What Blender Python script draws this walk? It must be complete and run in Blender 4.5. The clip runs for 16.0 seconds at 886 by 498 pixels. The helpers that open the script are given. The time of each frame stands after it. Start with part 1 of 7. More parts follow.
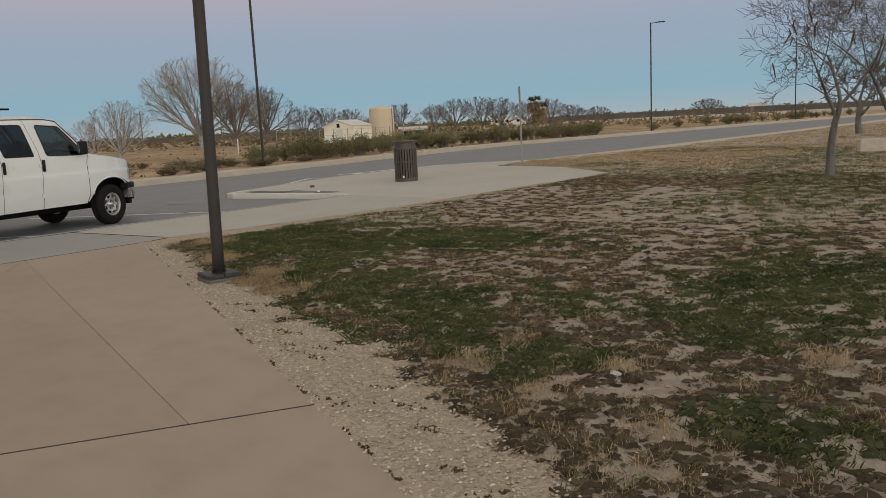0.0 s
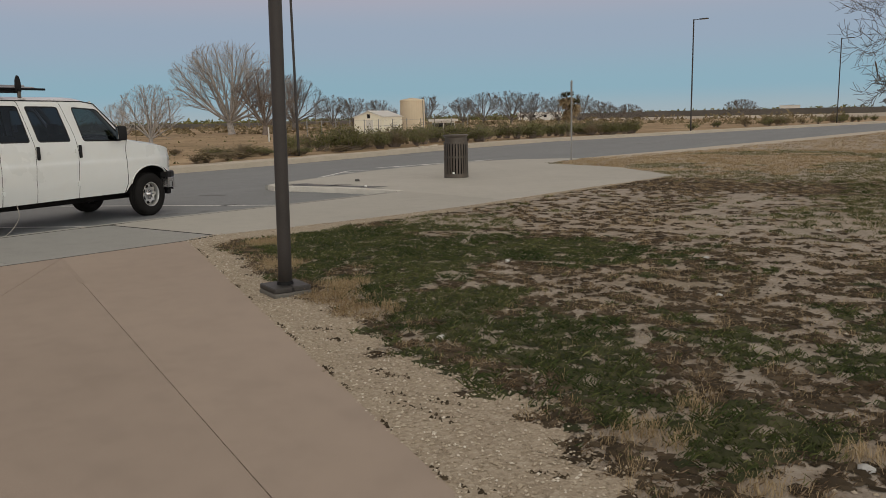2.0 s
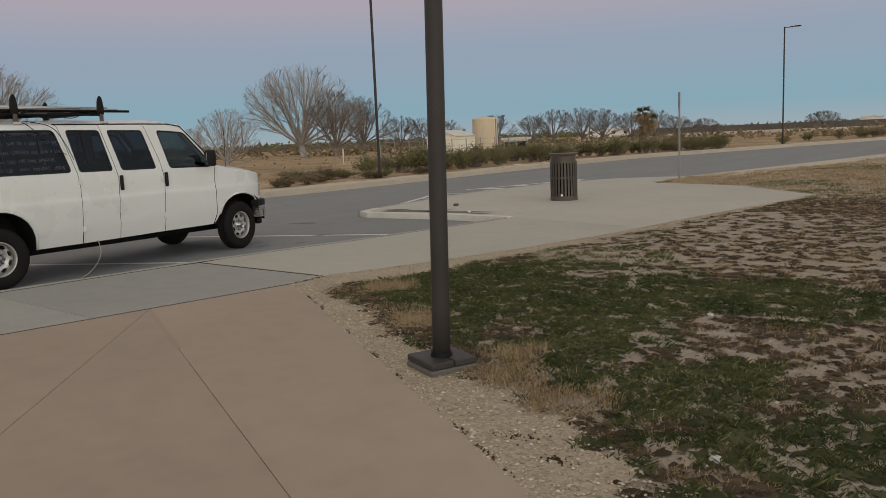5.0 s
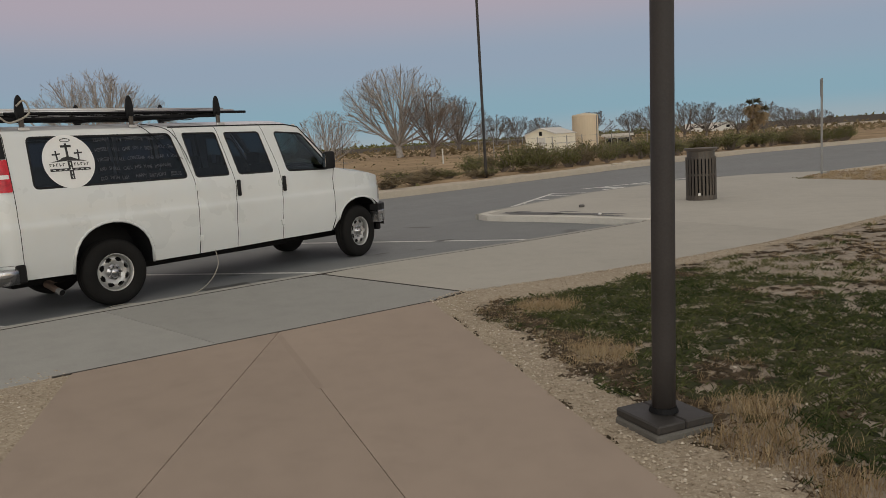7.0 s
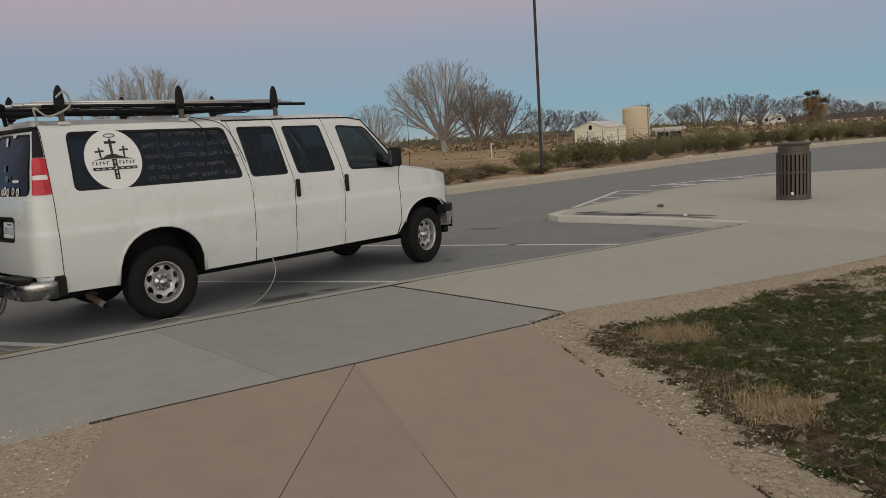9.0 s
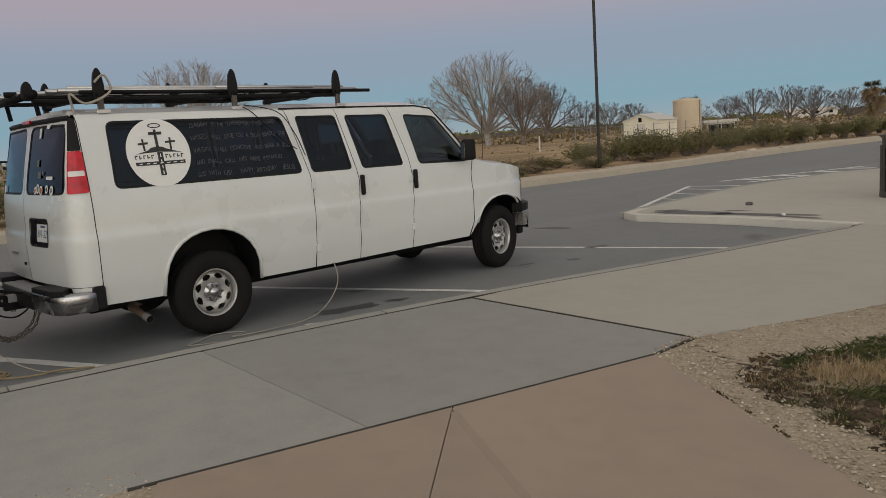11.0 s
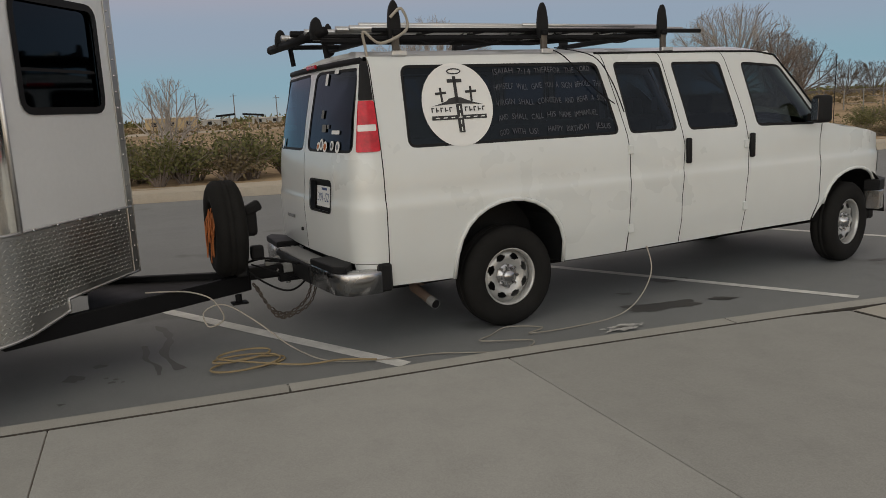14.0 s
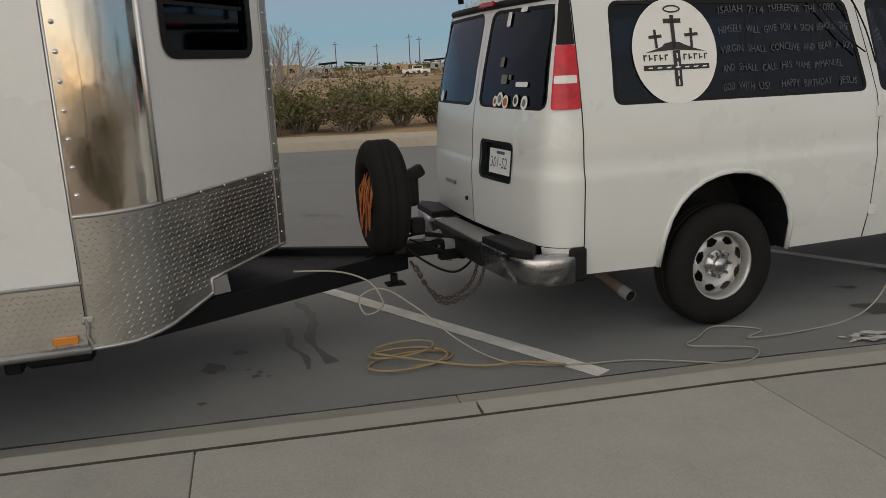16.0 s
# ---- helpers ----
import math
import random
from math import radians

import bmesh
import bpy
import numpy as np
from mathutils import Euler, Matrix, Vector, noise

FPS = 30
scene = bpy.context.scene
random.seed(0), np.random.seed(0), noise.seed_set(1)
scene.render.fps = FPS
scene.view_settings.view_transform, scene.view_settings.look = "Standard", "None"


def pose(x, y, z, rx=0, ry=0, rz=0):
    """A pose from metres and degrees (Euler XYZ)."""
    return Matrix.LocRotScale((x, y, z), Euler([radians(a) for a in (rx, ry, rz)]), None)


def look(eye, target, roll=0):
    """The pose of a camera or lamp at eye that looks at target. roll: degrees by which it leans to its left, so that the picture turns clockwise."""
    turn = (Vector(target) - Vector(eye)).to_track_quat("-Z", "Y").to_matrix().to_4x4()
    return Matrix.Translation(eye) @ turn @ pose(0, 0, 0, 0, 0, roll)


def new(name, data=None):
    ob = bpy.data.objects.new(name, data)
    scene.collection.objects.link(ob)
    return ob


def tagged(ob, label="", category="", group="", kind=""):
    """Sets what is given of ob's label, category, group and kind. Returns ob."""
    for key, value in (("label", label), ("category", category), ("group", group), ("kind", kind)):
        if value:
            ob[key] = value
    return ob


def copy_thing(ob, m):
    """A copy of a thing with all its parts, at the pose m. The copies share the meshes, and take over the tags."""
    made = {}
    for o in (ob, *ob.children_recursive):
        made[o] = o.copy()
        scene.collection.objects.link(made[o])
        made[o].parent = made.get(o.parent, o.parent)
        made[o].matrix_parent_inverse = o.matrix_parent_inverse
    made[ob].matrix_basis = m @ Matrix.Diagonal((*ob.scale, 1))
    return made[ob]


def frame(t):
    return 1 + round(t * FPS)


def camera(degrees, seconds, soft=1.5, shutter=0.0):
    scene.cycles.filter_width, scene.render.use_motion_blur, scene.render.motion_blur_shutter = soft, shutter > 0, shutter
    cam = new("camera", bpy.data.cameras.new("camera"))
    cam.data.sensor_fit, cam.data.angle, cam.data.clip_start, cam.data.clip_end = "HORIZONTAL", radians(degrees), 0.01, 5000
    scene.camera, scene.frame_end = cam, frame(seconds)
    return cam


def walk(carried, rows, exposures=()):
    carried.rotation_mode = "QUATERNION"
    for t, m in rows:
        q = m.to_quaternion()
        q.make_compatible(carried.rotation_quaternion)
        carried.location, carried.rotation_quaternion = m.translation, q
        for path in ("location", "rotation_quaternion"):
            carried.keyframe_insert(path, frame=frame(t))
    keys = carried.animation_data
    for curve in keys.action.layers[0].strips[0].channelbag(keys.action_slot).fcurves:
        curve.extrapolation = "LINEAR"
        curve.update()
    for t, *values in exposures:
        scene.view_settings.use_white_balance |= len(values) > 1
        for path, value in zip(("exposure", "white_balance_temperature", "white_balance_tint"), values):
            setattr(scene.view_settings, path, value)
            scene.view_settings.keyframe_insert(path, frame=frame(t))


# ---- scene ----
cam = camera(58.9, 16.0, soft=0.6)
PATH = [
    (0, (-0.011, -1.013, 1.463), (-1.0, 0.696, 1.148), -2.9),
    (0.5, (-0.326, -0.881, 1.478), (-1.357, 0.8, 1.147), -3.0),
    (1, (-0.607, -0.728, 1.508), (-1.63, 0.957, 1.174), -4.0),
    (1.5, (-0.906, -0.495, 1.508), (-1.931, 1.189, 1.169), -1.9),
    (2, (-1.228, -0.359, 1.495), (-2.261, 1.321, 1.165), -1.3),
    (2.5, (-1.534, -0.231, 1.497), (-2.549, 1.459, 1.164), -1.9),
    (3, (-1.826, -0.026, 1.478), (-2.974, 1.578, 1.147), -2.2),
    (5.5, (-3.242, 0.766, 1.504), (-4.435, 2.351, 1.248), -2.7),
    (6, (-3.557, 0.885, 1.509), (-4.903, 2.342, 1.257), -2.8),
    (6.5, (-3.89, 1.012, 1.511), (-5.259, 2.448, 1.254), -3.5),
    (7, (-4.139, 1.169, 1.494), (-5.495, 2.615, 1.227), -3.6),
    (7.5, (-4.429, 1.338, 1.512), (-5.784, 2.784, 1.242), -3.2),
    (8, (-4.737, 1.411, 1.515), (-6.082, 2.866, 1.243), -3.2),
    (8.5, (-5.02, 1.541, 1.514), (-6.391, 2.971, 1.237), -3.7),
    (9, (-5.246, 1.67, 1.533), (-6.677, 3.041, 1.258), -3.7),
    (11.5, (-6.635, 2.202, 1.529), (-8.179, 3.439, 1.236), -4.0),
    (12, (-6.897, 2.258, 1.548), (-8.546, 3.351, 1.255), -2.9),
    (12.5, (-7.22, 2.264, 1.548), (-8.882, 3.333, 1.237), -2.9),
    (13, (-7.498, 2.306, 1.538), (-9.162, 3.361, 1.194), -2.6),
    (13.5, (-7.775, 2.318, 1.543), (-9.54, 3.195, 1.204), -2.9),
    (14, (-8.077, 2.276, 1.529), (-9.865, 3.1, 1.177), -2.9),
    (14.5, (-8.377, 2.229, 1.539), (-10.153, 3.054, 1.129), -2.0),
    (15, (-8.671, 2.24, 1.553), (-10.51, 2.907, 1.139), -1.6),
    (15.5, (-8.941, 2.156, 1.557), (-10.801, 2.759, 1.133), -1.6),
    (16, (-9.233, 2.096, 1.54), (-11.087, 2.687, 1.079), -2.4),
]
walk(cam, [(t, look(eye, target, roll)) for t, eye, target, roll in PATH], exposures=[(0, 0.08), (3, 0.04), (6, -0.05), (9, -0.06), (12, -0.10), (14, -0.06), (16, -0.05)])

# ---- light and sky: just after sunset, the glow behind the walker ----
SUN_WAY = Vector((0.80, -0.58, 0.10)).normalized()
world = bpy.data.worlds.new("dusk_sky")
scene.world = world
world.use_nodes = True
wn, wl = world.node_tree.nodes, world.node_tree.links
wn.clear()
w_out, w_bg = wn.new("ShaderNodeOutputWorld"), wn.new("ShaderNodeBackground")
w_tc, w_sep = wn.new("ShaderNodeTexCoord"), wn.new("ShaderNodeSeparateXYZ")
wl.new(w_tc.outputs["Generated"], w_sep.inputs[0])


def sky_ramp(stops):
    r = wn.new("ShaderNodeValToRGB")
    r.color_ramp.interpolation = "EASE"
    while len(r.color_ramp.elements) < len(stops):
        r.color_ramp.elements.new(0.5)
    for e, (p, c) in zip(r.color_ramp.elements, stops):
        e.position, e.color = p, (*c, 1)
    wl.new(w_sep.outputs["Z"], r.inputs[0])
    return r


east = sky_ramp([(0.0, (0.33, 0.405, 0.445)), (0.035, (0.25, 0.395, 0.475)), (0.10, (0.295, 0.368, 0.462)), (0.18, (0.418, 0.372, 0.43)), (0.30, (0.46, 0.41, 0.415)), (1.0, (0.50, 0.46, 0.39))])
west = sky_ramp([(0.0, (2.2, 1.25, 0.50)), (0.05, (1.62, 1.42, 1.06)), (0.16, (1.18, 1.18, 1.11)), (0.35, (0.93, 0.93, 0.91)), (0.65, (0.64, 0.62, 0.60)), (1.0, (0.50, 0.46, 0.39))])
w_dot = wn.new("ShaderNodeVectorMath")
w_dot.operation = "DOT_PRODUCT"
w_dot.inputs[1].default_value = (SUN_WAY.x, SUN_WAY.y, 0)
wl.new(w_tc.outputs["Generated"], w_dot.inputs[0])
w_map = wn.new("ShaderNodeMapRange")
w_map.interpolation_type = "SMOOTHERSTEP"
w_map.inputs["From Min"].default_value, w_map.inputs["From Max"].default_value = -0.35, 0.95
wl.new(w_dot.outputs["Value"], w_map.inputs[0])
w_mix = wn.new("ShaderNodeMix")
w_mix.data_type = "RGBA"
wl.new(w_map.outputs[0], w_mix.inputs["Factor"])
wl.new(east.outputs[0], w_mix.inputs["A"])
wl.new(west.outputs[0], w_mix.inputs["B"])
wl.new(w_mix.outputs["Result"], w_bg.inputs[0])
w_bg.inputs[1].default_value = 1.0
wl.new(w_bg.outputs[0], w_out.inputs[0])

sun = new("sun_glow", bpy.data.lights.new("sun_glow", "SUN"))
sun.data.energy, sun.data.angle, sun.data.color = 0.55, radians(60), (1.0, 0.98, 0.93)
sun.matrix_world = look((0, 0, 0), -SUN_WAY - Vector((0, 0, 0.12)))


# ---- materials ----
class Nodes:
    """Short hand for node building in one material."""

    def __init__(self, name):
        self.m = bpy.data.materials.new(name)
        self.m.use_nodes = True
        self.t = self.m.node_tree
        self.t.nodes.clear()
        self.out = self.t.nodes.new("ShaderNodeOutputMaterial")
        self.tc = self.t.nodes.new("ShaderNodeTexCoord")
        self.bsdf = self.t.nodes.new("ShaderNodeBsdfPrincipled")
        self.t.links.new(self.bsdf.outputs[0], self.out.inputs[0])

    def link(self, a, b):
        self.t.links.new(a, b)

    def noise(self, scale, detail=4, rough=0.55, stretch=None, src="Object"):
        n = self.t.nodes.new("ShaderNodeTexNoise")
        n.inputs["Scale"].default_value, n.inputs["Detail"].default_value, n.inputs["Roughness"].default_value = scale, detail, rough
        if stretch:
            mp = self.t.nodes.new("ShaderNodeMapping")
            mp.inputs["Scale"].default_value = stretch
            self.link(self.tc.outputs[src], mp.inputs[0])
            self.link(mp.outputs[0], n.inputs["Vector"])
        else:
            self.link(self.tc.outputs[src], n.inputs["Vector"])
        return n.outputs[0]

    def voronoi(self, scale, feature="F1", src="Object"):
        n = self.t.nodes.new("ShaderNodeTexVoronoi")
        n.feature = feature
        n.inputs["Scale"].default_value = scale
        self.link(self.tc.outputs[src], n.inputs["Vector"])
        return n

    def ramp(self, fac, stops, ease="LINEAR"):
        r = self.t.nodes.new("ShaderNodeValToRGB")
        r.color_ramp.interpolation = ease
        while len(r.color_ramp.elements) < len(stops):
            r.color_ramp.elements.new(0.5)
        for e, (p, c) in zip(r.color_ramp.elements, stops):
            c = c if hasattr(c, "__len__") else (c, c, c)
            e.position, e.color = p, (*c, 1)
        self.link(fac, r.inputs[0])
        return r.outputs[0]

    def mix(self, fac, a, b, blend="MIX"):
        n = self.t.nodes.new("ShaderNodeMix")
        n.data_type, n.blend_type = "RGBA", blend
        for v, key in ((fac, "Factor"), (a, "A"), (b, "B")):
            if isinstance(v, (int, float)):
                n.inputs[key].default_value = v if key == "Factor" else (v, v, v, 1)
            elif isinstance(v, tuple):
                n.inputs[key].default_value = (*v, 1)
            else:
                self.link(v, n.inputs[key])
        return n.outputs["Result"]

    def bump(self, height, strength, distance):
        b = self.t.nodes.new("ShaderNodeBump")
        b.inputs["Strength"].default_value, b.inputs["Distance"].default_value = strength, distance
        self.link(height, b.inputs["Height"])
        self.link(b.outputs[0], self.bsdf.inputs["Normal"])

    def random(self):
        return self.t.nodes.new("ShaderNodeObjectInfo").outputs["Random"]

    def island(self):
        return self.t.nodes.new("ShaderNodeNewGeometry").outputs["Random Per Island"]

    def dull(self, k=0.15):
        self.bsdf.inputs["Specular IOR Level"].default_value = k

    def color(self, v):
        self.link(v, self.bsdf.inputs["Base Color"])

    def rough(self, v):
        if isinstance(v, (int, float)):
            self.bsdf.inputs["Roughness"].default_value = v
        else:
            self.link(v, self.bsdf.inputs["Roughness"])


def shade(c, k):
    return tuple(min(1.0, x * k) for x in c)


def plain(name, c, rough=0.6, metal=0.0, var=0.15, coarse=3.0, fine=60.0, bump=0.15, dist=0.002, coat=0.0):
    """A surface with stains and grain of its own."""
    n = Nodes(name)
    a, b = n.noise(coarse), n.noise(fine, 3)
    c1 = n.ramp(a, [(0.3, shade(c, 1 - var)), (0.7, shade(c, 1 + var))])
    n.color(n.mix(0.25, c1, n.ramp(b, [(0.3, shade(c, 1 - 1.5 * var)), (0.7, shade(c, 1 + 1.5 * var))])))
    n.rough(n.ramp(a, [(0.3, max(0, rough - 0.08)), (0.7, min(1, rough + 0.08))]))
    n.bsdf.inputs["Metallic"].default_value = metal
    n.bsdf.inputs["Coat Weight"].default_value = coat
    n.bsdf.inputs["Coat Roughness"].default_value = 0.08
    if bump:
        n.bump(b, bump, dist)
    return n.m


def concrete(name, c, grit=1.0, sheen=0.15):
    n = Nodes(name)
    big, mid, fine = n.noise(0.45, 5, 0.6, src="Object"), n.noise(3.5, 6, 0.65), n.noise(160, 3, 0.7)
    base = n.ramp(big, [(0.3, shade(c, 0.80)), (0.55, c), (0.75, shade(c, 1.12))])
    base = n.mix(0.5, base, n.ramp(mid, [(0.34, shade(c, 0.78)), (0.5, shade(c, 0.98)), (0.64, shade(c, 1.08))]))
    base = n.mix(0.35, base, n.ramp(fine, [(0.3, shade(c, 0.55)), (0.55, c), (0.72, shade(c, 1.35))]))
    tint = n.ramp(n.random(), [(0, 0.93), (1, 1.05)])
    n.color(n.mix(1.0, base, tint, "MULTIPLY"))
    n.rough(n.ramp(mid, [(0.3, 0.75), (0.7, 0.92)]))
    n.dull(sheen)
    n.bump(n.mix(0.4, fine, mid), 0.35 * grit, 0.004)
    return n.m


M_WALK = concrete("tan_concrete", (0.386, 0.310, 0.252))
M_PAVE = concrete("grey_concrete", (0.362, 0.358, 0.336))
M_PAVE2 = concrete("warm_grey_concrete", (0.468, 0.442, 0.388), 0.8, 0.5)
M_KERB = concrete("kerb_concrete", (0.385, 0.375, 0.342), 1.6)
M_GUTTER = concrete("gutter_concrete", (0.315, 0.308, 0.285), 1.6)
M_LIP = concrete("pale_lip_concrete", (0.64, 0.61, 0.55), 1.2)
M_FARKERB = concrete("dusty_kerb", (0.54, 0.475, 0.385), 1.6)
M_JOINT = plain("joint_dirt", (0.16, 0.13, 0.105), 0.95)
M_FILLER = plain("joint_filler", (0.050, 0.043, 0.036), 0.95, var=0.4, coarse=9)


def m_road():
    n = Nodes("worn_asphalt")
    big, mid, fine = n.noise(0.25, 5), n.noise(2.2, 6, 0.7), n.noise(220, 2, 0.8)
    streak = n.noise(0.8, 4, 0.6, (1.0, 0.12, 1.0))
    c = n.ramp(big, [(0.3, (0.195, 0.189, 0.179)), (0.7, (0.260, 0.249, 0.232))])
    c = n.mix(0.4, c, n.ramp(mid, [(0.35, (0.156, 0.151, 0.144)), (0.65, (0.280, 0.267, 0.250))]))
    c = n.mix(0.35, c, n.ramp(streak, [(0.35, (0.176, 0.170, 0.161)), (0.65, (0.273, 0.260, 0.242))]))
    c = n.mix(0.35, c, n.ramp(fine, [(0.35, (0.091, 0.089, 0.085)), (0.65, (0.351, 0.337, 0.317))]))
    oil = n.ramp(n.noise(0.9, 3, 0.5), [(0.66, 0.0), (0.74, 0.6)])
    n.color(n.mix(1.0, n.mix(oil, c, (0.111, 0.102, 0.091)), (0.945, 1.01, 1.07), "MULTIPLY"))
    n.rough(0.74)
    n.dull(0.4)
    n.bump(fine, 0.35, 0.004)
    return n.m


def m_soil():
    n = Nodes("bare_lawn_soil")
    big, mid, sm, fine = n.noise(0.35, 4), n.noise(2.6, 5, 0.65), n.noise(11, 5, 0.7), n.noise(130, 3, 0.75)
    c = n.ramp(mid, [(0.34, (0.240, 0.190, 0.148)), (0.50, (0.480, 0.415, 0.345)), (0.66, (0.580, 0.512, 0.432))])
    c = n.mix(0.5, c, n.ramp(sm, [(0.36, (0.150, 0.118, 0.090)), (0.48, (0.400, 0.340, 0.275)), (0.62, (0.570, 0.500, 0.425))]))
    green = n.ramp(n.noise(0.55, 5, 0.6), [(0.52, 0.0), (0.68, 0.40)])
    c = n.mix(green, c, (0.115, 0.115, 0.060))
    tan = n.ramp(big, [(0.50, 0.0), (0.66, 0.45)])
    c = n.mix(tan, c, (0.42, 0.32, 0.21))
    n.color(n.mix(0.35, c, n.ramp(fine, [(0.3, (0.12, 0.096, 0.074)), (0.6, (0.33, 0.275, 0.22)), (0.75, (0.52, 0.45, 0.375))])))
    n.rough(0.95)
    n.dull()
    n.bump(n.mix(0.5, sm, fine), 0.8, 0.02)
    return n.m


def m_gravel():
    n = Nodes("limestone_gravel_bed")
    v = n.voronoi(55)
    mid, fine = n.noise(1.8, 5, 0.6), n.noise(170, 3, 0.8)
    c = n.ramp(mid, [(0.3, (0.330, 0.268, 0.198)), (0.7, (0.520, 0.440, 0.335))])
    c = n.mix(0.6, c, n.ramp(v.outputs["Color"], [(0.1, (0.26, 0.205, 0.148)), (0.5, (0.43, 0.355, 0.265)), (0.9, (0.60, 0.520, 0.415))]))
    n.color(n.mix(0.3, c, n.ramp(fine, [(0.3, (0.16, 0.125, 0.09)), (0.7, (0.50, 0.43, 0.33))])))
    n.rough(0.95)
    n.dull()
    n.bump(v.outputs["Distance"], 0.6, 0.008)
    return n.m


def m_field():
    n = Nodes("dry_scrub_field")
    big, mid, fine = n.noise(0.012, 5, 0.6, (1, 1, 1)), n.noise(0.16, 6, 0.7), n.noise(2.5, 5, 0.7)
    c = n.ramp(big, [(0.35, (0.190, 0.128, 0.080)), (0.52, (0.360, 0.250, 0.155)), (0.68, (0.235, 0.175, 0.112))])
    c = n.mix(0.6, c, n.ramp(mid, [(0.38, (0.085, 0.070, 0.036)), (0.50, (0.300, 0.210, 0.130)), (0.62, (0.500, 0.375, 0.250))]))
    n.color(n.mix(1.0, n.mix(0.4, c, n.ramp(fine, [(0.35, (0.11, 0.078, 0.048)), (0.65, (0.39, 0.290, 0.190))])), (1.25, 1.25, 1.2), "MULTIPLY"))
    n.rough(0.97)
    n.dull()
    n.bump(fine, 0.8, 0.06)
    return n.m


def m_blades(name, stops, patch=1.2):
    """Leaves or grass: each blade takes its own tone, with drier and greener patches."""
    n = Nodes(name)
    c = n.ramp(n.island(), stops)
    n.color(n.mix(0.35, c, n.ramp(n.noise(patch, 3), [(0.35, stops[0][1]), (0.65, stops[-1][1])])))
    n.rough(0.85)
    n.dull(0.1)
    return n.m


def m_bark(name, c):
    n = Nodes(name)
    a, b = n.noise(14, 5, 0.7, (1, 1, 0.2)), n.noise(3)
    k = n.ramp(a, [(0.35, shade(c, 0.5)), (0.65, shade(c, 1.4))])
    n.color(n.mix(0.35, k, n.ramp(b, [(0.35, shade(c, 0.7)), (0.65, shade(c, 1.25))])))
    n.rough(0.92)
    n.bump(a, 0.6, 0.01)
    return n.m


def m_vanpaint():
    n = Nodes("white_van_paint")
    a, b = n.noise(1.3, 4), n.noise(9, 5, 0.7)
    c = n.ramp(a, [(0.3, (0.655, 0.675, 0.665)), (0.7, (0.69, 0.71, 0.70))])
    grime = n.ramp(n.noise(1.7, 3), [(0.45, 0.0), (0.75, 0.10)])
    n.color(n.mix(grime, c, (0.50, 0.45, 0.37)))
    n.rough(n.ramp(a, [(0.3, 0.26), (0.7, 0.34)]))
    n.bsdf.inputs["Coat Weight"].default_value, n.bsdf.inputs["Coat Roughness"].default_value = 0.5, 0.06
    return n.m


def m_glass(name, tint, gloss=0.04, ior=1.5):
    """A pane: a tinted see-through sheet with a mirror coat that grows at a slant."""
    n = Nodes(name)
    n.t.nodes.remove(n.bsdf)
    tr, gl, mx, fr = (n.t.nodes.new(k) for k in ("ShaderNodeBsdfTransparent", "ShaderNodeBsdfGlossy", "ShaderNodeMixShader", "ShaderNodeFresnel"))
    tr.inputs[0].default_value = (*tint, 1)
    gl.inputs["Roughness"].default_value = gloss
    gl.inputs["Color"].default_value = (0.74, 0.87, 1.0, 1)
    fr.inputs[0].default_value = ior
    n.link(fr.outputs[0], mx.inputs[0])
    n.link(tr.outputs[0], mx.inputs[1])
    n.link(gl.outputs[0], mx.inputs[2])
    n.link(mx.outputs[0], n.out.inputs[0])
    return n.m


def m_diamond(name):
    """Aluminium tread plate: raised lozenges, crossed by turns."""
    n = Nodes(name)
    n.bsdf.inputs["Metallic"].default_value = 1.0
    a = n.noise(2.0, 4)
    n.color(n.ramp(a, [(0.3, (0.40, 0.395, 0.38)), (0.7, (0.54, 0.535, 0.51))]))
    n.rough(n.ramp(n.noise(5, 4), [(0.3, 0.32), (0.7, 0.48)]))
    return n.m


def m_polished():
    n = Nodes("polished_metal_sheet")
    n.bsdf.inputs["Metallic"].default_value = 1.0
    a = n.noise(3.0, 5, 0.6, (1, 1, 0.35))
    n.color(n.ramp(a, [(0.3, (0.60, 0.58, 0.54)), (0.7, (0.76, 0.74, 0.70))]))
    n.rough(n.ramp(a, [(0.3, 0.07), (0.5, 0.13), (0.62, 0.30)]))
    n.bump(n.noise(6.0, 3, 0.5, (1, 1, 0.45)), 0.30, 0.012)
    return n.m


M_ROAD, M_SOIL, M_GRAVEL, M_FIELD = m_road(), m_soil(), m_gravel(), m_field()
M_LINE = plain("worn_white_paint", (0.68, 0.67, 0.64), 0.8, var=0.22, coarse=6, fine=90)
M_STAIN = plain("oil_stain", (0.085, 0.082, 0.077), 0.55, var=0.3)
M_CHALK = plain("white_spill", (0.50, 0.49, 0.47), 0.9, var=0.3)
M_BROWN = plain("bronze_painted_steel", (0.050, 0.045, 0.043), 0.5, 0.0, 0.2, 2, 80, 0.05)
M_DARKMETAL = plain("dark_bronze_slats", (0.085, 0.072, 0.060), 0.45, 0.2, 0.2)
M_GALV = plain("galvanised_steel", (0.25, 0.25, 0.245), 0.6, 0.1, 0.15)
M_ALU = plain("aluminium_tube", (0.55, 0.55, 0.55), 0.35, 0.9, 0.1)
M_BLACK = plain("black_painted_steel", (0.007, 0.007, 0.008), 0.60, 0.0, 0.3)
M_PLASTIC = plain("black_plastic", (0.014, 0.014, 0.015), 0.55, 0.0, 0.25)
M_RUBBER = plain("tyre_rubber", (0.014, 0.0135, 0.013), 0.85, 0.0, 0.3, 6, 90, 0.3)
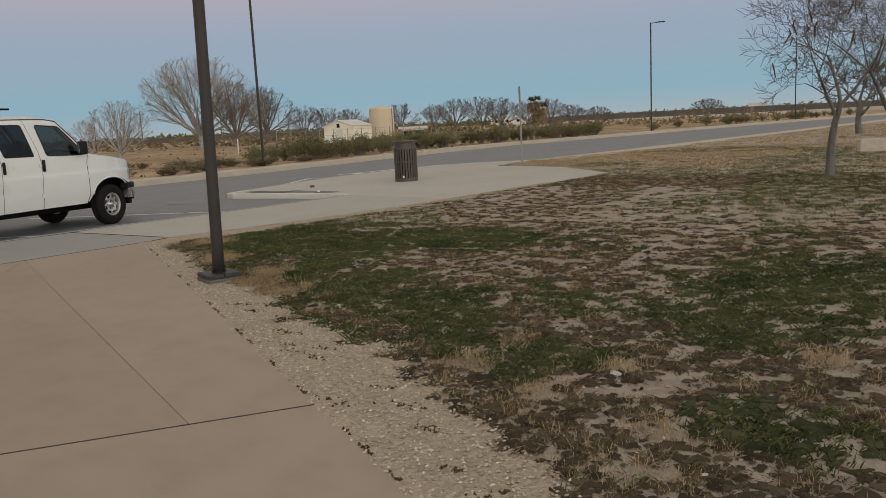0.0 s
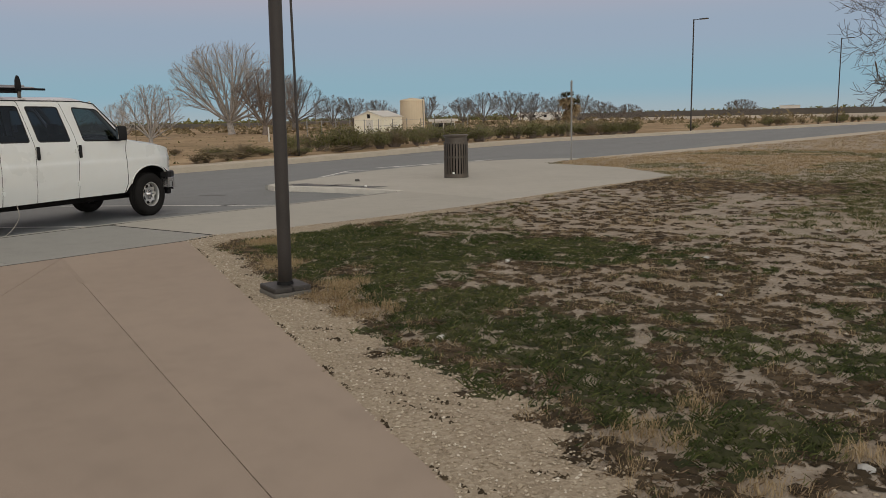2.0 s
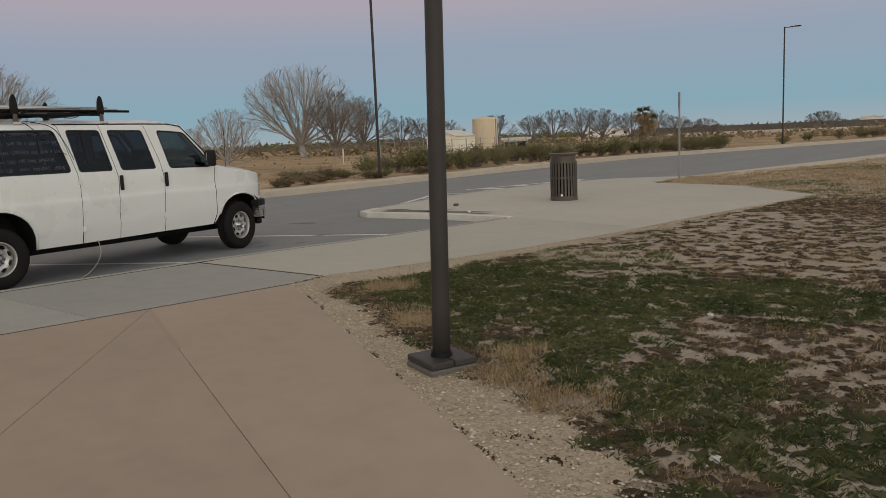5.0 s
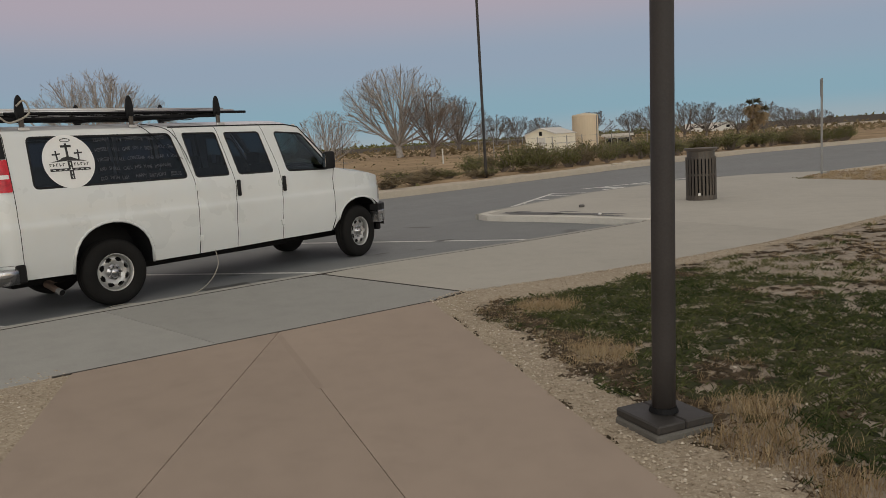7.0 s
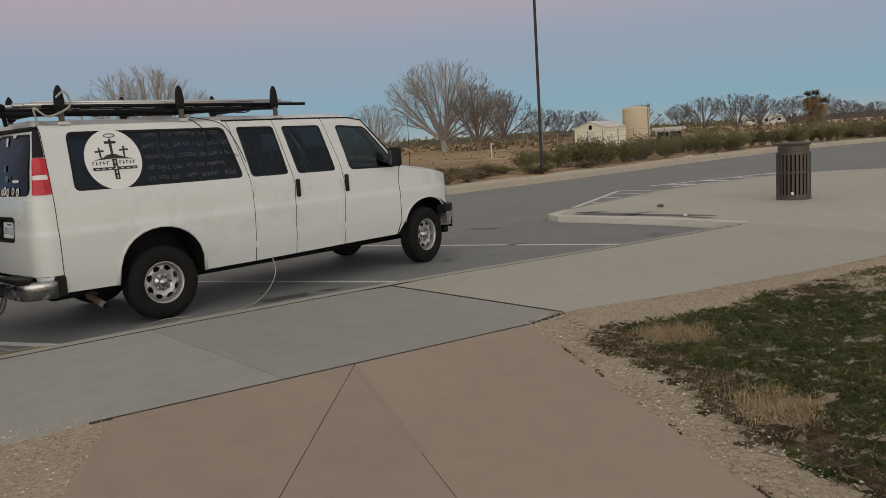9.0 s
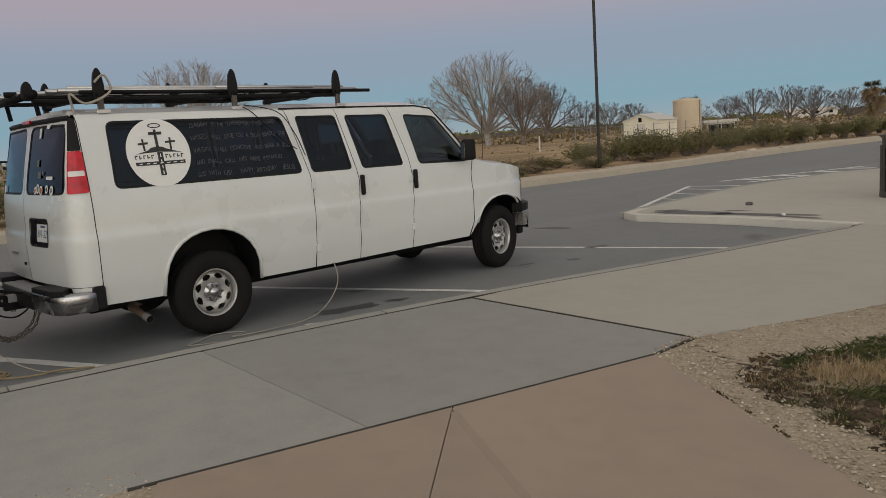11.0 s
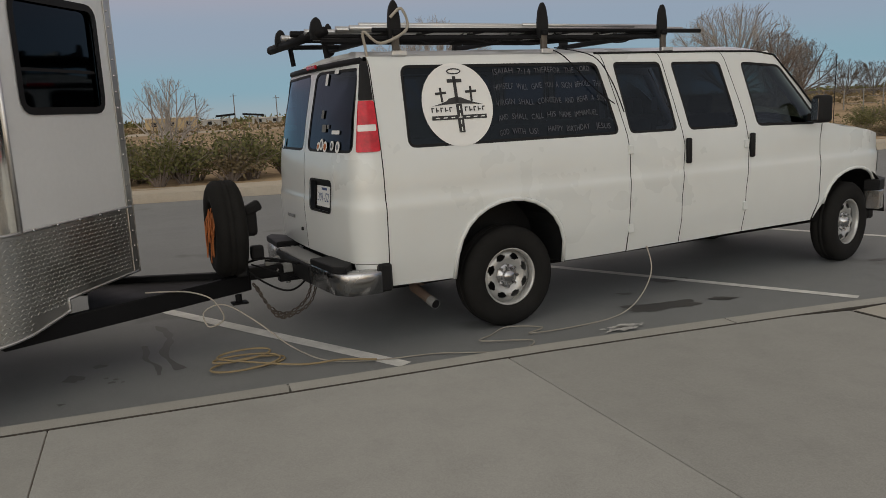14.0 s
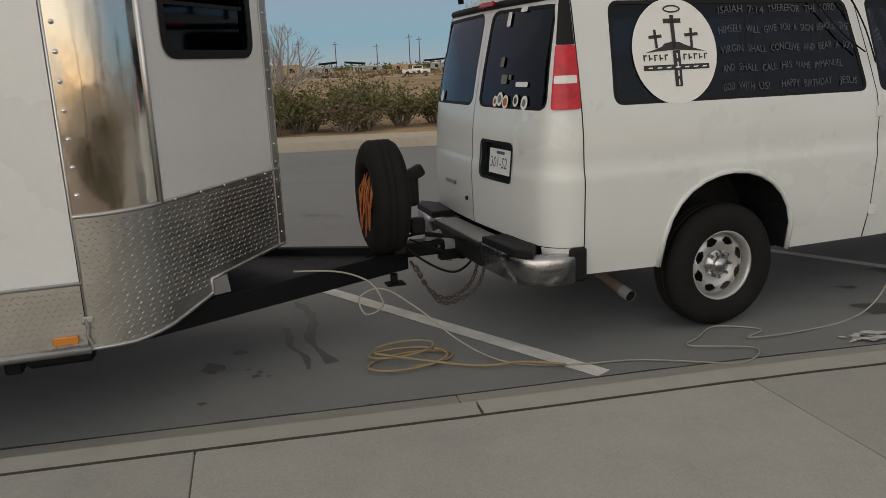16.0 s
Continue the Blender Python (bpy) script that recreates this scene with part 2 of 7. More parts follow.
for _m in (M_RUBBER, M_PLASTIC, M_BLACK, M_BROWN):
    _m.node_tree.nodes["Principled BSDF"].inputs["Specular IOR Level"].default_value = 0.15
M_RIM = plain("silver_painted_steel", (0.50, 0.50, 0.49), 0.38, 0.6, 0.12)
M_SCREW = plain("bright_screw_head", (0.82, 0.81, 0.79), 0.22, 1.0, 0.1, 20)
M_CHROME = plain("worn_chrome", (0.44, 0.44, 0.45), 0.24, 1.0, 0.15, 4)
M_RUST = plain("rusted_pipe", (0.17, 0.12, 0.095), 0.8, 0.2, 0.3, 9)
M_VAN = m_vanpaint()
M_VINYL = plain("white_vinyl", (0.78, 0.78, 0.76), 0.5, var=0.03)
M_INK = plain("black_vinyl", (0.02, 0.02, 0.02), 0.5, var=0.1)
M_CHALKPEN = plain("grey_window_marker", (0.088, 0.092, 0.108), 0.8, var=0.3, coarse=9)
M_TINT = m_glass("dark_tinted_glass", (0.085, 0.10, 0.135), 0.04, 1.38)
M_REARGLASS = m_glass("rear_tinted_glass", (0.035, 0.038, 0.04), 0.05, 1.32)
M_CLEAR = m_glass("clear_door_glass", (0.24, 0.30, 0.30))
M_SEAT = plain("grey_seat_cloth", (0.055, 0.056, 0.062), 0.9, var=0.2)
M_TRIMGREY = plain("interior_trim", (0.16, 0.16, 0.155), 0.8)
M_RED = plain("red_lamp_lens", (0.50, 0.008, 0.020), 0.16, var=0.35, coarse=14, coat=0.5)
M_RED.node_tree.nodes["Principled BSDF"].inputs["Specular IOR Level"].default_value = 0.15
M_LENS = plain("clear_lamp_lens", (0.68, 0.66, 0.64), 0.14, var=0.1, coat=0.6)
M_AMBER = plain("amber_lens", (0.62, 0.22, 0.03), 0.25, coat=0.4)
M_TRAILER = plain("white_trailer_sheet", (0.71, 0.725, 0.73), 0.34, var=0.04, coarse=1.2, fine=30, bump=0.03, coat=0.25)
M_POLISH, M_TREAD = m_polished(), m_diamond("tread_plate")
M_CORD = plain("pale_power_cord", (0.36, 0.33, 0.28), 0.6, var=0.12)
M_HOSE = plain("tan_hose", (0.33, 0.245, 0.13), 0.6, var=0.15)
M_CREAM = plain("cream_siding", (0.78, 0.74, 0.61), 0.8, var=0.06, coarse=1, fine=12)
M_ROOFPALE = plain("pale_metal_roof", (0.62, 0.60, 0.56), 0.5, var=0.08)
M_TANK = plain("tan_tank_skin", (0.60, 0.50, 0.36), 0.6, var=0.08, coarse=0.6)
M_YELLOW = plain("yellow_building", (0.46, 0.35, 0.20), 0.8, var=0.1)
M_GREYB = plain("grey_building", (0.36, 0.36, 0.35), 0.8, var=0.15)
M_STONE = plain("limestone_block", (0.48, 0.42, 0.34), 0.9, var=0.18, coarse=4, fine=40, bump=0.5, dist=0.01)
M_BARKNEAR = m_bark("dark_grey_bark", (0.15, 0.138, 0.132))
M_BARK = m_bark("grey_bark", (0.175, 0.152, 0.138))
M_BARKPALE = m_bark("pale_bark", (0.36, 0.33, 0.305))
M_BARKBROWN = m_bark("brown_twigs", (0.215, 0.175, 0.15))
M_POD = plain("dry_seed_pod", (0.10, 0.075, 0.05), 0.9)
M_LEAFSHRUB = m_blades("shrub_leaves", [(0, (0.064, 0.074, 0.028)), (0.5, (0.140, 0.145, 0.056)), (1, (0.235, 0.205, 0.100))], 0.8)
M_LEAFDRY = m_blades("dry_shrub", [(0, (0.12, 0.095, 0.055)), (0.6, (0.19, 0.15, 0.085)), (1, (0.27, 0.21, 0.13))], 0.8)
M_FROND = m_blades("yucca_blades", [(0, (0.15, 0.115, 0.07)), (0.6, (0.27, 0.20, 0.12)), (1, (0.38, 0.285, 0.17))], 1.5)
M_GRASS = m_blades("green_grass", [(0, (0.016, 0.032, 0.009)), (0.6, (0.040, 0.064, 0.018)), (0.9, (0.115, 0.125, 0.045)), (1, (0.21, 0.20, 0.085))])
M_OLIVE = m_blades("olive_grass_blades", [(0, (0.085, 0.088, 0.036)), (0.6, (0.165, 0.155, 0.070)), (1, (0.27, 0.235, 0.125))])
M_STRAW = m_blades("straw_grass", [(0, (0.21, 0.140, 0.074)), (0.5, (0.36, 0.262, 0.145)), (1, (0.56, 0.445, 0.28))])
M_THATCH = m_blades("dead_grass_blades", [(0, (0.048, 0.030, 0.018)), (0.5, (0.120, 0.076, 0.044)), (1, (0.29, 0.215, 0.14))])


def m_pebbles():
    n = Nodes("limestone_pebbles")
    n.color(n.ramp(n.island(), [(0, (0.27, 0.215, 0.155)), (0.5, (0.43, 0.360, 0.27)), (0.9, (0.55, 0.475, 0.375)), (1, (0.72, 0.66, 0.57))]))
    n.rough(0.95)
    return n.m


M_PEBBLE = m_pebbles()


# ---- mesh tools ----
def mesh_of(name, bm, smooth=False):
    me = bpy.data.meshes.new(name)
    if smooth:
        for f in bm.faces:
            f.smooth = True
    bm.to_mesh(me)
    bm.free()
    return me


def part(name, bm, material, parent=None, label="", smooth=False):
    """Links a bmesh as one mesh object, under a thing or a part."""
    ob = new(name, mesh_of(name, bm, smooth))
    ob.data.materials.append(material)
    if parent:
        ob.parent = parent
    return tagged(ob, label)


def raw(name, verts, faces, material, parent=None, smooth=False):
    me = bpy.data.meshes.new(name)
    me.from_pydata(verts, [], faces)
    me.materials.append(material)
    if smooth:
        me.polygons.foreach_set("use_smooth", [True] * len(me.polygons))
    ob = new(name, me)
    if parent:
        ob.parent = parent
    return ob


def thing(name, m, label, category, group="", kind=""):
    ob = new(name)
    ob.matrix_basis = m
    return tagged(ob, label, category, group, kind)


def box(bm, sx, sy, sz, m=None, bev=0.0, seg=1):
    """A box of that size, centred, moved by m, its edges rounded."""
    b = bmesh.new()
    bmesh.ops.create_cube(b, size=1)
    bmesh.ops.scale(b, vec=(sx, sy, sz), verts=b.verts)
    if bev:
        bmesh.ops.bevel(b, geom=b.edges[:], offset=bev, segments=seg, affect="EDGES", profile=0.5)
    join(bm, b, m)
    return bm


def join(bm, b, m=None):
    if m is not None:
        bmesh.ops.transform(b, matrix=m, verts=b.verts)
    tmp = bpy.data.meshes.new("tmp")
    b.to_mesh(tmp)
    b.free()
    bm.from_mesh(tmp)
    bpy.data.meshes.remove(tmp)
    return bm


def boxed(sx, sy, sz, m=None, bev=0.0, seg=1):
    return box(bmesh.new(), sx, sy, sz, m, bev, seg)


def tube(bm, pts, radii, sides=8, caps=True):
    """A round bar along points; radii one number or one a point."""
    pts = [Vector(p) for p in pts]
    radii = radii if hasattr(radii, "__len__") else [radii] * len(pts)
    rings = []
    side = None
    for i, p in enumerate(pts):
        d = (pts[min(i + 1, len(pts) - 1)] - pts[max(i - 1, 0)]).normalized()
        if side is None:
            side = d.orthogonal().normalized()
        side = side - d * side.dot(d)
        side = side.normalized() if side.length > 1e-6 else d.orthogonal().normalized()
        up = d.cross(side)
        rings.append([bm.verts.new(p + (side * math.cos(a) + up * math.sin(a)) * radii[i]) for a in (2 * math.pi * k / sides for k in range(sides))])
    for a, b in zip(rings, rings[1:]):
        for k in range(sides):
            bm.faces.new((a[k], a[(k + 1) % sides], b[(k + 1) % sides], b[k]))
    if caps:
        bm.faces.new(rings[0][::-1])
        bm.faces.new(rings[-1])
    return bm


def lathe(bm, profile, n=32, m=None, closed=False):
    """Turns (radius, height) pairs round z."""
    b = bmesh.new()
    rings = [[b.verts.new((r * math.cos(2 * math.pi * k / n), r * math.sin(2 * math.pi * k / n), h)) for k in range(n)] for r, h in profile]
    pairs = list(zip(rings, rings[1:])) + ([(rings[-1], rings[0])] if closed else [])
    for p, q in pairs:
        for k in range(n):
            b.faces.new((p[k], p[(k + 1) % n], q[(k + 1) % n], q[k]))
    bmesh.ops.recalc_face_normals(b, faces=b.faces)
    return join(bm, b, m)


def curve(pts, n=8, loop=False):
    """A smooth line through points."""
    pts = [Vector(p) for p in pts]
    res = []
    for i in range(len(pts) - 1):
        a, b, c, d = pts[max(i - 1, 0)], pts[i], pts[i + 1], pts[min(i + 2, len(pts) - 1)]
        for k in range(n):
            t = k / n
            res.append(0.5 * ((2 * b) + (c - a) * t + (2 * a - 5 * b + 4 * c - d) * t * t + (3 * b - a - 3 * c + d) * t ** 3))
    return res + [pts[-1]]


def slab(bm, poly, top, depth, bev=0.0):
    """A flat plate with the outline poly (x, y) whose top lies at that height."""
    b = bmesh.new()
    f = b.faces.new([b.verts.new((x, y, top - depth)) for x, y in poly])
    if f.normal.z < 0 or sum(p[0] * q[1] - q[0] * p[1] for p, q in zip(poly, [*poly[1:], poly[0]])) < 0:
        f.normal_flip()
    res = bmesh.ops.extrude_face_region(b, geom=[f])
    bmesh.ops.translate(b, vec=(0, 0, depth), verts=[v for v in res["geom"] if isinstance(v, bmesh.types.BMVert)])
    if bev:
        es = [e for e in b.edges if all(abs(v.co.z - top) < 1e-5 for v in e.verts)]
        bmesh.ops.bevel(b, geom=es, offset=bev, segments=2, affect="EDGES", profile=0.5)
    return join(bm, b)


def cut(poly, a, b, gap=0.0):
    """The part of poly to the left of the line from a to b, kept half a gap off it."""
    dx, dy = b[0] - a[0], b[1] - a[1]
    ln = math.hypot(dx, dy)
    nx, ny = -dy / ln, dx / ln
    h = [(p[0] - a[0]) * nx + (p[1] - a[1]) * ny - gap / 2 for p in poly]
    res = []
    for i, p in enumerate(poly):
        j = (i + 1) % len(poly)
        if h[i] >= 0:
            res.append(p)
        if (h[i] >= 0) != (h[j] >= 0):
            t = h[i] / (h[i] - h[j])
            res.append((p[0] + (poly[j][0] - p[0]) * t, p[1] + (poly[j][1] - p[1]) * t))
    return res


def inside(poly, x, y):
    res = False
    for (x0, y0), (x1, y1) in zip(poly, [*poly[1:], poly[0]]):
        if (y0 > y) != (y1 > y) and x < (x1 - x0) * (y - y0) / (y1 - y0) + x0:
            res = not res
    return res


def rounded(pts, r, n=4):
    """A polygon with its corners rounded."""
    res = []
    k = len(pts)
    for i, p in enumerate(pts):
        p, a, b = Vector(p), Vector(pts[i - 1]), Vector(pts[(i + 1) % k])
        u, v = (a - p), (b - p)
        q = min(r, u.length * 0.45, v.length * 0.45)
        s, e = p + u.normalized() * q, p + v.normalized() * q
        for j in range(n + 1):
            t = j / n
            res.append(tuple(s * (1 - t) ** 2 + p * 2 * t * (1 - t) + e * t * t))
    return res


def grow(pts, d):
    """A polygon moved outwards by d (about its middle line)."""
    area = sum(p[0] * q[1] - q[0] * p[1] for p, q in zip(pts, [*pts[1:], pts[0]]))
    sg = 1 if area > 0 else -1
    res = []
    for i, p in enumerate(pts):
        a, b = Vector(pts[i - 1]), Vector(pts[(i + 1) % len(pts)])
        t = (b - a).normalized()
        res.append((p[0] + t.y * d * sg, p[1] - t.x * d * sg))
    return res


def sheet(outer, holes, us, vs, f):
    """A sheet with holes, drawn flat in (u, v), cut at the given lines and then bent by f."""
    bm = bmesh.new()
    for ring in (outer, *holes):
        vv = [bm.verts.new((u, v, 0)) for u, v in ring]
        for i in range(len(vv)):
            bm.edges.new((vv[i - 1], vv[i]))
    bmesh.ops.triangle_fill(bm, use_beauty=True, use_dissolve=False, edges=bm.edges[:])
    for ax, vals in ((0, us), (1, vs)):
        lo, hi = min(p[ax] for p in outer), max(p[ax] for p in outer)
        for c in vals:
            if lo + 1e-4 < c < hi - 1e-4:
                co, no = ((c, 0, 0), (1, 0, 0)) if ax == 0 else ((0, c, 0), (0, 1, 0))
                bmesh.ops.bisect_plane(bm, geom=bm.verts[:] + bm.edges[:] + bm.faces[:], dist=1e-5, plane_co=co, plane_no=no)
    for fc in bm.faces:
        if fc.normal.z < 0:
            fc.normal_flip()
    for v in bm.verts:
        v.co = f(v.co.x, v.co.y)
    return bm


def writing(text, height, f, bm=None):
    """Letters of the built-in font as flat mesh, placed by f(x, y); x runs from the first letter."""
    cu = bpy.data.curves.new("tmp_text", "FONT")
    cu.body, cu.size, cu.resolution_u = text, height, 2
    ob = bpy.data.objects.new("tmp_text", cu)
    scene.collection.objects.link(ob)
    dg = bpy.context.evaluated_depsgraph_get()
    me = bpy.data.meshes.new_from_object(ob.evaluated_get(dg))
    bpy.data.objects.remove(ob)
    bpy.data.curves.remove(cu)
    b = bmesh.new()
    b.from_mesh(me)
    bpy.data.meshes.remove(me)
    for v in b.verts:
        v.co = f(v.co.x, v.co.y)
    return join(bm if bm is not None else bmesh.new(), b)


def way(az, d, x0=0.0, y0=-1.0):
    """A place d metres off at az degrees to the left of +y."""
    return (x0 - d * math.sin(radians(az)), y0 + d * math.cos(radians(az)))

# ---- plan ----
ROAD = -0.17
FAR_EDGE = [(-29.5, -60), (-28.0, -20), (-26.8, 0), (-25.6, 6), (-23.6, 13), (-22.8, 18), (-22.5, 24), (-22.4, 36), (-21.8, 46), (-18.0, 58.5), (-12.9, 76), (-1.5, 111), (30, 190), (120, 400)]
KERB = [(-13.6, -6.0), (-12.9, -2.0), (-12.53, 1.24), (-12.28, 3.25), (-12.08, 5.0), (-11.68, 7.5), (-11.12, 9.9), (-10.55, 12.75)]
NEAR_EDGE = [(-11.45, 25.6), (-10.0, 31.6), (-7.4, 43.3), (-1.0, 72.8), (9.0, 108), (42, 190), (130, 400)]
LAWN_EDGE = [(-9.35, 6.97), (-8.95, 7.85), (-8.35, 9.5), (-7.85, 11.2), (-7.32, 14.2), (-6.40, 18.75)]
BACK_EDGE = [(-6.40, 18.75), (-8.6, 21.3), (-11.40, 22.6)]


def far_x(y):
    return float(np.interp(y, [p[1] for p in FAR_EDGE], [p[0] for p in FAR_EDGE]))


def right_y(x):
    return 1.44 - 0.655 * (x + 1.62)


def left_y(x):
    return 3.32 - 0.655 * (x + 9.93)


# ---- ground: one sheet to the horizon, sunk under the road and the paving ----
def build_ground():
    far = [60 * 1.22 ** k for k in range(1, 21)]
    xs = [-v for v in far[::-1]] + list(np.arange(-60, 60.1, 1.25)) + far
    ys = [-v for v in far[::-1]] + list(np.arange(-60, 130.1, 1.25)) + [130 + v - 60 for v in far]
    verts = []
    for y in ys:
        for x in xs:
            away = far_x(y) - x
            z = -0.22 if away < 1.2 else 0.0
            if away >= 1.2:
                z += 0.05 * noise.noise((x * 0.35, y * 0.35, 0)) * min(1, away / 3)
                d = math.hypot(x, y)
                z += max(0.0, min(1, (d - 40) / 60)) * 0.35 * noise.noise((x * 0.03, y * 0.03, 3)) - max(0.0, (d - 50) * 0.0016 if d < 300 else 0.4)
            verts.append((x, y, z))
    w = len(xs)
    faces = [(j * w + i, j * w + i + 1, (j + 1) * w + i + 1, (j + 1) * w + i) for j in range(len(ys) - 1) for i in range(w - 1)]
    tagged(raw("ground", verts, faces, M_FIELD, smooth=True), "dry brown scrub field reaching the horizon", "ground", kind="structure")


build_ground()

# road
road_poly = [(x, y) for x, y in FAR_EDGE] + [p for p in NEAR_EDGE[::-1]] + [(-8.5, 25.6), (-8.5, 12.0), (-9.5, 5), (-11, -6), (-14, -60)]
tagged(part("road", slab(bmesh.new(), road_poly, ROAD, 0.05), M_ROAD), "worn grey asphalt road with parking bays", "road", kind="structure")


# far kerb and its dusty verge
def strip(bm, line, w0, w1, top, depth, step=None):
    """A plate between two offsets to the left of a line of (x, y)."""
    a, b = [], []
    for i, p in enumerate(line):
        q0, q1 = Vector(line[max(i - 1, 0)]), Vector(line[min(i + 1, len(line) - 1)])
        t = (q1 - q0).normalized()
        nn = Vector((-t.y, t.x))
        a.append(tuple(Vector(p) + nn * w0))
        b.append(tuple(Vector(p) + nn * w1))
    return slab(bm, a + b[::-1], top, depth)


def fine(line, n=6):
    return [(p.x, p.y) for p in curve([(x, y, 0) for x, y in line], n)]


tagged(part("kerb_far", strip(bmesh.new(), fine(FAR_EDGE), -0.02, 0.32, 0.015, 0.2), M_FARKERB), "pale concrete kerb along the far road edge", "kerb", kind="structure")
tagged(part("verge_far", strip(bmesh.new(), fine(FAR_EDGE), 0.32, 1.7, 0.002, 0.2), M_FARKERB), "dusty pale verge behind the far kerb", "verge", kind="structure")
tagged(part("kerb_near", strip(bmesh.new(), fine(NEAR_EDGE), -1.3, 0.02, 0.0, 0.2), M_FARKERB), "dusty concrete edge of the lawn side of the road", "kerb", kind="structure")

# ---- paving: slabs with open joints over a dirt bed ----
bed = [(-13.4, -6), (-12.5, 1.3), (-12.05, 5), (-11.1, 10), (-10.6, 12.9), (-10.7, 13.24), (-12.4, 13.40), (-14.15, 13.31), (-14.6, 14.0), (-14.3, 24.0), (-11.6, 25.6), (-11.5, 22.6), (-8.6, 21.3), (-6.42, 18.7), (-7.34, 14.2), (-7.9, 11.2), (-9.37, 6.9), (12, right_y(12) - 0.03), (12, left_y(12) + 0.03), (-9.9, 3.3), (-10.6, -6)]
paving = tagged(part("paving", slab(bmesh.new(), bed, -0.012, 0.2), M_JOINT), "dark dirt bed under the concrete slabs", "paving", kind="structure")


def paver(poly, material, top=0.0, bev=0.006):
    return part("slab", slab(bmesh.new(), poly, top, 0.09, bev), material, paving)


GAP = 0.005
walk_poly = [(-9.97, 3.35), (-9.30, 6.47), (12.0, right_y(12.0)), (12.0, left_y(12.0))]
X1, X2 = (-3.68, 1.02), (-2.68, 2.14)        # cross joint
J1, J2 = (-9.60, 4.90), (-5.48, 0.45)        # slanting joint
C1, C2 = (-3.13, 1.66), (-9.60, 4.90)        # middle joint
start = cut(walk_poly, X2, X1, GAP)
rest = cut(walk_poly, X1, X2, GAP)
if not inside(start, 1.0, -1.0):
    start, rest = rest, start
for tx in (1.6, 5.2):
    a, b = (tx - 0.5, right_y(tx) - 0.6), (tx + 0.5, right_y(tx) + 0.52)
    p, q = cut(start, a, b, GAP), cut(start, b, a, GAP)
    start, done = (q, p) if sum(v[0] for v in q) / len(q) > sum(v[0] for v in p) / len(p) else (p, q)
    paver(done, M_WALK)
paver(start, M_WALK)
d_part, main_part = cut(rest, J1, J2, GAP), cut(rest, J2, J1, GAP)
if not inside(d_part, -9.0, 3.2):
    d_part, main_part = main_part, d_part
paver(d_part, M_WALK)
for s in (cut(main_part, C1, C2, 0.003), cut(main_part, C2, C1, 0.003)):
    paver(s, M_WALK, 0.0, 0.004)

# the saw cut stops short: the rest of it is trowelled shut
part("joint_mortar", strip(bmesh.new(), [(-8.056, 4.127), (-9.56, 4.878)], -0.022, 0.022, 0.0010, 0.02), M_WALK, paving)

# pavement along the kerb
kerb_fine = fine(KERB)
pave_in = [(-11.0, -6.0), (-10.55, 0.0), (-10.10, 2.5), (-9.99, 3.35), (-9.32, 6.48), (-9.33, 6.97)]
pave_poly = kerb_fine[:1] + [p for p in kerb_fine if p[1] < 7.05] + [(-11.72, 7.06), (-9.33, 6.97)] + pave_in[::-1][1:]
pave_joints = [((-12.9, -1.4), (-10.0, -1.6)), ((-12.6, 2.0), (-9.9, 1.80)), ((-12.4, 4.57), (-9.4, 4.41))]
left = pave_poly
for a, b in pave_joints:
    paver(cut(left, b, a, GAP), M_PAVE, -0.003)
    left = cut(left, a, b, GAP)
paver(left, M_PAVE, -0.003)
upper = [(-11.70, 7.075)] + [p for p in kerb_fine if p[1] > 7.2] + [(-10.55, 13.2)] + [(-7.66, 12.3)] + [p for p in LAWN_EDGE[::-1] if 7 < p[1] < 12] + [(-9.32, 6.985)]
paver(upper, M_PAVE2, 0.0, 0.0)
apron = [(-10.55, 13.215), (-12.4, 13.38), (-14.15, 13.28), (-14.55, 13.5), (-14.70, 14.2), (-15.1, 18.5), (-14.6, 22.5), (-13.4, 24.6), (-11.5, 25.58), (-11.40, 22.6), (-8.6, 21.3), (-6.40, 18.75), (-7.32, 14.2), (-7.65, 12.315)]
a, b = (-16.0, 16.9), (-6.0, 17.5)
paver(cut(apron, b, a, GAP), M_PAVE2)
paver(cut(apron, a, b, GAP), M_PAVE2)

# dark filler in the expansion joints
part("joint_filler", strip(bmesh.new(), [(-4.69, -0.11), (-3.68, 1.02), (-2.685, 2.135)], -0.005, 0.005, 0.0015, 0.02), M_FILLER, paving)
for ln in ([(-10.0, 3.22), (-9.64, 4.90), (-9.31, 6.47)], [(-11.68, 7.068), (-10.4, 7.02), (-9.33, 6.975)], [(-9.31, 6.47), (-9.325, 6.98)]):
    part("joint_filler", strip(bmesh.new(), fine(ln, 4), -0.010, 0.010, 0.0025, 0.02), M_FILLER, paving)
part("joint_filler", strip(bmesh.new(), [(x + 0.004 * noise.noise((y * 4, 1, 0)), y) for x, y in fine(kerb_fine, 5)], -0.006, 0.009, 0.0015, 0.02), M_FILLER, paving)

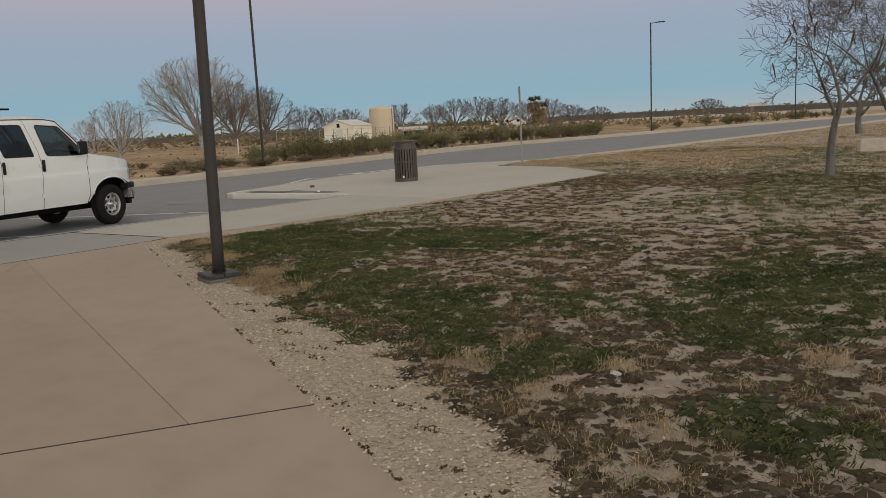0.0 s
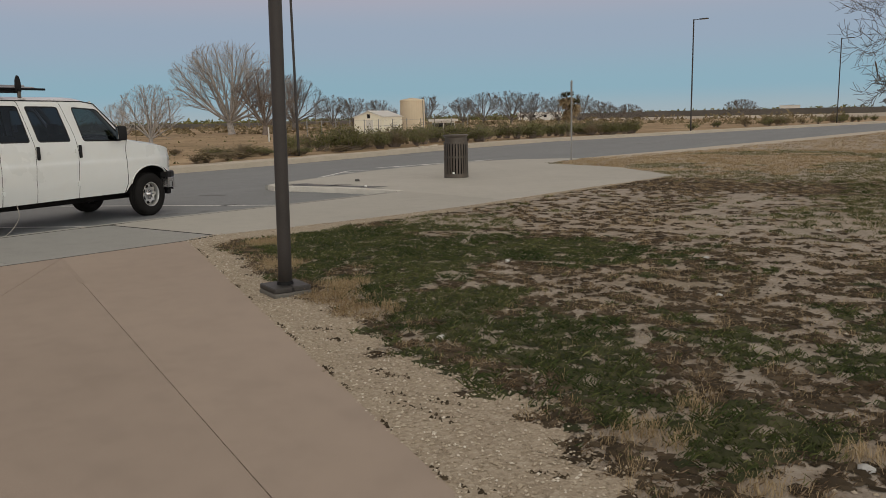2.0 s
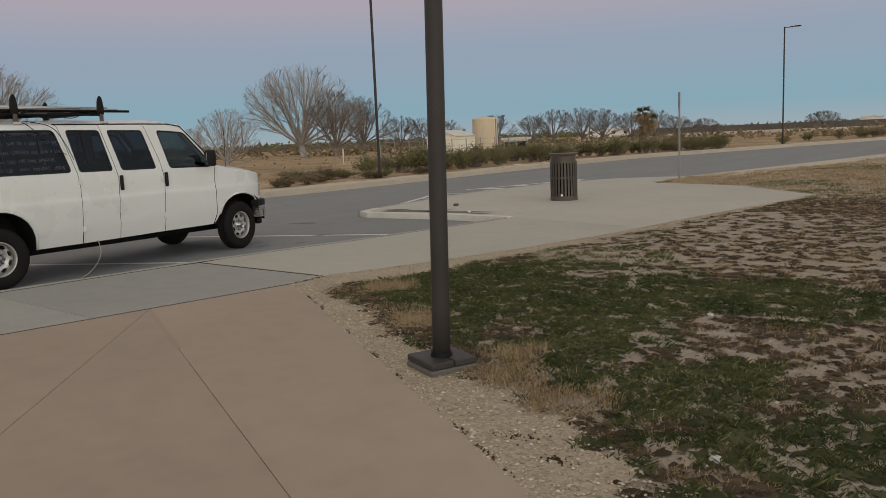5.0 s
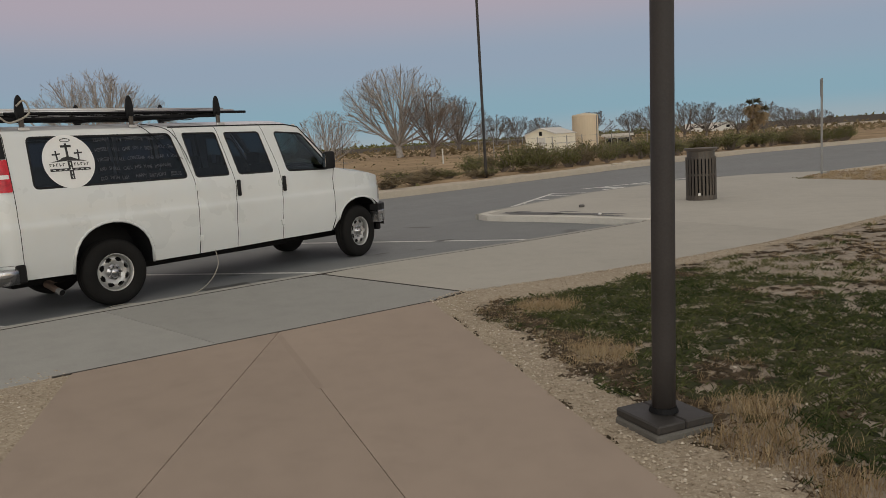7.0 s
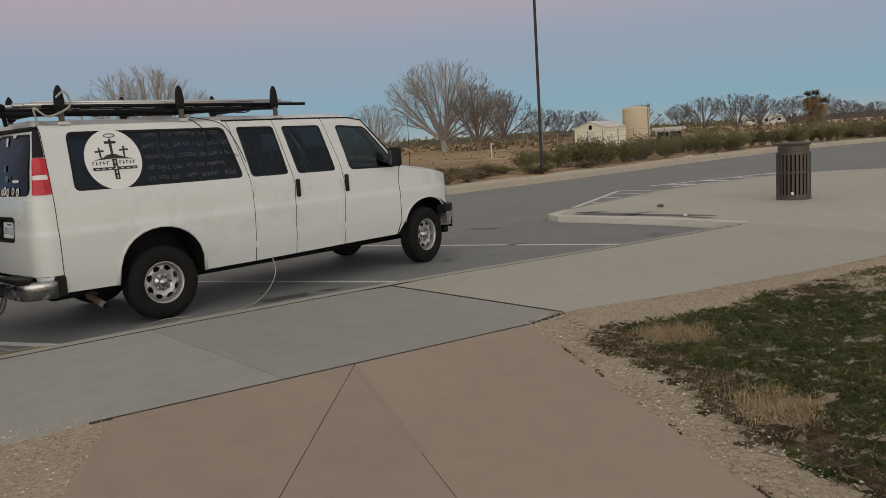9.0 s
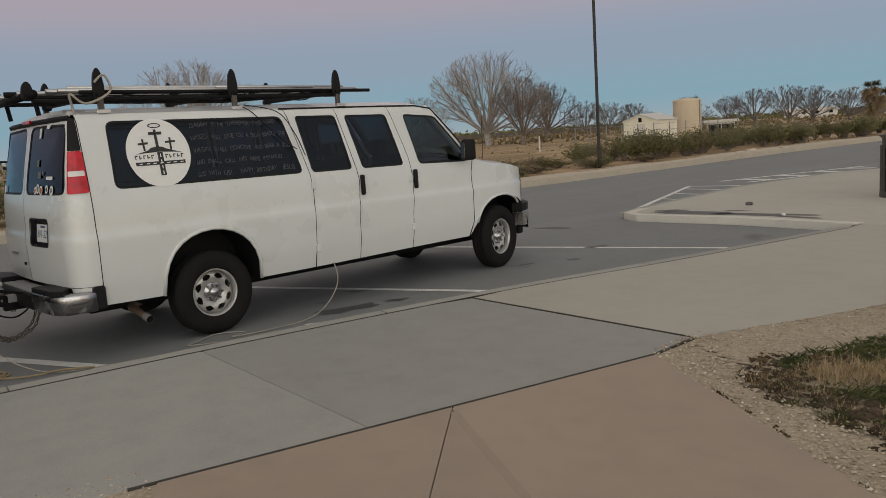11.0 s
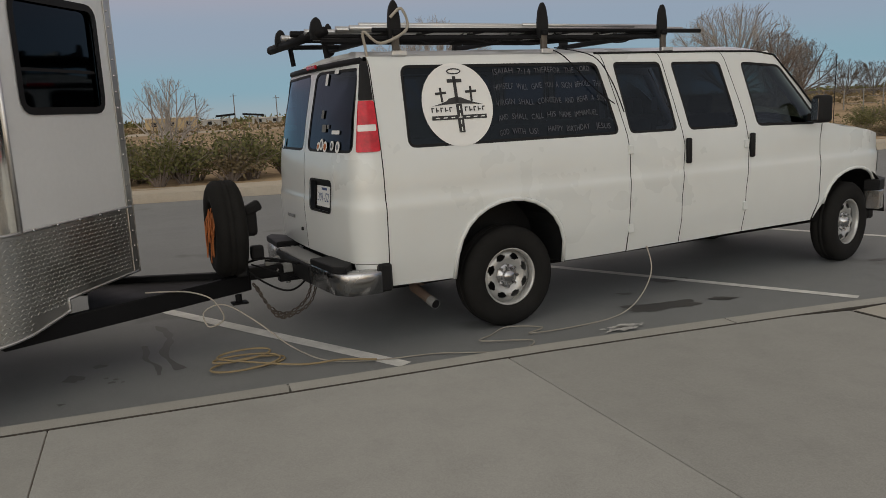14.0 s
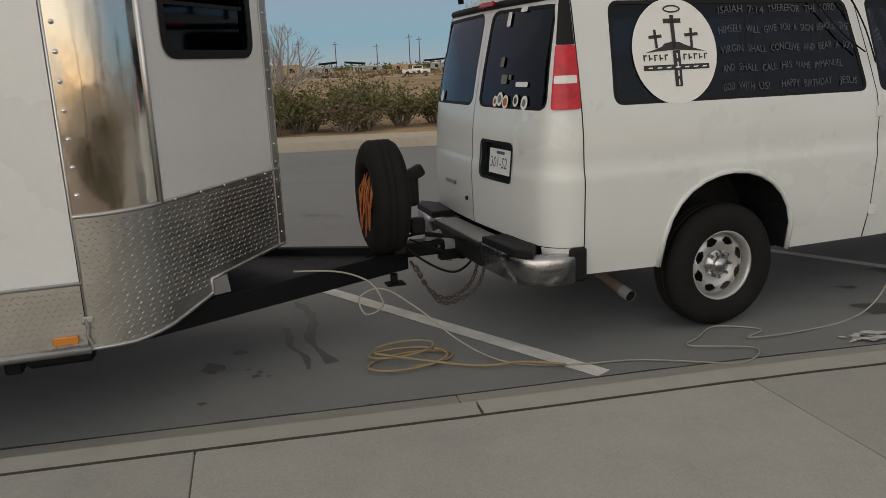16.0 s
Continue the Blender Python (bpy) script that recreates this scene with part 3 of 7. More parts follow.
# kerb and gutter by the parking bays
kerb_thing = thing("kerb", Matrix(), "light grey concrete kerb beside the parking bays", "kerb", kind="structure")
cuts_y = [(-6, -2.8), (-2.8, 0.2), (0.2, 3.22), (3.235, 6.2), (6.215, 9.3), (9.315, 12.8)]
for y0, y1 in cuts_y:
    ys = np.linspace(y0, y1, 8)
    ln = [(float(np.interp(y, [p[1] for p in kerb_fine], [p[0] for p in kerb_fine])), float(y)) for y in ys]
    part("kerb_stone", strip(bmesh.new(), ln, 0.008, 0.155, -0.001, 0.22), M_KERB, kerb_thing)
    part("gutter", strip(bmesh.new(), ln, 0.155, 0.60, ROAD + 0.006, 0.05), M_GUTTER, kerb_thing)
    part("gutter_seam", strip(bmesh.new(), [(x + 0.012 * noise.noise((y * 5, 3, 0)), y) for x, y in fine(ln, 5)], 0.598, 0.622, ROAD + 0.004, 0.02), M_FILLER, kerb_thing)
part("kerb_stone", strip(bmesh.new(), [(-14.55, 13.49), (-14.71, 14.2), (-15.11, 18.5), (-14.61, 22.5), (-13.4, 24.62), (-11.5, 25.62)], 0.004, 0.14, -0.002, 0.2), M_KERB, kerb_thing)
part("kerb_lip", strip(bmesh.new(), [(-10.6, 13.2), (-12.4, 13.37), (-14.15, 13.27), (-14.50, 13.46), (-14.66, 14.1)], -0.10, 0.08, 0.006, 0.2), M_LIP, kerb_thing)
ramp = bmesh.new()
edge_top = [(-10.75, 13.10), (-12.4, 13.27), (-14.17, 13.17), (-14.64, 13.42), (-14.80, 14.1)]
edge_low = [(-10.85, 12.1), (-12.5, 11.9), (-14.6, 12.0), (-15.5, 13.0), (-15.4, 14.3)]
tops = [ramp.verts.new((x, y, -0.105)) for x, y in edge_top]
lows = [ramp.verts.new((x, y, ROAD - 0.004)) for x, y in edge_low]
for k in range(4):
    ramp.faces.new((tops[k], lows[k], lows[k + 1], tops[k + 1]))
tagged(part("road_ramp", ramp, M_ROAD), "asphalt ramp rising to the sunk kerb", "road", kind="structure")

# painted lines
paint = thing("parking_lines", Matrix(), "worn white painted parking lines on asphalt", "road marking", kind="structure")


def line(a, b, w=0.10):
    d = (Vector(b) - Vector(a)).normalized()
    nn = Vector((-d.y, d.x)) * w / 2
    bm = bmesh.new()
    k = max(2, int((Vector(b) - Vector(a)).length / 0.25))
    va, vb = [], []
    for i in range(k + 1):
        p = Vector(a).lerp(Vector(b), i / k)
        j = 0.006 * noise.noise((p.x * 6, p.y * 6, 1))
        va.append(bm.verts.new((*(p + nn * (1 + j * 10)), ROAD + 0.004)))
        vb.append(bm.verts.new((*(p - nn * (1 - j * 10)), ROAD + 0.004)))
    for i in range(k):
        bm.faces.new((va[i], va[i + 1], vb[i + 1], vb[i]))
    part("painted_line", bm, M_LINE, paint)


line((-12.84, 4.15), (-17.7, 1.82), 0.12)
line((-12.34, 7.98), (-17.3, 5.55), 0.10)
line((-11.62, 11.6), (-16.7, 9.5), 0.10)
line((-13.25, 0.2), (-18.0, -2.0), 0.10)
line((-15.05, 13.75), (-17.45, 20.2), 0.12)
for k in range(3):
    line((-15.15, 17.0 + k * 1.15), (-16.35 - 0.42 * k, 17.25 + k * 1.15), 0.10)
line((-17.45, 20.2), (-15.0, 20.75), 0.12)
line((-17.4, 21.7), (-15.7, 26.9), 0.16)
line((-16.5, 21.4), (-14.9, 26.0), 0.16)
for k in range(4):
    line((-17.2 + k * 0.42, 22.3 + 1.25 * k), (-16.3 + k * 0.42, 22.3 + 1.25 * k), 0.30)

# ---- lawn and gravel beds ----
lawn_poly = [(14, right_y(14) - 0.02)] + [(x, right_y(x) - 0.02) for x in (8, 3, 0, -3, -6, -9.28)] + LAWN_EDGE + BACK_EDGE[1:] + [(-11.3, 25.6)] + [(x + 1.2, y) for x, y in NEAR_EDGE[1:5]] + [(60, 150), (60, -30)]
lawn = tagged(part("lawn", slab(bmesh.new(), lawn_poly, -0.010, 0.1), M_SOIL), "patchy winter lawn of bare soil and sparse grass", "lawn", kind="structure")


def gravel_edge(x, y):
    """How far gravel reaches from the paving into the lawn, as a margin in metres."""
    d1 = (y - right_y(x)) * 0.837
    w = float(np.interp(x, (-9.3, -8.4, -7.9, -7.4, -7.0, -6.5, -6.0, -5.4, -4.9, -4.2, -3.45, -2.9, -2.4, -1.8, -1.5, -1.1, 0, 5), (0.42, 0.25, 0.34, 0.34, 0.24, 0.34, 0.36, 0.40, 0.48, 0.43, 0.64, 0.78, 0.66, 0.70, 0.52, 0.50, 0.40, 0.5)))
    return w * (1 + 0.12 * noise.noise((x * 0.9, y * 0.9, 5)) + 0.30 * noise.noise((x * 3, y * 3, 9)) + 0.20 * noise.noise((x * 9, y * 9, 3))) - d1


def gravel_far(x, y):
    """The same along the curved pavement edge."""
    ex = float(np.interp(y, [p[1] for p in LAWN_EDGE], [p[0] for p in LAWN_EDGE]))
    w = float(np.interp(y, [6.9, 9, 13, 18], [0.85, 0.40, 0.22, 0.12]))
    return w * (1 + 0.6 * noise.noise((x * 1.5, y * 1.5, 7))) - (x - ex)


def on_gravel(x, y):
    return gravel_edge(x, y) > 0 or (6.9 < y < 18.7 and gravel_far(x, y) > 0)


def gravel_sheet(name, x0, x1, y0, y1, st, test, z):
    verts, faces, idx = [], [], {}
    nx, ny = int((x1 - x0) / st), int((y1 - y0) / st)

    def vid(i, j):
        if (i, j) not in idx:
            x, y = x0 + i * st, y0 + j * st
            idx[i, j] = len(verts)
            verts.append((x, y, z + 0.003 * noise.noise((x * 3, y * 3, 0)) + 0.002 * noise.noise((x * 14, y * 14, 2))))
        return idx[i, j]

    for j in range(ny):
        for i in range(nx):
            if test(x0 + (i + 0.5) * st, y0 + (j + 0.5) * st):
                faces.append((vid(i, j), vid(i + 1, j), vid(i + 1, j + 1), vid(i, j + 1)))
    return tagged(raw(name, verts, faces, M_GRAVEL, smooth=True), "pale crushed limestone gravel bed", "gravel", kind="structure")


gravel_sheet("gravel_bed_right", -9.5, 6.0, -4.0, 9.0, 0.07, lambda x, y: x > -9.29 and y > right_y(x) - 0.05 and gravel_edge(x, y) > 0, -0.003)
gravel_sheet("gravel_bed_curve", -9.5, -5.8, 6.6, 18.6, 0.07, lambda x, y: gravel_edge(x, y) <= 0 and gravel_far(x, y) > 0 and inside(lawn_poly, x, y), -0.002)
left_bed = [(-10.2, 3.36), (-9.97, 3.36)] + [(x, left_y(x) + 0.01) for x in (-8, -4, 0, 6, 12)] + [(12, -40), (-16, -40), (-11.4, -6), (-10.9, 0), (-10.4, 2.5)]
tagged(part("gravel_bed_left", slab(bmesh.new(), left_bed, -0.007, 0.1), M_GRAVEL), "pale crushed limestone gravel bed", "gravel", kind="structure")


# ---- grass and pebbles ----
def tuft_field(name, material, spots, label, category, seed, flat=1.0, slim=False):
    """Many tufts in one mesh: spots are (x, y, height, spread, blades, blade width). Slim blades are narrow bent ribbons, the others broad leaves."""
    rng = np.random.default_rng(seed)
    vs, fs = [], []
    for x, y, h, spread, n, w in spots:
        for _ in range(n):
            a, r = rng.uniform(0, 6.283), spread * math.sqrt(rng.uniform(0, 1))
            bx, by = x + r * math.cos(a), y + r * math.sin(a)
            d, ln, hh = rng.uniform(0, 6.283), rng.uniform(0.3, 1.0), h * rng.uniform(0.5, 1.15)
            lean = hh * ln * flat
            px, py = math.cos(d + 1.57) * w / 2, math.sin(d + 1.57) * w / 2
            k = len(vs)
            z = -0.015
            if slim:
                mx, my = bx + math.cos(d) * lean * 0.45, by + math.sin(d) * lean * 0.45
                vs += [(bx - px, by - py, z), (bx + px, by + py, z), (mx + px * 0.8, my + py * 0.8, z + hh * 0.68), (mx - px * 0.8, my - py * 0.8, z + hh * 0.68), (bx + math.cos(d) * lean, by + math.sin(d) * lean, z + hh)]
                fs += [(k, k + 1, k + 2, k + 3), (k + 3, k + 2, k + 4)]
                continue
            vs += [(bx - px, by - py, z), (bx + px, by + py, z), (bx + px * 0.6 + math.cos(d) * lean * 0.4, by + py * 0.6 + math.sin(d) * lean * 0.4, z + hh * 0.65), (bx + math.cos(d) * lean, by + math.sin(d) * lean, z + hh)]
            fs += [(k, k + 1, k + 2), (k, k + 2, k + 3)]
    return tagged(raw(name, vs, fs, material), label, category, kind="stuff")


rng = np.random.default_rng(4)
green, thatch, straw, olive = [], [], [], []


GREENS = ((-7.2, 6.9, 1.5), (-8.2, 7.5, 1.1), (-5.5, 5.8, 1.45), (-6.2, 6.8, 1.6), (-3.45, 4.5, 1.5), (-3.6, 3.95, 0.9), (-4.5, 5.2, 1.0), (-2.0, 3.15, 0.75), (-6.9, 9.3, 1.4), (-0.8, 4.6, 1.1), (-0.2, 5.1, 1.1), (-0.45, 2.85, 0.7), (-0.6, 6.6, 1.3), (-4.6, 7.6, 1.0), (1.2, 2.2, 1.2))
STRAWS = ((-5.5, 4.80, 0.42), (-4.95, 4.47, 0.38), (-5.75, 5.2, 0.30), (-5.35, 4.5, 0.35), (-6.95, 5.72, 0.35), (-8.15, 6.75, 0.4), (-2.25, 3.1, 0.22), (-2.1, 3.6, 0.2), (-1.37, 3.36, 0.2), (-0.93, 2.5, 0.24), (-1.67, 2.83, 0.2), (-0.26, 3.86, 0.24), (-0.95, 2.02, 0.2), (0.4, 1.6, 0.3))
EYES = ((0, -1), (-1.5, -0.3), (-3, 0.5), (-5, 1.4), (-6.5, 2.0), (-8.0, 3.5))


def near(x, y, places):
    """How deep a place lies inside the nearest of some round patches, 0 to 1."""
    return max(max(0.0, 1 - math.hypot(x - px, y - py) / r) for px, py, r in places)


def cover(x, y):
    """What grows at one place of the lawn: green, dead or nothing."""
    if on_gravel(x, y) or not inside(lawn_poly, x, y):
        return "gravel"
    g = 0.55 * noise.noise((x * 0.42, y * 0.42, 11)) + 0.5 * noise.noise((x * 1.3, y * 1.3, 4)) + 0.4 * noise.noise((x * 4, y * 4, 1))
    g += 0.95 * near(x, y, GREENS) - 0.08
    g += 0.5 * max(0.0, min(1, (x + 4) / 2)) * max(0.0, min(1, (y - 9) / 4))
    t = 0.8 * noise.noise((x * 4.2, y * 4.2, 8)) + 0.6 * noise.noise((x * 9.5, y * 9.5, 2)) + 0.4 * noise.noise((x * 21, y * 21, 5)) + 0.3 * noise.noise((x * 0.7, y * 0.7, 6))
    edge = max(0.0, 1 - abs(gravel_edge(x, y) + 0.22) / 0.40)
    reach = min(math.hypot(x - px, y - py) for px, py in EYES)
    if g > 0.16 and t > (min(0.08, -0.50 + 0.07 * reach) - 0.20 * max(0.0, near(x, y, GREENS) - 0.3) if y < 9 else -0.08 if y < 18 else -0.2) and edge < 0.75:
        return "green"
    if t > min(0.12, -0.28 + 0.045 * reach) - 0.35 * edge - (0.4 if y > 15 else 0):
        return "dead"
    return "bare"


def lawn_spot(x, y, far):
    c = cover(x, y)
    if c == "gravel":
        return
    w = 0.0034 + far * 0.0009
    if x < -8.75 and y < 7.3:
        return
    if far >= 20:
        g = noise.noise((x * 0.25, y * 0.25, 11)) + 0.5 * noise.noise((x * 0.9, y * 0.9, 4))
        (olive if g > 0.05 + 0.02 * (y - 20) else straw).append((x, y, rng.uniform(0.02, 0.05), 0.16 if far < 30 else 0.4, 24, w))
        return
    dry = near(x, y, STRAWS) if far < 5 else 0.0
    if c in mats and dry < 0.35 and (c == "dead" or far < 5):
        for _ in range(2 if c == "dead" else 1):
            mats[c].append((x + rng.normal(0, 0.028), y + rng.normal(0, 0.028), rng.uniform(0.018, 0.055) * (1 if c == "dead" else 1.4) * (1 + far * 0.04)))
    elif c == "bare" and far < 5 and rng.uniform() < 0.34:
        mats["dead"].append((x, y, rng.uniform(0.008, 0.024)))
    if dry > rng.uniform(0.12, 0.95):
        straw.append((x, y, rng.uniform(0.035, 0.10), 0.085, 46 if y > 4 else 34, w * 0.48))
    elif c == "green":
        if far >= 8:
            olive.append((x, y, rng.uniform(0.018, 0.045), 0.10, 16, w))
        if far < 8 or rng.uniform() < 0.45:
            green.append((x, y, rng.uniform(0.018, 0.050), 0.08, 18, w))
        if rng.uniform() < 0.15:
            straw.append((x, y, rng.uniform(0.02, 0.06), 0.07, 8, w * 0.3))
    elif c == "dead":
        if far < 5 and rng.uniform() < 0.16:
            green.append((x, y, rng.uniform(0.015, 0.04), 0.05, 12, w * 0.8))
        (straw if rng.uniform() < (0.75 if far > 12 else 0.12) else thatch).append((x, y, rng.uniform(0.010, 0.034), 0.075, 18, w * 0.8))
        if far < 12 and rng.uniform() < 0.26:
            straw.append((x, y, rng.uniform(0.02, 0.07), 0.07, 22, w * 0.40))
        if far < 5 and rng.uniform() < 0.006:
            straw.append((x, y, rng.uniform(0.08, 0.18), 0.03, 3, w * 0.22))
    elif rng.uniform() < 0.06:
        straw.append((x, y, rng.uniform(0.02, 0.08), 0.05, 10, w * 0.28))


def mat_field(name, stops, spots, label, seed):
    """Flat ragged clots of dead leaves under the blades."""
    r3 = np.random.default_rng(seed)
    vs, fs = [], []
    for x, y, r in spots:
        k, a0, n = len(vs), r3.uniform(0, 6.28), 9
        st, z = r3.uniform(0.6, 1.0), -0.002 + 0.004 * r3.uniform()
        for i in range(n):
            a, q = 6.283 * i / n, r * r3.uniform(0.3, 1.35)
            px, py = q * math.cos(a), q * math.sin(a) * st
            vs.append((x + px * math.cos(a0) - py * math.sin(a0), y + px * math.sin(a0) + py * math.cos(a0), z - 0.004))
        vs.append((x, y, z + 0.012 * r3.uniform()))
        fs += [(k + i, k + (i + 1) % n, k + n) for i in range(n)]
    m = m_blades(name, stops, 3.0)
    tagged(raw(name, vs, fs, m, smooth=True), label, "grass", kind="stuff")


mats = {"green": [], "dead": []}
for x0, x1, y0, y1, st, far in ((-9.4, 4.0, 0.0, 9.0, 0.070, 3), (-8.6, 6.0, 9.0, 18.0, 0.105, 8), (-12.0, 9.0, 18.0, 32.0, 0.24, 20), (-10.0, 14.0, 32.0, 60.0, 0.6, 40)):
    for x in np.arange(x0, x1, st):
        for y in np.arange(y0, y1, st):
            lawn_spot(x + rng.uniform(-0.5, 0.5) * st, y + rng.uniform(-0.5, 0.5) * st, far)
for _ in range(1500):
    x = rng.uniform(-9.2, 1.5)
    if noise.noise((x * 2.3, 0, 17)) + 0.9 * noise.noise((x * 6, 0, 3)) > 0.12:
        mats["dead"].append((x, right_y(x) + 0.006 + abs(rng.normal(0, 0.014)), rng.uniform(0.004, 0.015)))
for _ in range(28):
    x, d = rng.uniform(-5.0, 0.5), rng.uniform(0.06, 0.5)
    if gravel_edge(x, right_y(x) + d) > 0.03:
        for _ in range(14):
            mats["dead"].append((x + rng.normal(0, 0.05), right_y(x) + d + rng.normal(0, 0.022), rng.uniform(0.006, 0.017)))
mat_field("dead_grass_mat", [(0, (0.028, 0.021, 0.013)), (0.5, (0.056, 0.042, 0.026)), (1, (0.125, 0.094, 0.062))], mats["dead"], "matted dark brown clots of dead grass", 21)
mat_field("green_grass_mat", [(0, (0.022, 0.028, 0.012)), (0.5, (0.046, 0.052, 0.022)), (1, (0.10, 0.095, 0.05))], mats["green"], "dense low mat of dark green grass", 22)
litter = []
for _ in range(9000):
    x, y = rng.uniform(-8.8, 3.5), rng.uniform(0.2, 10.0)
    if inside(lawn_poly, x, y) and gravel_edge(x, y) < 0.25 * rng.uniform():
        litter.append((x, y, rng.uniform(0.006, 0.014), 0.12, 9, 0.0035))
tuft_field("grass_litter", M_STRAW, litter, "dry blades lying loose on bare soil", "grass", 9, 4.5, True)
tuft_field("olive_grass", M_OLIVE, olive, "short olive grass on the far lawn", "grass", 5, 1.7)
tuft_field("green_grass", M_GRASS, green, "low dark green winter grass in patches", "grass", 1, 1.7)
tuft_field("dead_grass", M_THATCH, thatch, "matted brown dead grass clumps", "grass", 2, 2.2)
tuft_field("straw_grass", M_STRAW, straw, "straw-coloured dry grass tufts", "grass", 3, 1.1, True)


def pebble_field(name, spots, seed):
    rng2 = np.random.default_rng(seed)
    vs, fs = [], []
    for x, y, z, r in spots:
        k = len(vs)
        a = rng2.uniform(0, 6.28)
        sx, sy, sz = r * rng2.uniform(0.7, 1.3), r * rng2.uniform(0.6, 1.0), r * rng2.uniform(0.4, 0.8)
        ca, sa = math.cos(a), math.sin(a)
        for px, py, pz in ((1, 0, 0), (0.2, 1, 0.1), (-1, 0.1, 0), (0, -1, -0.1), (0.1, 0.1, 1), (0, 0, -1)):
            vs.append((x + ca * px * sx - sa * py * sy, y + sa * px * sx + ca * py * sy, z + pz * sz))
        fs += [(k + i, k + (i + 1) % 4, k + 4) for i in range(4)] + [(k + (i + 1) % 4, k + i, k + 5) for i in range(4)]
    return tagged(raw(name, vs, fs, M_PEBBLE), "loose pale limestone pebbles", "pebbles", kind="stuff")


spots = []
for _ in range(30000):
    x = rng.uniform(-9.4, 2.0)
    y = right_y(x) + rng.uniform(-0.02, 1.3)
    if gravel_edge(x, y) > -0.15 * rng.uniform():
        spots.append((x, y, 0.001, 0.003 + 0.011 * rng.uniform() ** 2))
for _ in range(6000):
    y = rng.uniform(6.9, 16)
    x = float(np.interp(y, [p[1] for p in LAWN_EDGE], [p[0] for p in LAWN_EDGE])) + rng.uniform(-0.05, 1.1) ** 2
    if gravel_far(x, y) > -0.1:
        spots.append((x, y, 0.002, rng.uniform(0.004, 0.011)))
for _ in range(6500):
    x, y = rng.uniform(-11.0, -7.6), rng.uniform(0.6, 3.4)
    if inside(left_bed, x, y):
        spots.append((x, y, -0.004, rng.uniform(0.004, 0.013)))
for _ in range(2600):
    x, y = rng.uniform(-8.5, 4.0), rng.uniform(0.0, 12.0)
    if inside(lawn_poly, x, y) and not on_gravel(x, y):
        spots.append((x, y, -0.006, rng.uniform(0.006, 0.02)))
pebble_field("gravel_pebbles", spots, 6)

# ---- the van ----
VAN = pose(-14.205, 5.195, -0.12, 0, 0, 1.7)
van = thing("passenger_van", VAN, "white extended passenger van with dark windows and a ladder rack, parked", "van")
# plan outline of one side from the middle of the rear to the middle of the front; along the side u is the distance ahead of the rear axle
_out = [(-2.11, 0.0, -1.30), (-1.75, 0.41, -1.288), (-1.45, 0.745, -1.268)]
_out += [(-1.05 - 0.32 * (1 - k / 6), 0.81 + 0.20 * math.sin(radians(90 * k / 6)), -1.05 - 0.205 * math.cos(radians(90 * k / 6))) for k in range(7)]
_front = [(1.01, 3.5), (1.0, 3.9), (0.965, 4.2), (0.90, 4.40), (0.80, 4.53), (0.62, 4.61), (0.35, 4.66), (0.0, 4.68)]
_u = 3.5
_out.append((_u, *_front[0]))
for _p, _q in zip(_front, _front[1:]):
    _u += math.dist(_p, _q)
    _out.append((_u, *_q))
OU, OX, OY = ([p[k] for p in _out] for k in range(3))
U_FRONT = OU[-1]
TZ = [0.30, 0.42, 0.50, 0.62, 0.95, 1.22, 1.36, 1.60, 1.95, 2.00, 2.035]
TD = [0.085, 0.052, 0.036, 0.010, 0.0, 0.008, 0.026, 0.072, 0.150, 0.175, 0.225]
U_CUTS = [u for u in OU[1:-1]] + [0.5, 2.0]
Z_CUTS = [0.42, 0.50, 0.62, 0.80, 0.95, 0.985, 1.0, 1.015, 1.03, 1.05, 1.10, 1.22, 1.30, 1.36, 1.48, 1.60, 1.72, 1.84, 1.95, 2.00]


def van_skin(u, z, off=0.0, side=1):
    x, y = np.interp(u, OU, OX), np.interp(u, OU, OY)
    e = 0.02
    tx, ty = np.interp(u + e, OU, OX) - np.interp(u - e, OU, OX), np.interp(u + e, OU, OY) - np.interp(u - e, OU, OY)
    ln = math.hypot(tx, ty)
    nx, ny = ty / ln, -tx / ln
    d = off - float(np.interp(z, TZ, TD))
    # shoulder crease below the windows
    d += 0.012 / (1 + math.exp((z - 1.02) / 0.012)) - 0.006
    return Vector((side * (x + nx * d), y + ny * d, z))


def skin(name, outer, holes, material, side, off=0.0, parent=van, label="", smooth=True):
    bm = sheet(outer, holes, U_CUTS, Z_CUTS, lambda u, z: van_skin(u, z, off, side))
    if side < 0:
        bmesh.ops.reverse_faces(bm, faces=bm.faces)
    return part(name, bm, material, parent, label, smooth)


def arch(cx, r, z0, top, n=14, flip=False):
    """Points over a wheel opening from the rear foot to the front foot."""
    pts = []
    for k in range(n + 1):
        a = math.pi * (1 - k / n)
        pts.append((cx + r * math.cos(a), z0 + (top - z0) * math.sin(a) ** 0.75))
    return pts


SILL = 0.405
G = 0.004
W_BIG = rounded([(-0.81, 1.385), (1.07, 1.375), (0.93, 1.955), (-0.79, 1.965)], 0.07)
W_MID1 = rounded([(1.175, 1.372), (1.68, 1.368), (1.585, 1.945), (1.09, 1.952)], 0.05)
W_MID2 = rounded([(1.815, 1.366), (2.39, 1.36), (2.265, 1.935), (1.70, 1.942)], 0.05)
W_DOOR = rounded([(2.62, 1.355), (3.36, 1.335), (3.40, 1.40), (2.99, 1.895), (2.51, 1.93)], 0.06)
W_REAR = rounded([(-2.065, 1.375), (-1.26, 1.375), (-1.29, 1.955), (-2.055, 1.968)], 0.08)
TAIL = rounded([(-1.225, 1.385), (-1.032, 1.385), (-1.032, 1.725), (-1.22, 1.725)], 0.015)
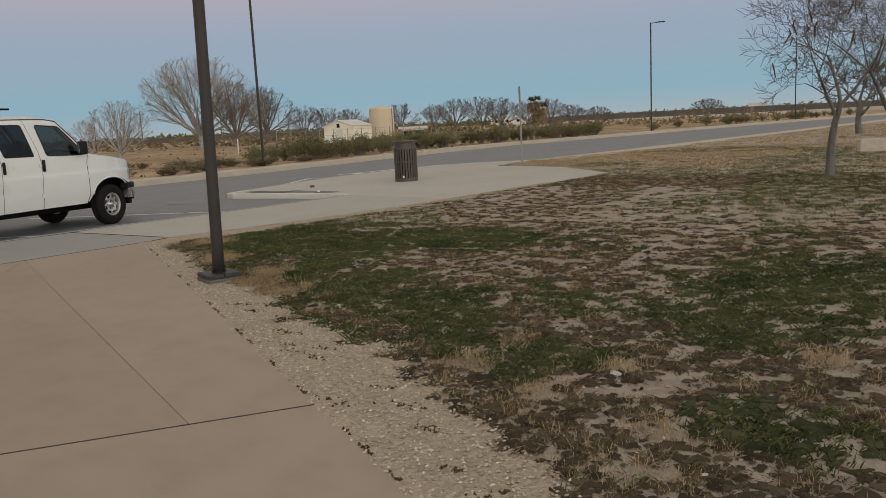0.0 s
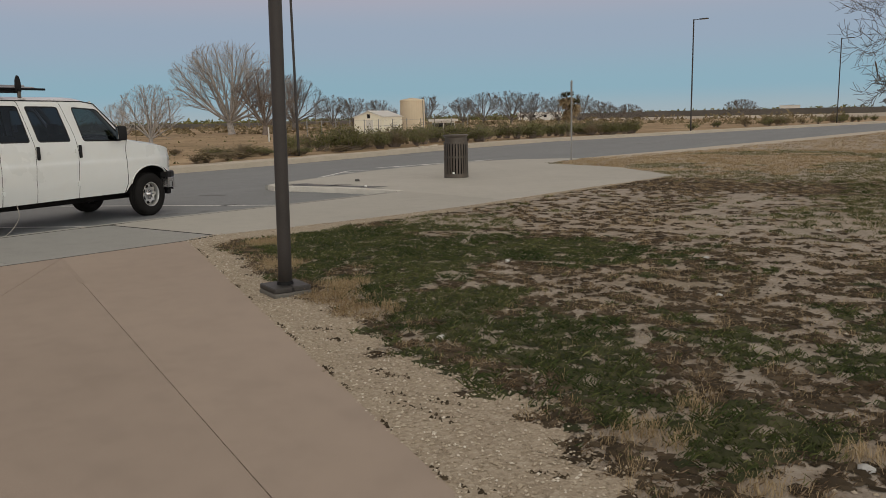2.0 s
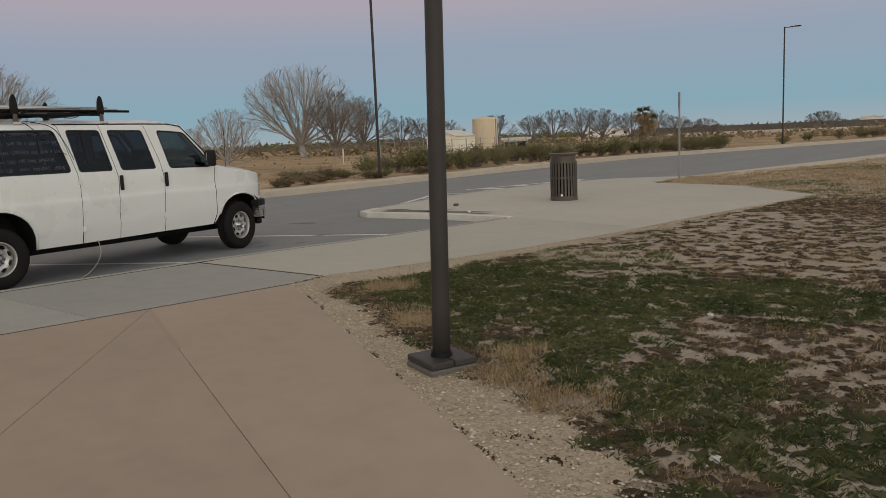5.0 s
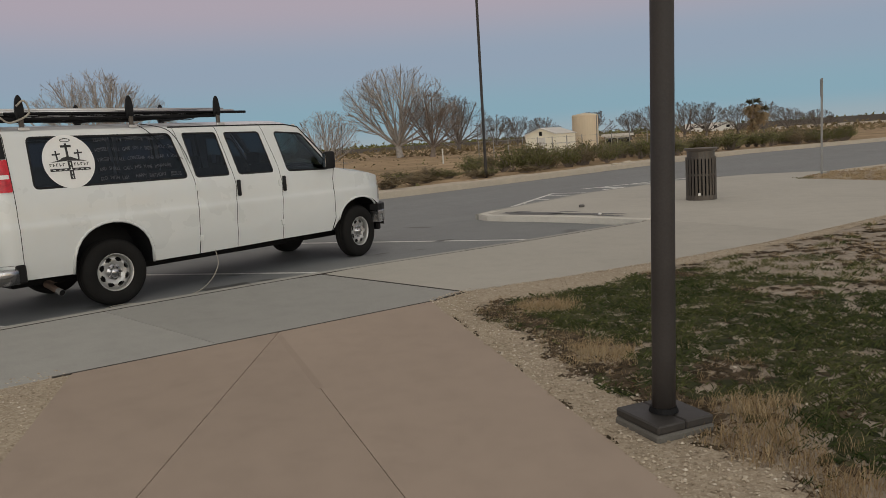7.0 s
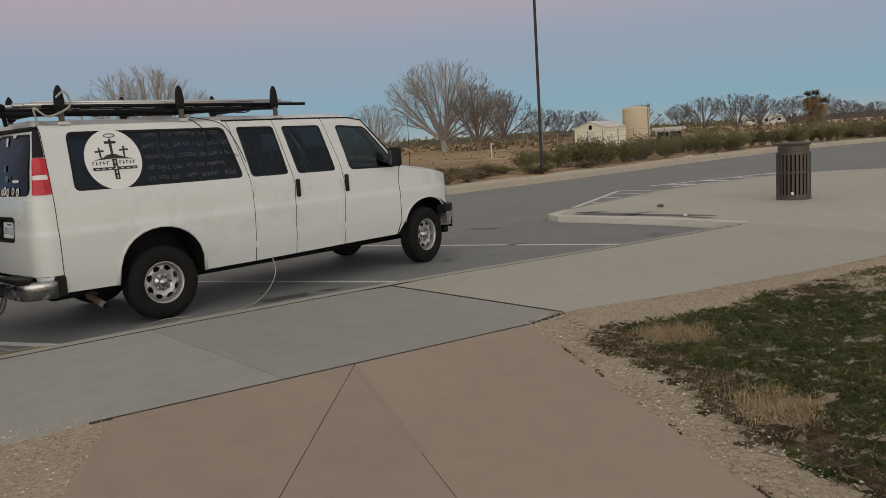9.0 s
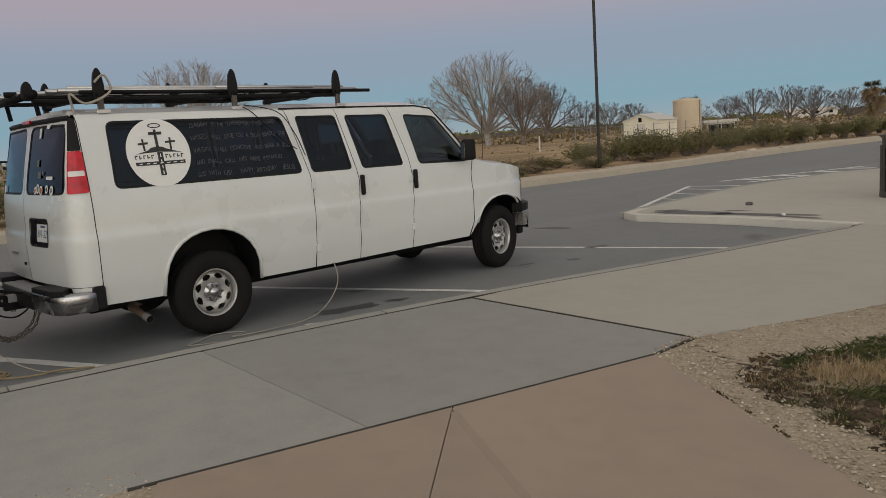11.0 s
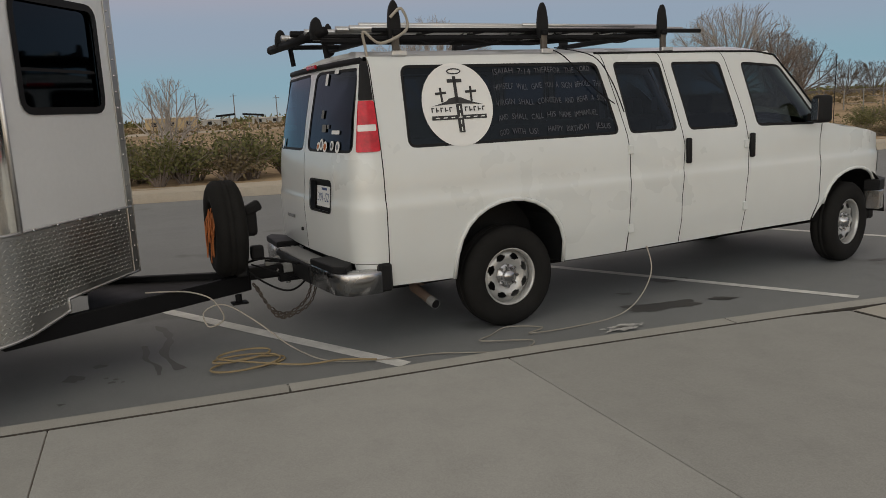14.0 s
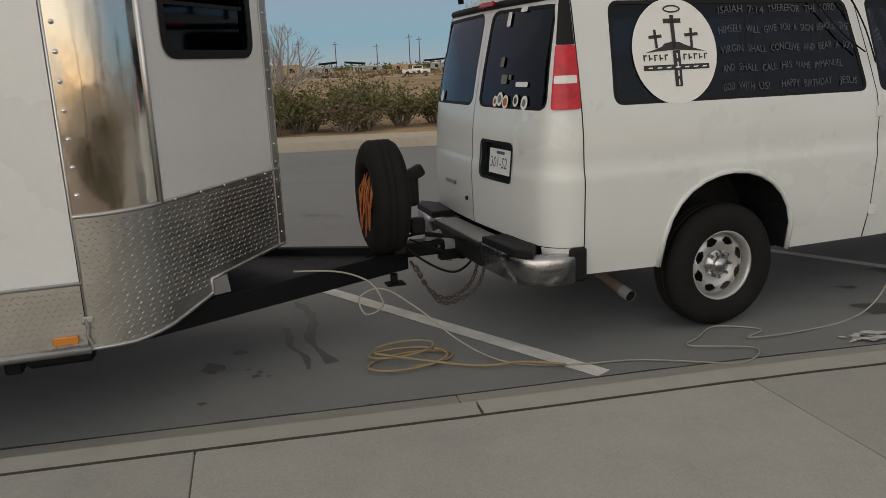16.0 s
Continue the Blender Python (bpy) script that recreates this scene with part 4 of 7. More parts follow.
PLATE = rounded([(-1.98, 0.94), (-1.60, 0.94), (-1.60, 1.165), (-1.98, 1.165)], 0.03)
seam1 = [(1.13, 0.405), (1.13, 0.62), (1.155, 1.2), (1.14, 1.36), (0.985, 2.03)]
seam2 = [(1.70, 0.41), (1.70, 0.8), (1.745, 1.25), (1.73, 1.36), (1.595, 2.03)]
seam3 = [(2.45, 0.42), (2.455, 0.8), (2.50, 1.18), (2.47, 1.45), (2.31, 2.03)]


def shift(pts, d):
    return [(u + d, z) for u, z in pts]


for side in (1, -1):
    arch_r, arch_f = arch(0.0, 0.49, SILL, 0.955), arch(3.945, 0.47, 0.425, 0.885)
    quarter = [(-1.02 + G, 0.42)] + arch_r + [(1.125 - G, 0.405)] + shift(seam1[1:], -G) + [(-1.02 + G, 2.03)]
    skin("rear_quarter_panel", quarter, [W_BIG], M_VAN, side)
    d1 = shift(seam1, G) + shift(seam2[::-1], -G)
    d2 = shift(seam2, G) + shift(seam3[::-1], -G)
    skin("side_door", d1, [W_MID1], M_VAN, side)
    door2 = skin("side_door", d2, [W_MID2], M_VAN, side)
    d3 = shift(seam3, G) + [(2.75, 2.03), (2.98, 1.985), (3.47, 1.37), (3.42, 1.2), (3.42, 0.6), (3.36, 0.425)]
    door3 = skin("front_door", d3, [W_DOOR], M_VAN, side)
    af = [p for p in arch_f if p[1] > 0.43]
    fender = [(3.385, 0.43), (3.43, 0.6), (3.43, 1.2), (3.48, 1.355), (3.75, 1.295), (4.2, 1.235), (4.55, 1.165), (4.85, 1.11), (U_FRONT, 1.08), (U_FRONT, 0.62), (4.47, 0.62)] + af[::-1]
    skin("front_fender", fender, [], M_VAN, side)
    rear = [(-2.11 + G, 0.60), (-1.02 - G, 0.60), (-1.02 - G, 1.98), (-1.2, 2.0), (-2.11 + G, 2.0)]
    holes = [W_REAR, TAIL] + ([PLATE] if side > 0 else [])
    skin("rear_door", rear, holes, M_VAN, side)
    skin("rear_corner_skirt", [(-1.30, 0.42), (-1.02 - G, 0.42), (-1.02 - G, 0.595), (-1.30, 0.595)], [], M_VAN, side)
    # glass with its rubber
    for nm, w, gm, sur in (("quarter_window", W_BIG, M_TINT, 0.022), ("side_window", W_MID1, M_TINT, 0.02), ("side_window", W_MID2, M_TINT, 0.02), ("door_window", W_DOOR, M_CLEAR, 0.022), ("rear_window", W_REAR, M_REARGLASS, 0.02)):
        pane = skin(nm, grow(w, 0.004), [], gm, side, -0.006)
        skin("window_seal", grow(w, 0.006), [grow(w, -sur)], M_PLASTIC, side, -0.003, pane)
    lamp = skin("tail_lamp", grow(TAIL, 0.004), [rounded([(-1.215, 1.522), (-1.04, 1.522), (-1.04, 1.566), (-1.215, 1.566)], 0.008)], M_RED, side, 0.012, label="red tail lamp lens")
    skin("reversing_lamp", rounded([(-1.217, 1.52), (-1.037, 1.52), (-1.037, 1.568), (-1.217, 1.568)], 0.008), [], M_LENS, side, 0.010, lamp, "clear reversing lamp")
    skin("pillar_cover", rounded([(-1.22, 1.732), (-1.03, 1.732), (-1.03, 2.0), (-1.235, 2.0)], 0.01), [], M_PLASTIC, side, 0.008, label="black rear pillar cover")
    skin("headlamp", rounded([(4.42, 0.80), (4.86, 0.80), (4.86, 1.02), (4.45, 1.06)], 0.03), [], M_LENS, side, 0.006, label="clear headlamp lens")
    # wheel arch lip and inner well
    for pts, r in ((arch_r, 0.018), (arch_f[1:-1], 0.016)):
        part("arch_lip", tube(bmesh.new(), [van_skin(u, z, 0.004, side) for u, z in pts], r, 6), M_VAN, van, smooth=True)
    for cx, top in ((0.0, 0.955), (3.945, 0.89)):
        bm = bmesh.new()
        ring = [[bm.verts.new((side * xx, cx + 0.49 * math.cos(a), 0.40 + (top - 0.40) * math.sin(a) ** 0.75)) for a in np.linspace(0.0, math.pi, 15)] for xx in (0.985, 0.55)]
        for k in range(14):
            bm.faces.new((ring[0][k], ring[0][k + 1], ring[1][k + 1], ring[1][k]))
        bm.faces.new(ring[1])
        part("wheel_well", bm, M_PLASTIC, van)
    # drip rail
    part("drip_rail", tube(bmesh.new(), [van_skin(u, z, 0.012, side) for u, z in ((0.95, 2.028), (1.6, 2.028), (2.3, 2.026), (2.74, 2.02), (2.95, 1.985), (3.2, 1.70), (3.46, 1.39))], 0.009, 6), M_PLASTIC, van, smooth=True)
    # handles and hinges
    for u, z, par in ((1.775, 1.195, door2), (2.525, 1.195, door3)):
        b = boxed(0.035, 0.052, 0.215, pose(*van_skin(u, z, 0.014, side)), 0.014, 2)
        part("door_handle", b, M_PLASTIC, par, "black vertical pull handle", True)
    for u, z in ((1.155, 1.245), (1.145, 0.60), (2.455, 1.21), (2.44, 0.66)):
        part("hinge", boxed(0.022, 0.05, 0.075, pose(*van_skin(u, z, 0.008, side)), 0.005), M_VAN, van)
    # mirror
    mir = part("wing_mirror", boxed(0.11, 0.16, 0.25, pose(side * 1.13, 3.27, 1.475, 0, 0, side * -12), 0.035, 3), M_PLASTIC, van, "black wing mirror", True)
    part("mirror_arm", boxed(0.16, 0.05, 0.07, pose(side * 1.04, 3.30, 1.40), 0.01), M_PLASTIC, mir)
    part("mirror_glass", boxed(0.085, 0.004, 0.19, pose(side * 1.115, 3.187, 1.475, 0, 0, side * -12)), M_CHROME, mir)

# door gaps and the inside of the shell show dark behind the seams
for side in (1, -1):
    for sm in (seam1, seam2, seam3, [(-1.02, 0.42), (-1.02, 1.3), (-1.02, 1.98)]):
        part("door_gap", sheet(shift(sm, -0.02) + shift(sm[::-1], 0.02), [], U_CUTS, Z_CUTS, lambda u, z, s=side: van_skin(u, z, -0.012, s)), M_PLASTIC, van)
part("door_gap", sheet([(-2.15, 0.6), (-2.05, 0.6), (-2.05, 2.0), (-2.15, 2.0)], [], [-2.11], Z_CUTS, lambda u, z: van_skin(max(u, -2.11), z, -0.012)), M_PLASTIC, van)

# roof, hood and windscreen
def cap(edge, spine, rise, rings=6):
    """A crowned lid from a half outline to the middle line, both sides."""
    bm = bmesh.new()
    rows = []
    for k in range(rings + 1):
        s = k / rings
        rows.append([Vector((p.x * (1 - s), p.y + (spine(p) - p.y) * s, p.z + rise * (1 - (1 - s) ** 2.2))) for p in edge])
    for sg in (1, -1):
        vv = [[bm.verts.new((p.x * sg, p.y, p.z)) for p in r] for r in rows]
        for a, b in zip(vv, vv[1:]):
            for k in range(len(edge) - 1):
                try:
                    bm.faces.new((a[k], a[k + 1], b[k + 1], b[k]))
                except ValueError:
                    pass
    bmesh.ops.remove_doubles(bm, verts=bm.verts, dist=0.001)
    bmesh.ops.recalc_face_normals(bm, faces=bm.faces)
    return bm


roof_edge = [van_skin(u, 1.995 if u < -1.05 else 2.03) for u in (-2.11, -1.9, -1.7, -1.5, -1.35, -1.25, -1.15, -1.05, -0.95, -0.6, 0, 0.7, 1.4, 2.1, 2.6, 2.8)] + [Vector((0.70, 2.98, 1.99))]
part("roof", cap(roof_edge, lambda p: max(p.y, -0.85), 0.085), M_VAN, van, smooth=True)
hood_edge = [Vector((0.80, 3.50, 1.37))] + [van_skin(u, z) for u, z in ((3.6, 1.325), (3.9, 1.275), (4.2, 1.235), (4.45, 1.18), (4.7, 1.135), (4.95, 1.10), (U_FRONT, 1.08))]
part("hood", cap(hood_edge, lambda p: min(p.y, 4.45), 0.09), M_VAN, van, smooth=True)
bm = bmesh.new()
rows = []
for k in range(9):
    s = -1 + k / 4
    rows.append([bm.verts.new((s * (0.69 + 0.13 * t), 2.97 + 0.50 * t + 0.14 * (1 - s * s), 2.045 - 0.055 * abs(s) ** 2 - (0.65 + 0.02 * abs(s)) * t)) for t in (0, 0.33, 0.66, 1)])
for a, b in zip(rows, rows[1:]):
    for k in range(3):
        bm.faces.new((a[k], a[k + 1], b[k + 1], b[k]))
part("windscreen", bm, M_CLEAR, van, smooth=True)
for side in (1, -1):
    part("windscreen_pillar", tube(bmesh.new(), curve([(side * 0.72, 2.95, 2.0), (side * 0.775, 3.2, 1.70), (side * 0.85, 3.49, 1.37)], 4), 0.05, 6), M_VAN, van, smooth=True)
part("spoiler_lip", tube(bmesh.new(), [van_skin(u, 2.002, 0.006, -1) for u in (-1.2, -1.35, -1.5, -1.75)] + [van_skin(u, 2.002, 0.006) for u in (-2.11, -1.75, -1.5, -1.35, -1.2)], 0.024, 8), M_PLASTIC, van, "black trim over the rear doors", True)
part("brake_lamp", boxed(0.22, 0.02, 0.03, pose(0.0, -1.16, 2.012), 0.006), M_RED, van)
part("floor_pan", boxed(1.40, 5.4, 0.06, pose(0, 1.55, 0.47), 0.01), M_PLASTIC, van)
part("chassis", boxed(1.0, 5.0, 0.16, pose(0, 1.5, 0.36), 0.02), M_BLACK, van)
part("rear_axle", tube(bmesh.new(), [(-0.8, 0, 0.39), (0.8, 0, 0.39)], 0.06), M_BLACK, van)
part("grille", boxed(1.15, 0.04, 0.28, pose(0, 4.66, 0.90), 0.02), M_PLASTIC, van)
# rear bumper: chrome corners, dark step pad in the middle
for side in (1, -1):
    bm = bmesh.new()
    outer = [(0.44, -1.43), (0.90, -1.405), (1.01, -1.34), (1.045, -1.20), (1.045, -1.10)]
    inner = [(0.95, -1.10), (0.92, -1.22), (0.84, -1.29), (0.44, -1.31)]
    slab(bm, [(side * x, y) for x, y in outer + inner], 0.565, 0.165, 0.022)
    part("bumper_corner", bm, M_CHROME, van, "scuffed chrome bumper corner", True)
    bm = bmesh.new()
    slab(bm, [(side * x, y) for x, y in [(0.47, -1.435), (0.90, -1.41), (1.0, -1.345), (0.84, -1.24), (0.47, -1.24)]], 0.605, 0.045, 0.012)
    part("bumper_pad", bm, M_PLASTIC, van)
    part("bumper_end", boxed(0.06, 0.10, 0.20, pose(side * 1.0, -1.06, 0.50), 0.015), M_PLASTIC, van)
part("bumper_step", boxed(0.92, 0.20, 0.15, pose(0, -1.345, 0.475), 0.02, 2), M_PLASTIC, van, "black step bumper middle")
part("bumper_step_tread", boxed(0.80, 0.16, 0.02, pose(0, -1.35, 0.555), 0.006), M_GALV, van)
part("hitch_receiver", boxed(0.07, 0.42, 0.07, pose(0, -1.35, 0.40), 0.006), M_BLACK, van)
# front bumper
bm = bmesh.new()
outer = [van_skin(u, 0.62, 0.095) for u in np.linspace(4.25, U_FRONT, 10)]
inner = [van_skin(u, 0.62, -0.05) for u in np.linspace(4.25, U_FRONT, 10)]
poly = [(p.x, p.y) for p in outer] + [(-p.x, p.y) for p in outer[::-1][1:]]
poly += [(-p.x, p.y) for p in inner] + [(p.x, p.y) for p in inner[::-1][1:]]
part("front_bumper", slab(bm, poly, 0.635, 0.19, 0.015), M_CHROME, van, "chrome front bumper")
part("front_bumper_cap", slab(bmesh.new(), poly, 0.735, 0.10, 0.012), M_PLASTIC, van)
part("front_air_dam", boxed(1.6, 0.10, 0.16, pose(0, 4.50, 0.38), 0.02), M_PLASTIC, van)
# licence plate in its recess
pr = part("plate_recess", sheet(grow(PLATE, 0.01), [], U_CUTS, [], lambda u, z: van_skin(u, z, -0.045)), M_PLASTIC, van)
pl = part("licence_plate", sheet([(-1.92, 0.965), (-1.635, 0.965), (-1.635, 1.12), (-1.92, 1.12)], [], [], [], lambda u, z: van_skin(u, z, -0.030)), M_VINYL, van, "white licence plate with dark blue characters")
M_PLATEINK = plain("plate_ink", (0.05, 0.09, 0.22), 0.5)
part("plate_characters", writing("301-S2", 0.095, lambda x, y: van_skin(-1.905 + x * 0.80, 1.005 + y, -0.026)), M_PLATEINK, pl)
part("plate_header", sheet([(-1.83, 1.09), (-1.73, 1.09), (-1.73, 1.108), (-1.83, 1.108)], [], [], [], lambda u, z: van_skin(u, z, -0.026)), M_PLATEINK, pl)
part("recess_frame", sheet(grow(PLATE, 0.012), [grow(PLATE, -0.006)], U_CUTS, [], lambda u, z: van_skin(u, z, 0.004)), M_PLASTIC, pr)
part("rear_badge", boxed(0.19, 0.008, 0.026, pose(-0.42, -1.30, 0.83), 0.003), M_GALV, van, "small chrome badge")
part("door_lock", boxed(0.02, 0.02, 0.03, pose(-0.10, -1.305, 0.75), 0.006), M_PLASTIC, van)

# emblem on the quarter window: disc, three crosses, hill and road, bars for its lettering
EU, EZ, ER = -0.372, 1.672, 0.300


def emb(name, pts, material, off, parent=None, holes=()):
    return part(name, sheet([(EU + x, EZ + y) for x, y in pts], [[(EU + x, EZ + y) for x, y in h] for h in holes], U_CUTS, Z_CUTS, lambda u, z: van_skin(u, z, off)), material, parent or van)


disc = emb("window_emblem", [(ER * 0.965 * math.cos(a), ER * math.sin(a)) for a in np.linspace(0, 2 * math.pi, 49)[:-1]], M_VINYL, 0.003)
tagged(disc, "round white vinyl emblem with three black crosses")


def emb_bar(x0, y0, x1, y1, w):
    d = Vector((x1 - x0, y1 - y0)).normalized()
    nn = Vector((-d.y, d.x)) * w / 2
    emb("emblem_bar", [(x0 + nn.x, y0 + nn.y), (x0 - nn.x, y0 - nn.y), (x1 - nn.x, y1 - nn.y), (x1 + nn.x, y1 + nn.y)], M_INK, 0.006, disc)


emb_bar(-0.005, 0.02, -0.005, 0.205, 0.026)
emb_bar(-0.065, 0.172, 0.055, 0.172, 0.026)
emb_bar(-0.125, 0.02, -0.13, 0.125, 0.018)
emb_bar(-0.175, 0.082, -0.085, 0.088, 0.018)
emb_bar(0.115, 0.02, 0.12, 0.13, 0.018)
emb_bar(0.072, 0.09, 0.165, 0.095, 0.018)
emb("emblem_hill", [(-0.21, -0.005), (-0.13, 0.015), (-0.09, 0.028), (-0.07, 0.045), (-0.02, 0.055), (0.03, 0.052), (0.07, 0.035), (0.13, 0.015), (0.21, -0.005), (0.12, 0.002), (0.0, 0.008), (-0.12, 0.002)], M_INK, 0.006, disc)
emb("emblem_road", [(-0.225, -0.105), (0.225, -0.105), (0.225, -0.075), (-0.225, -0.075)], M_INK, 0.006, disc)
emb("emblem_road", [(-0.003 - 0.017, -0.20), (0.03, -0.20), (0.03, 0.005), (-0.003 - 0.017, 0.005)], M_INK, 0.0065, disc)
for k in range(7):
    emb_bar_x = -0.2 + 0.062 * k
    emb("emblem_dash", [(emb_bar_x, -0.094), (emb_bar_x + 0.03, -0.094), (emb_bar_x + 0.038, -0.087), (emb_bar_x + 0.008, -0.087)], M_VINYL, 0.008, disc)
for k in range(4):
    y = -0.19 + 0.05 * k
    emb("emblem_dash", [(0.002, y), (0.010, y), (0.010, y + 0.03), (0.002, y + 0.03)], M_VINYL, 0.009, disc)
for x0, n in ((-0.222, 5), (0.05, 5)):
    for k in range(n):
        x = x0 + 0.036 * k
        emb("emblem_bar", [(x, -0.050), (x + 0.009, -0.050), (x + 0.009, -0.016), (x, -0.016)], M_INK, 0.006, disc)
        emb("emblem_bar", [(x + 0.0095, -0.024 - 0.018 * (k % 2)), (x + 0.024, -0.024 - 0.018 * (k % 2)), (x + 0.024, -0.016 - 0.018 * (k % 2)), (x + 0.0095, -0.016 - 0.018 * (k % 2))], M_INK, 0.006, disc)
ell = [(0.06 * math.cos(a), 0.24 + 0.022 * math.sin(a)) for a in np.linspace(0, 2 * math.pi, 21)[:-1]]
emb("emblem_ring", ell, M_INK, 0.006, disc, [[(x * 0.82, 0.24 + (y - 0.24) * 0.6) for x, y in ell]])

# hand-written lines on the quarter window
for text, u0, z0, wide, h in (("ISAIAH 7:14 THEREFOR THE LORD", -0.045, 1.880, 0.90, 0.062), ("HIMSELF WILL GIVE YOU A SIGN BEHOLD THE", -0.055, 1.765, 1.00, 0.062), ("VIRGIN SHALL CONCEIVE AND BEAR A SON", -0.050, 1.650, 1.02, 0.062), ("AND SHALL CALL HIS NAME IMMANUEL", -0.045, 1.540, 0.92, 0.060), ("GOD WITH US!   HAPPY BIRTHDAY  JESUS", -0.055, 1.430, 1.04, 0.062)):
    spot = 0
    for word in text.split(" "):
        if word:
            room = wide * len(word) / len(text) * 0.97
            trial = writing(word, h, lambda x, y: Vector((x, y, 0)))
            k = room / max(v.co.x for v in trial.verts)
            trial.free()
            us = u0 + wide * spot / len(text)
            part("window_word", writing(word, h, lambda x, y: van_skin(us + x * k, z0 + y + 0.006 * math.sin((us + x) * 17), 0.0015)), M_CHALKPEN, van, "grey hand-lettered marker word")
        spot += len(word) + 1

M_GREYINK = plain("grey_print", (0.16, 0.18, 0.20), 0.6)
M_ORANGE = plain("orange_rope", (0.42, 0.13, 0.035), 0.75, var=0.2)
# stickers on the rear window
for u, z, r in ((-1.505, 1.415, 0.042), (-1.60, 1.425, 0.036), (-1.715, 1.415, 0.040), (-1.785, 1.43, 0.042), (-1.84, 1.415, 0.034)):
    part("sticker", sheet([(u + r * 0.85 * math.cos(a), z + r * math.sin(a)) for a in np.linspace(0, 6.283, 15)[:-1]], [], [], [], lambda p, q: van_skin(p, q, 0.004)), M_VINYL, van)
for u, z, w, h, mm in ((-1.625, 1.505, 0.13, 0.028, M_VINYL), (-1.80, 1.52, 0.07, 0.055, M_TRIMGREY), (-1.845, 1.86, 0.045, 0.085, M_VINYL), (-1.84, 1.62, 0.045, 0.06, M_TRIMGREY), (-1.70, 1.935, 0.07, 0.035, M_VINYL), (-1.715, 1.545, 0.03, 0.03, M_TRIMGREY)):
    part("sticker", sheet(rounded([(u, z), (u + w, z), (u + w, z + h), (u, z + h)], 0.008, 2), [], [], [], lambda p, q: van_skin(p, q, 0.004)), mm, van)


for u, z, r, mm in ((-1.505, 1.415, 0.022, M_GREYINK), (-1.60, 1.425, 0.020, M_INK), (-1.715, 1.415, 0.026, M_ORANGE), (-1.785, 1.43, 0.024, M_GREYINK), (-1.84, 1.415, 0.018, M_ORANGE)):
    part("sticker_print", sheet([(u + r * 0.85 * math.cos(a), z + r * math.sin(a)) for a in np.linspace(0, 6.283, 13)[:-1]], [], [], [], lambda p, q: van_skin(p, q, 0.006)), mm, van)
part("sticker", sheet([(-1.47 + 0.034 * math.cos(a), 1.425 + 0.042 * math.sin(a)) for a in np.linspace(0, 6.283, 15)[:-1]], [], [], [], lambda p, q: van_skin(p, q, 0.004, -1)), M_VINYL, van)


# seats and steering wheel
def seat_row(y, xs, parent):
    for x in xs:
        st = part("seat", boxed(0.46, 0.44, 0.14, pose(x, y, 0.83), 0.04, 2), M_SEAT, parent, smooth=True)
        part("backrest", boxed(0.44, 0.13, 0.62, pose(x, y - 0.26, 1.18, -10), 0.05, 2), M_SEAT, st, smooth=True)
        part("headrest", boxed(0.25, 0.10, 0.17, pose(x, y - 0.33, 1.57, -10), 0.04, 2), M_SEAT, st, smooth=True)


seat_row(2.75, (0.48, -0.48), van)
seat_row(1.75, (0.55, 0.05, -0.5), van)
seat_row(0.80, (0.55, 0.05, -0.5), van)
bm = bmesh.new()
tube(bm, [(0.19 * math.cos(a), 0.19 * math.sin(a), 0) for a in np.linspace(0, 6.283, 25)], 0.016, 6, False)
bmesh.ops.transform(bm, matrix=pose(-0.45, 3.22, 1.28, 62), verts=bm.verts)
part("steering_wheel", bm, M_PLASTIC, van, smooth=True)
part("dashboard", boxed(1.6, 0.42, 0.30, pose(0, 3.62, 1.19), 0.08, 2), M_PLASTIC, van, smooth=True)
part("hanging_tag", boxed(0.004, 0.06, 0.11, pose(0.86, 1.53, 1.60), 0.0), M_VINYL, van)
part("headlining", boxed(1.45, 3.9, 0.02, pose(0, 0.95, 1.985), 0.0), M_TRIMGREY, van)


# wheels
def tyre_mesh(r, w, rim):
    prof = [(rim, -w / 2 + 0.02), (rim + 0.03, -w / 2), (r - 0.06, -w / 2 - 0.008), (r - 0.02, -w / 2 + 0.012), (r, -w / 2 + 0.04), (r + 0.002, -0.03), (r - 0.006, -0.025), (r - 0.006, -0.015), (r + 0.002, -0.01)]
    prof += [(a, -b) for a, b in prof[::-1]]
    return lathe(bmesh.new(), prof, 48, pose(0, 0, 0, 0, 90, 0), True)


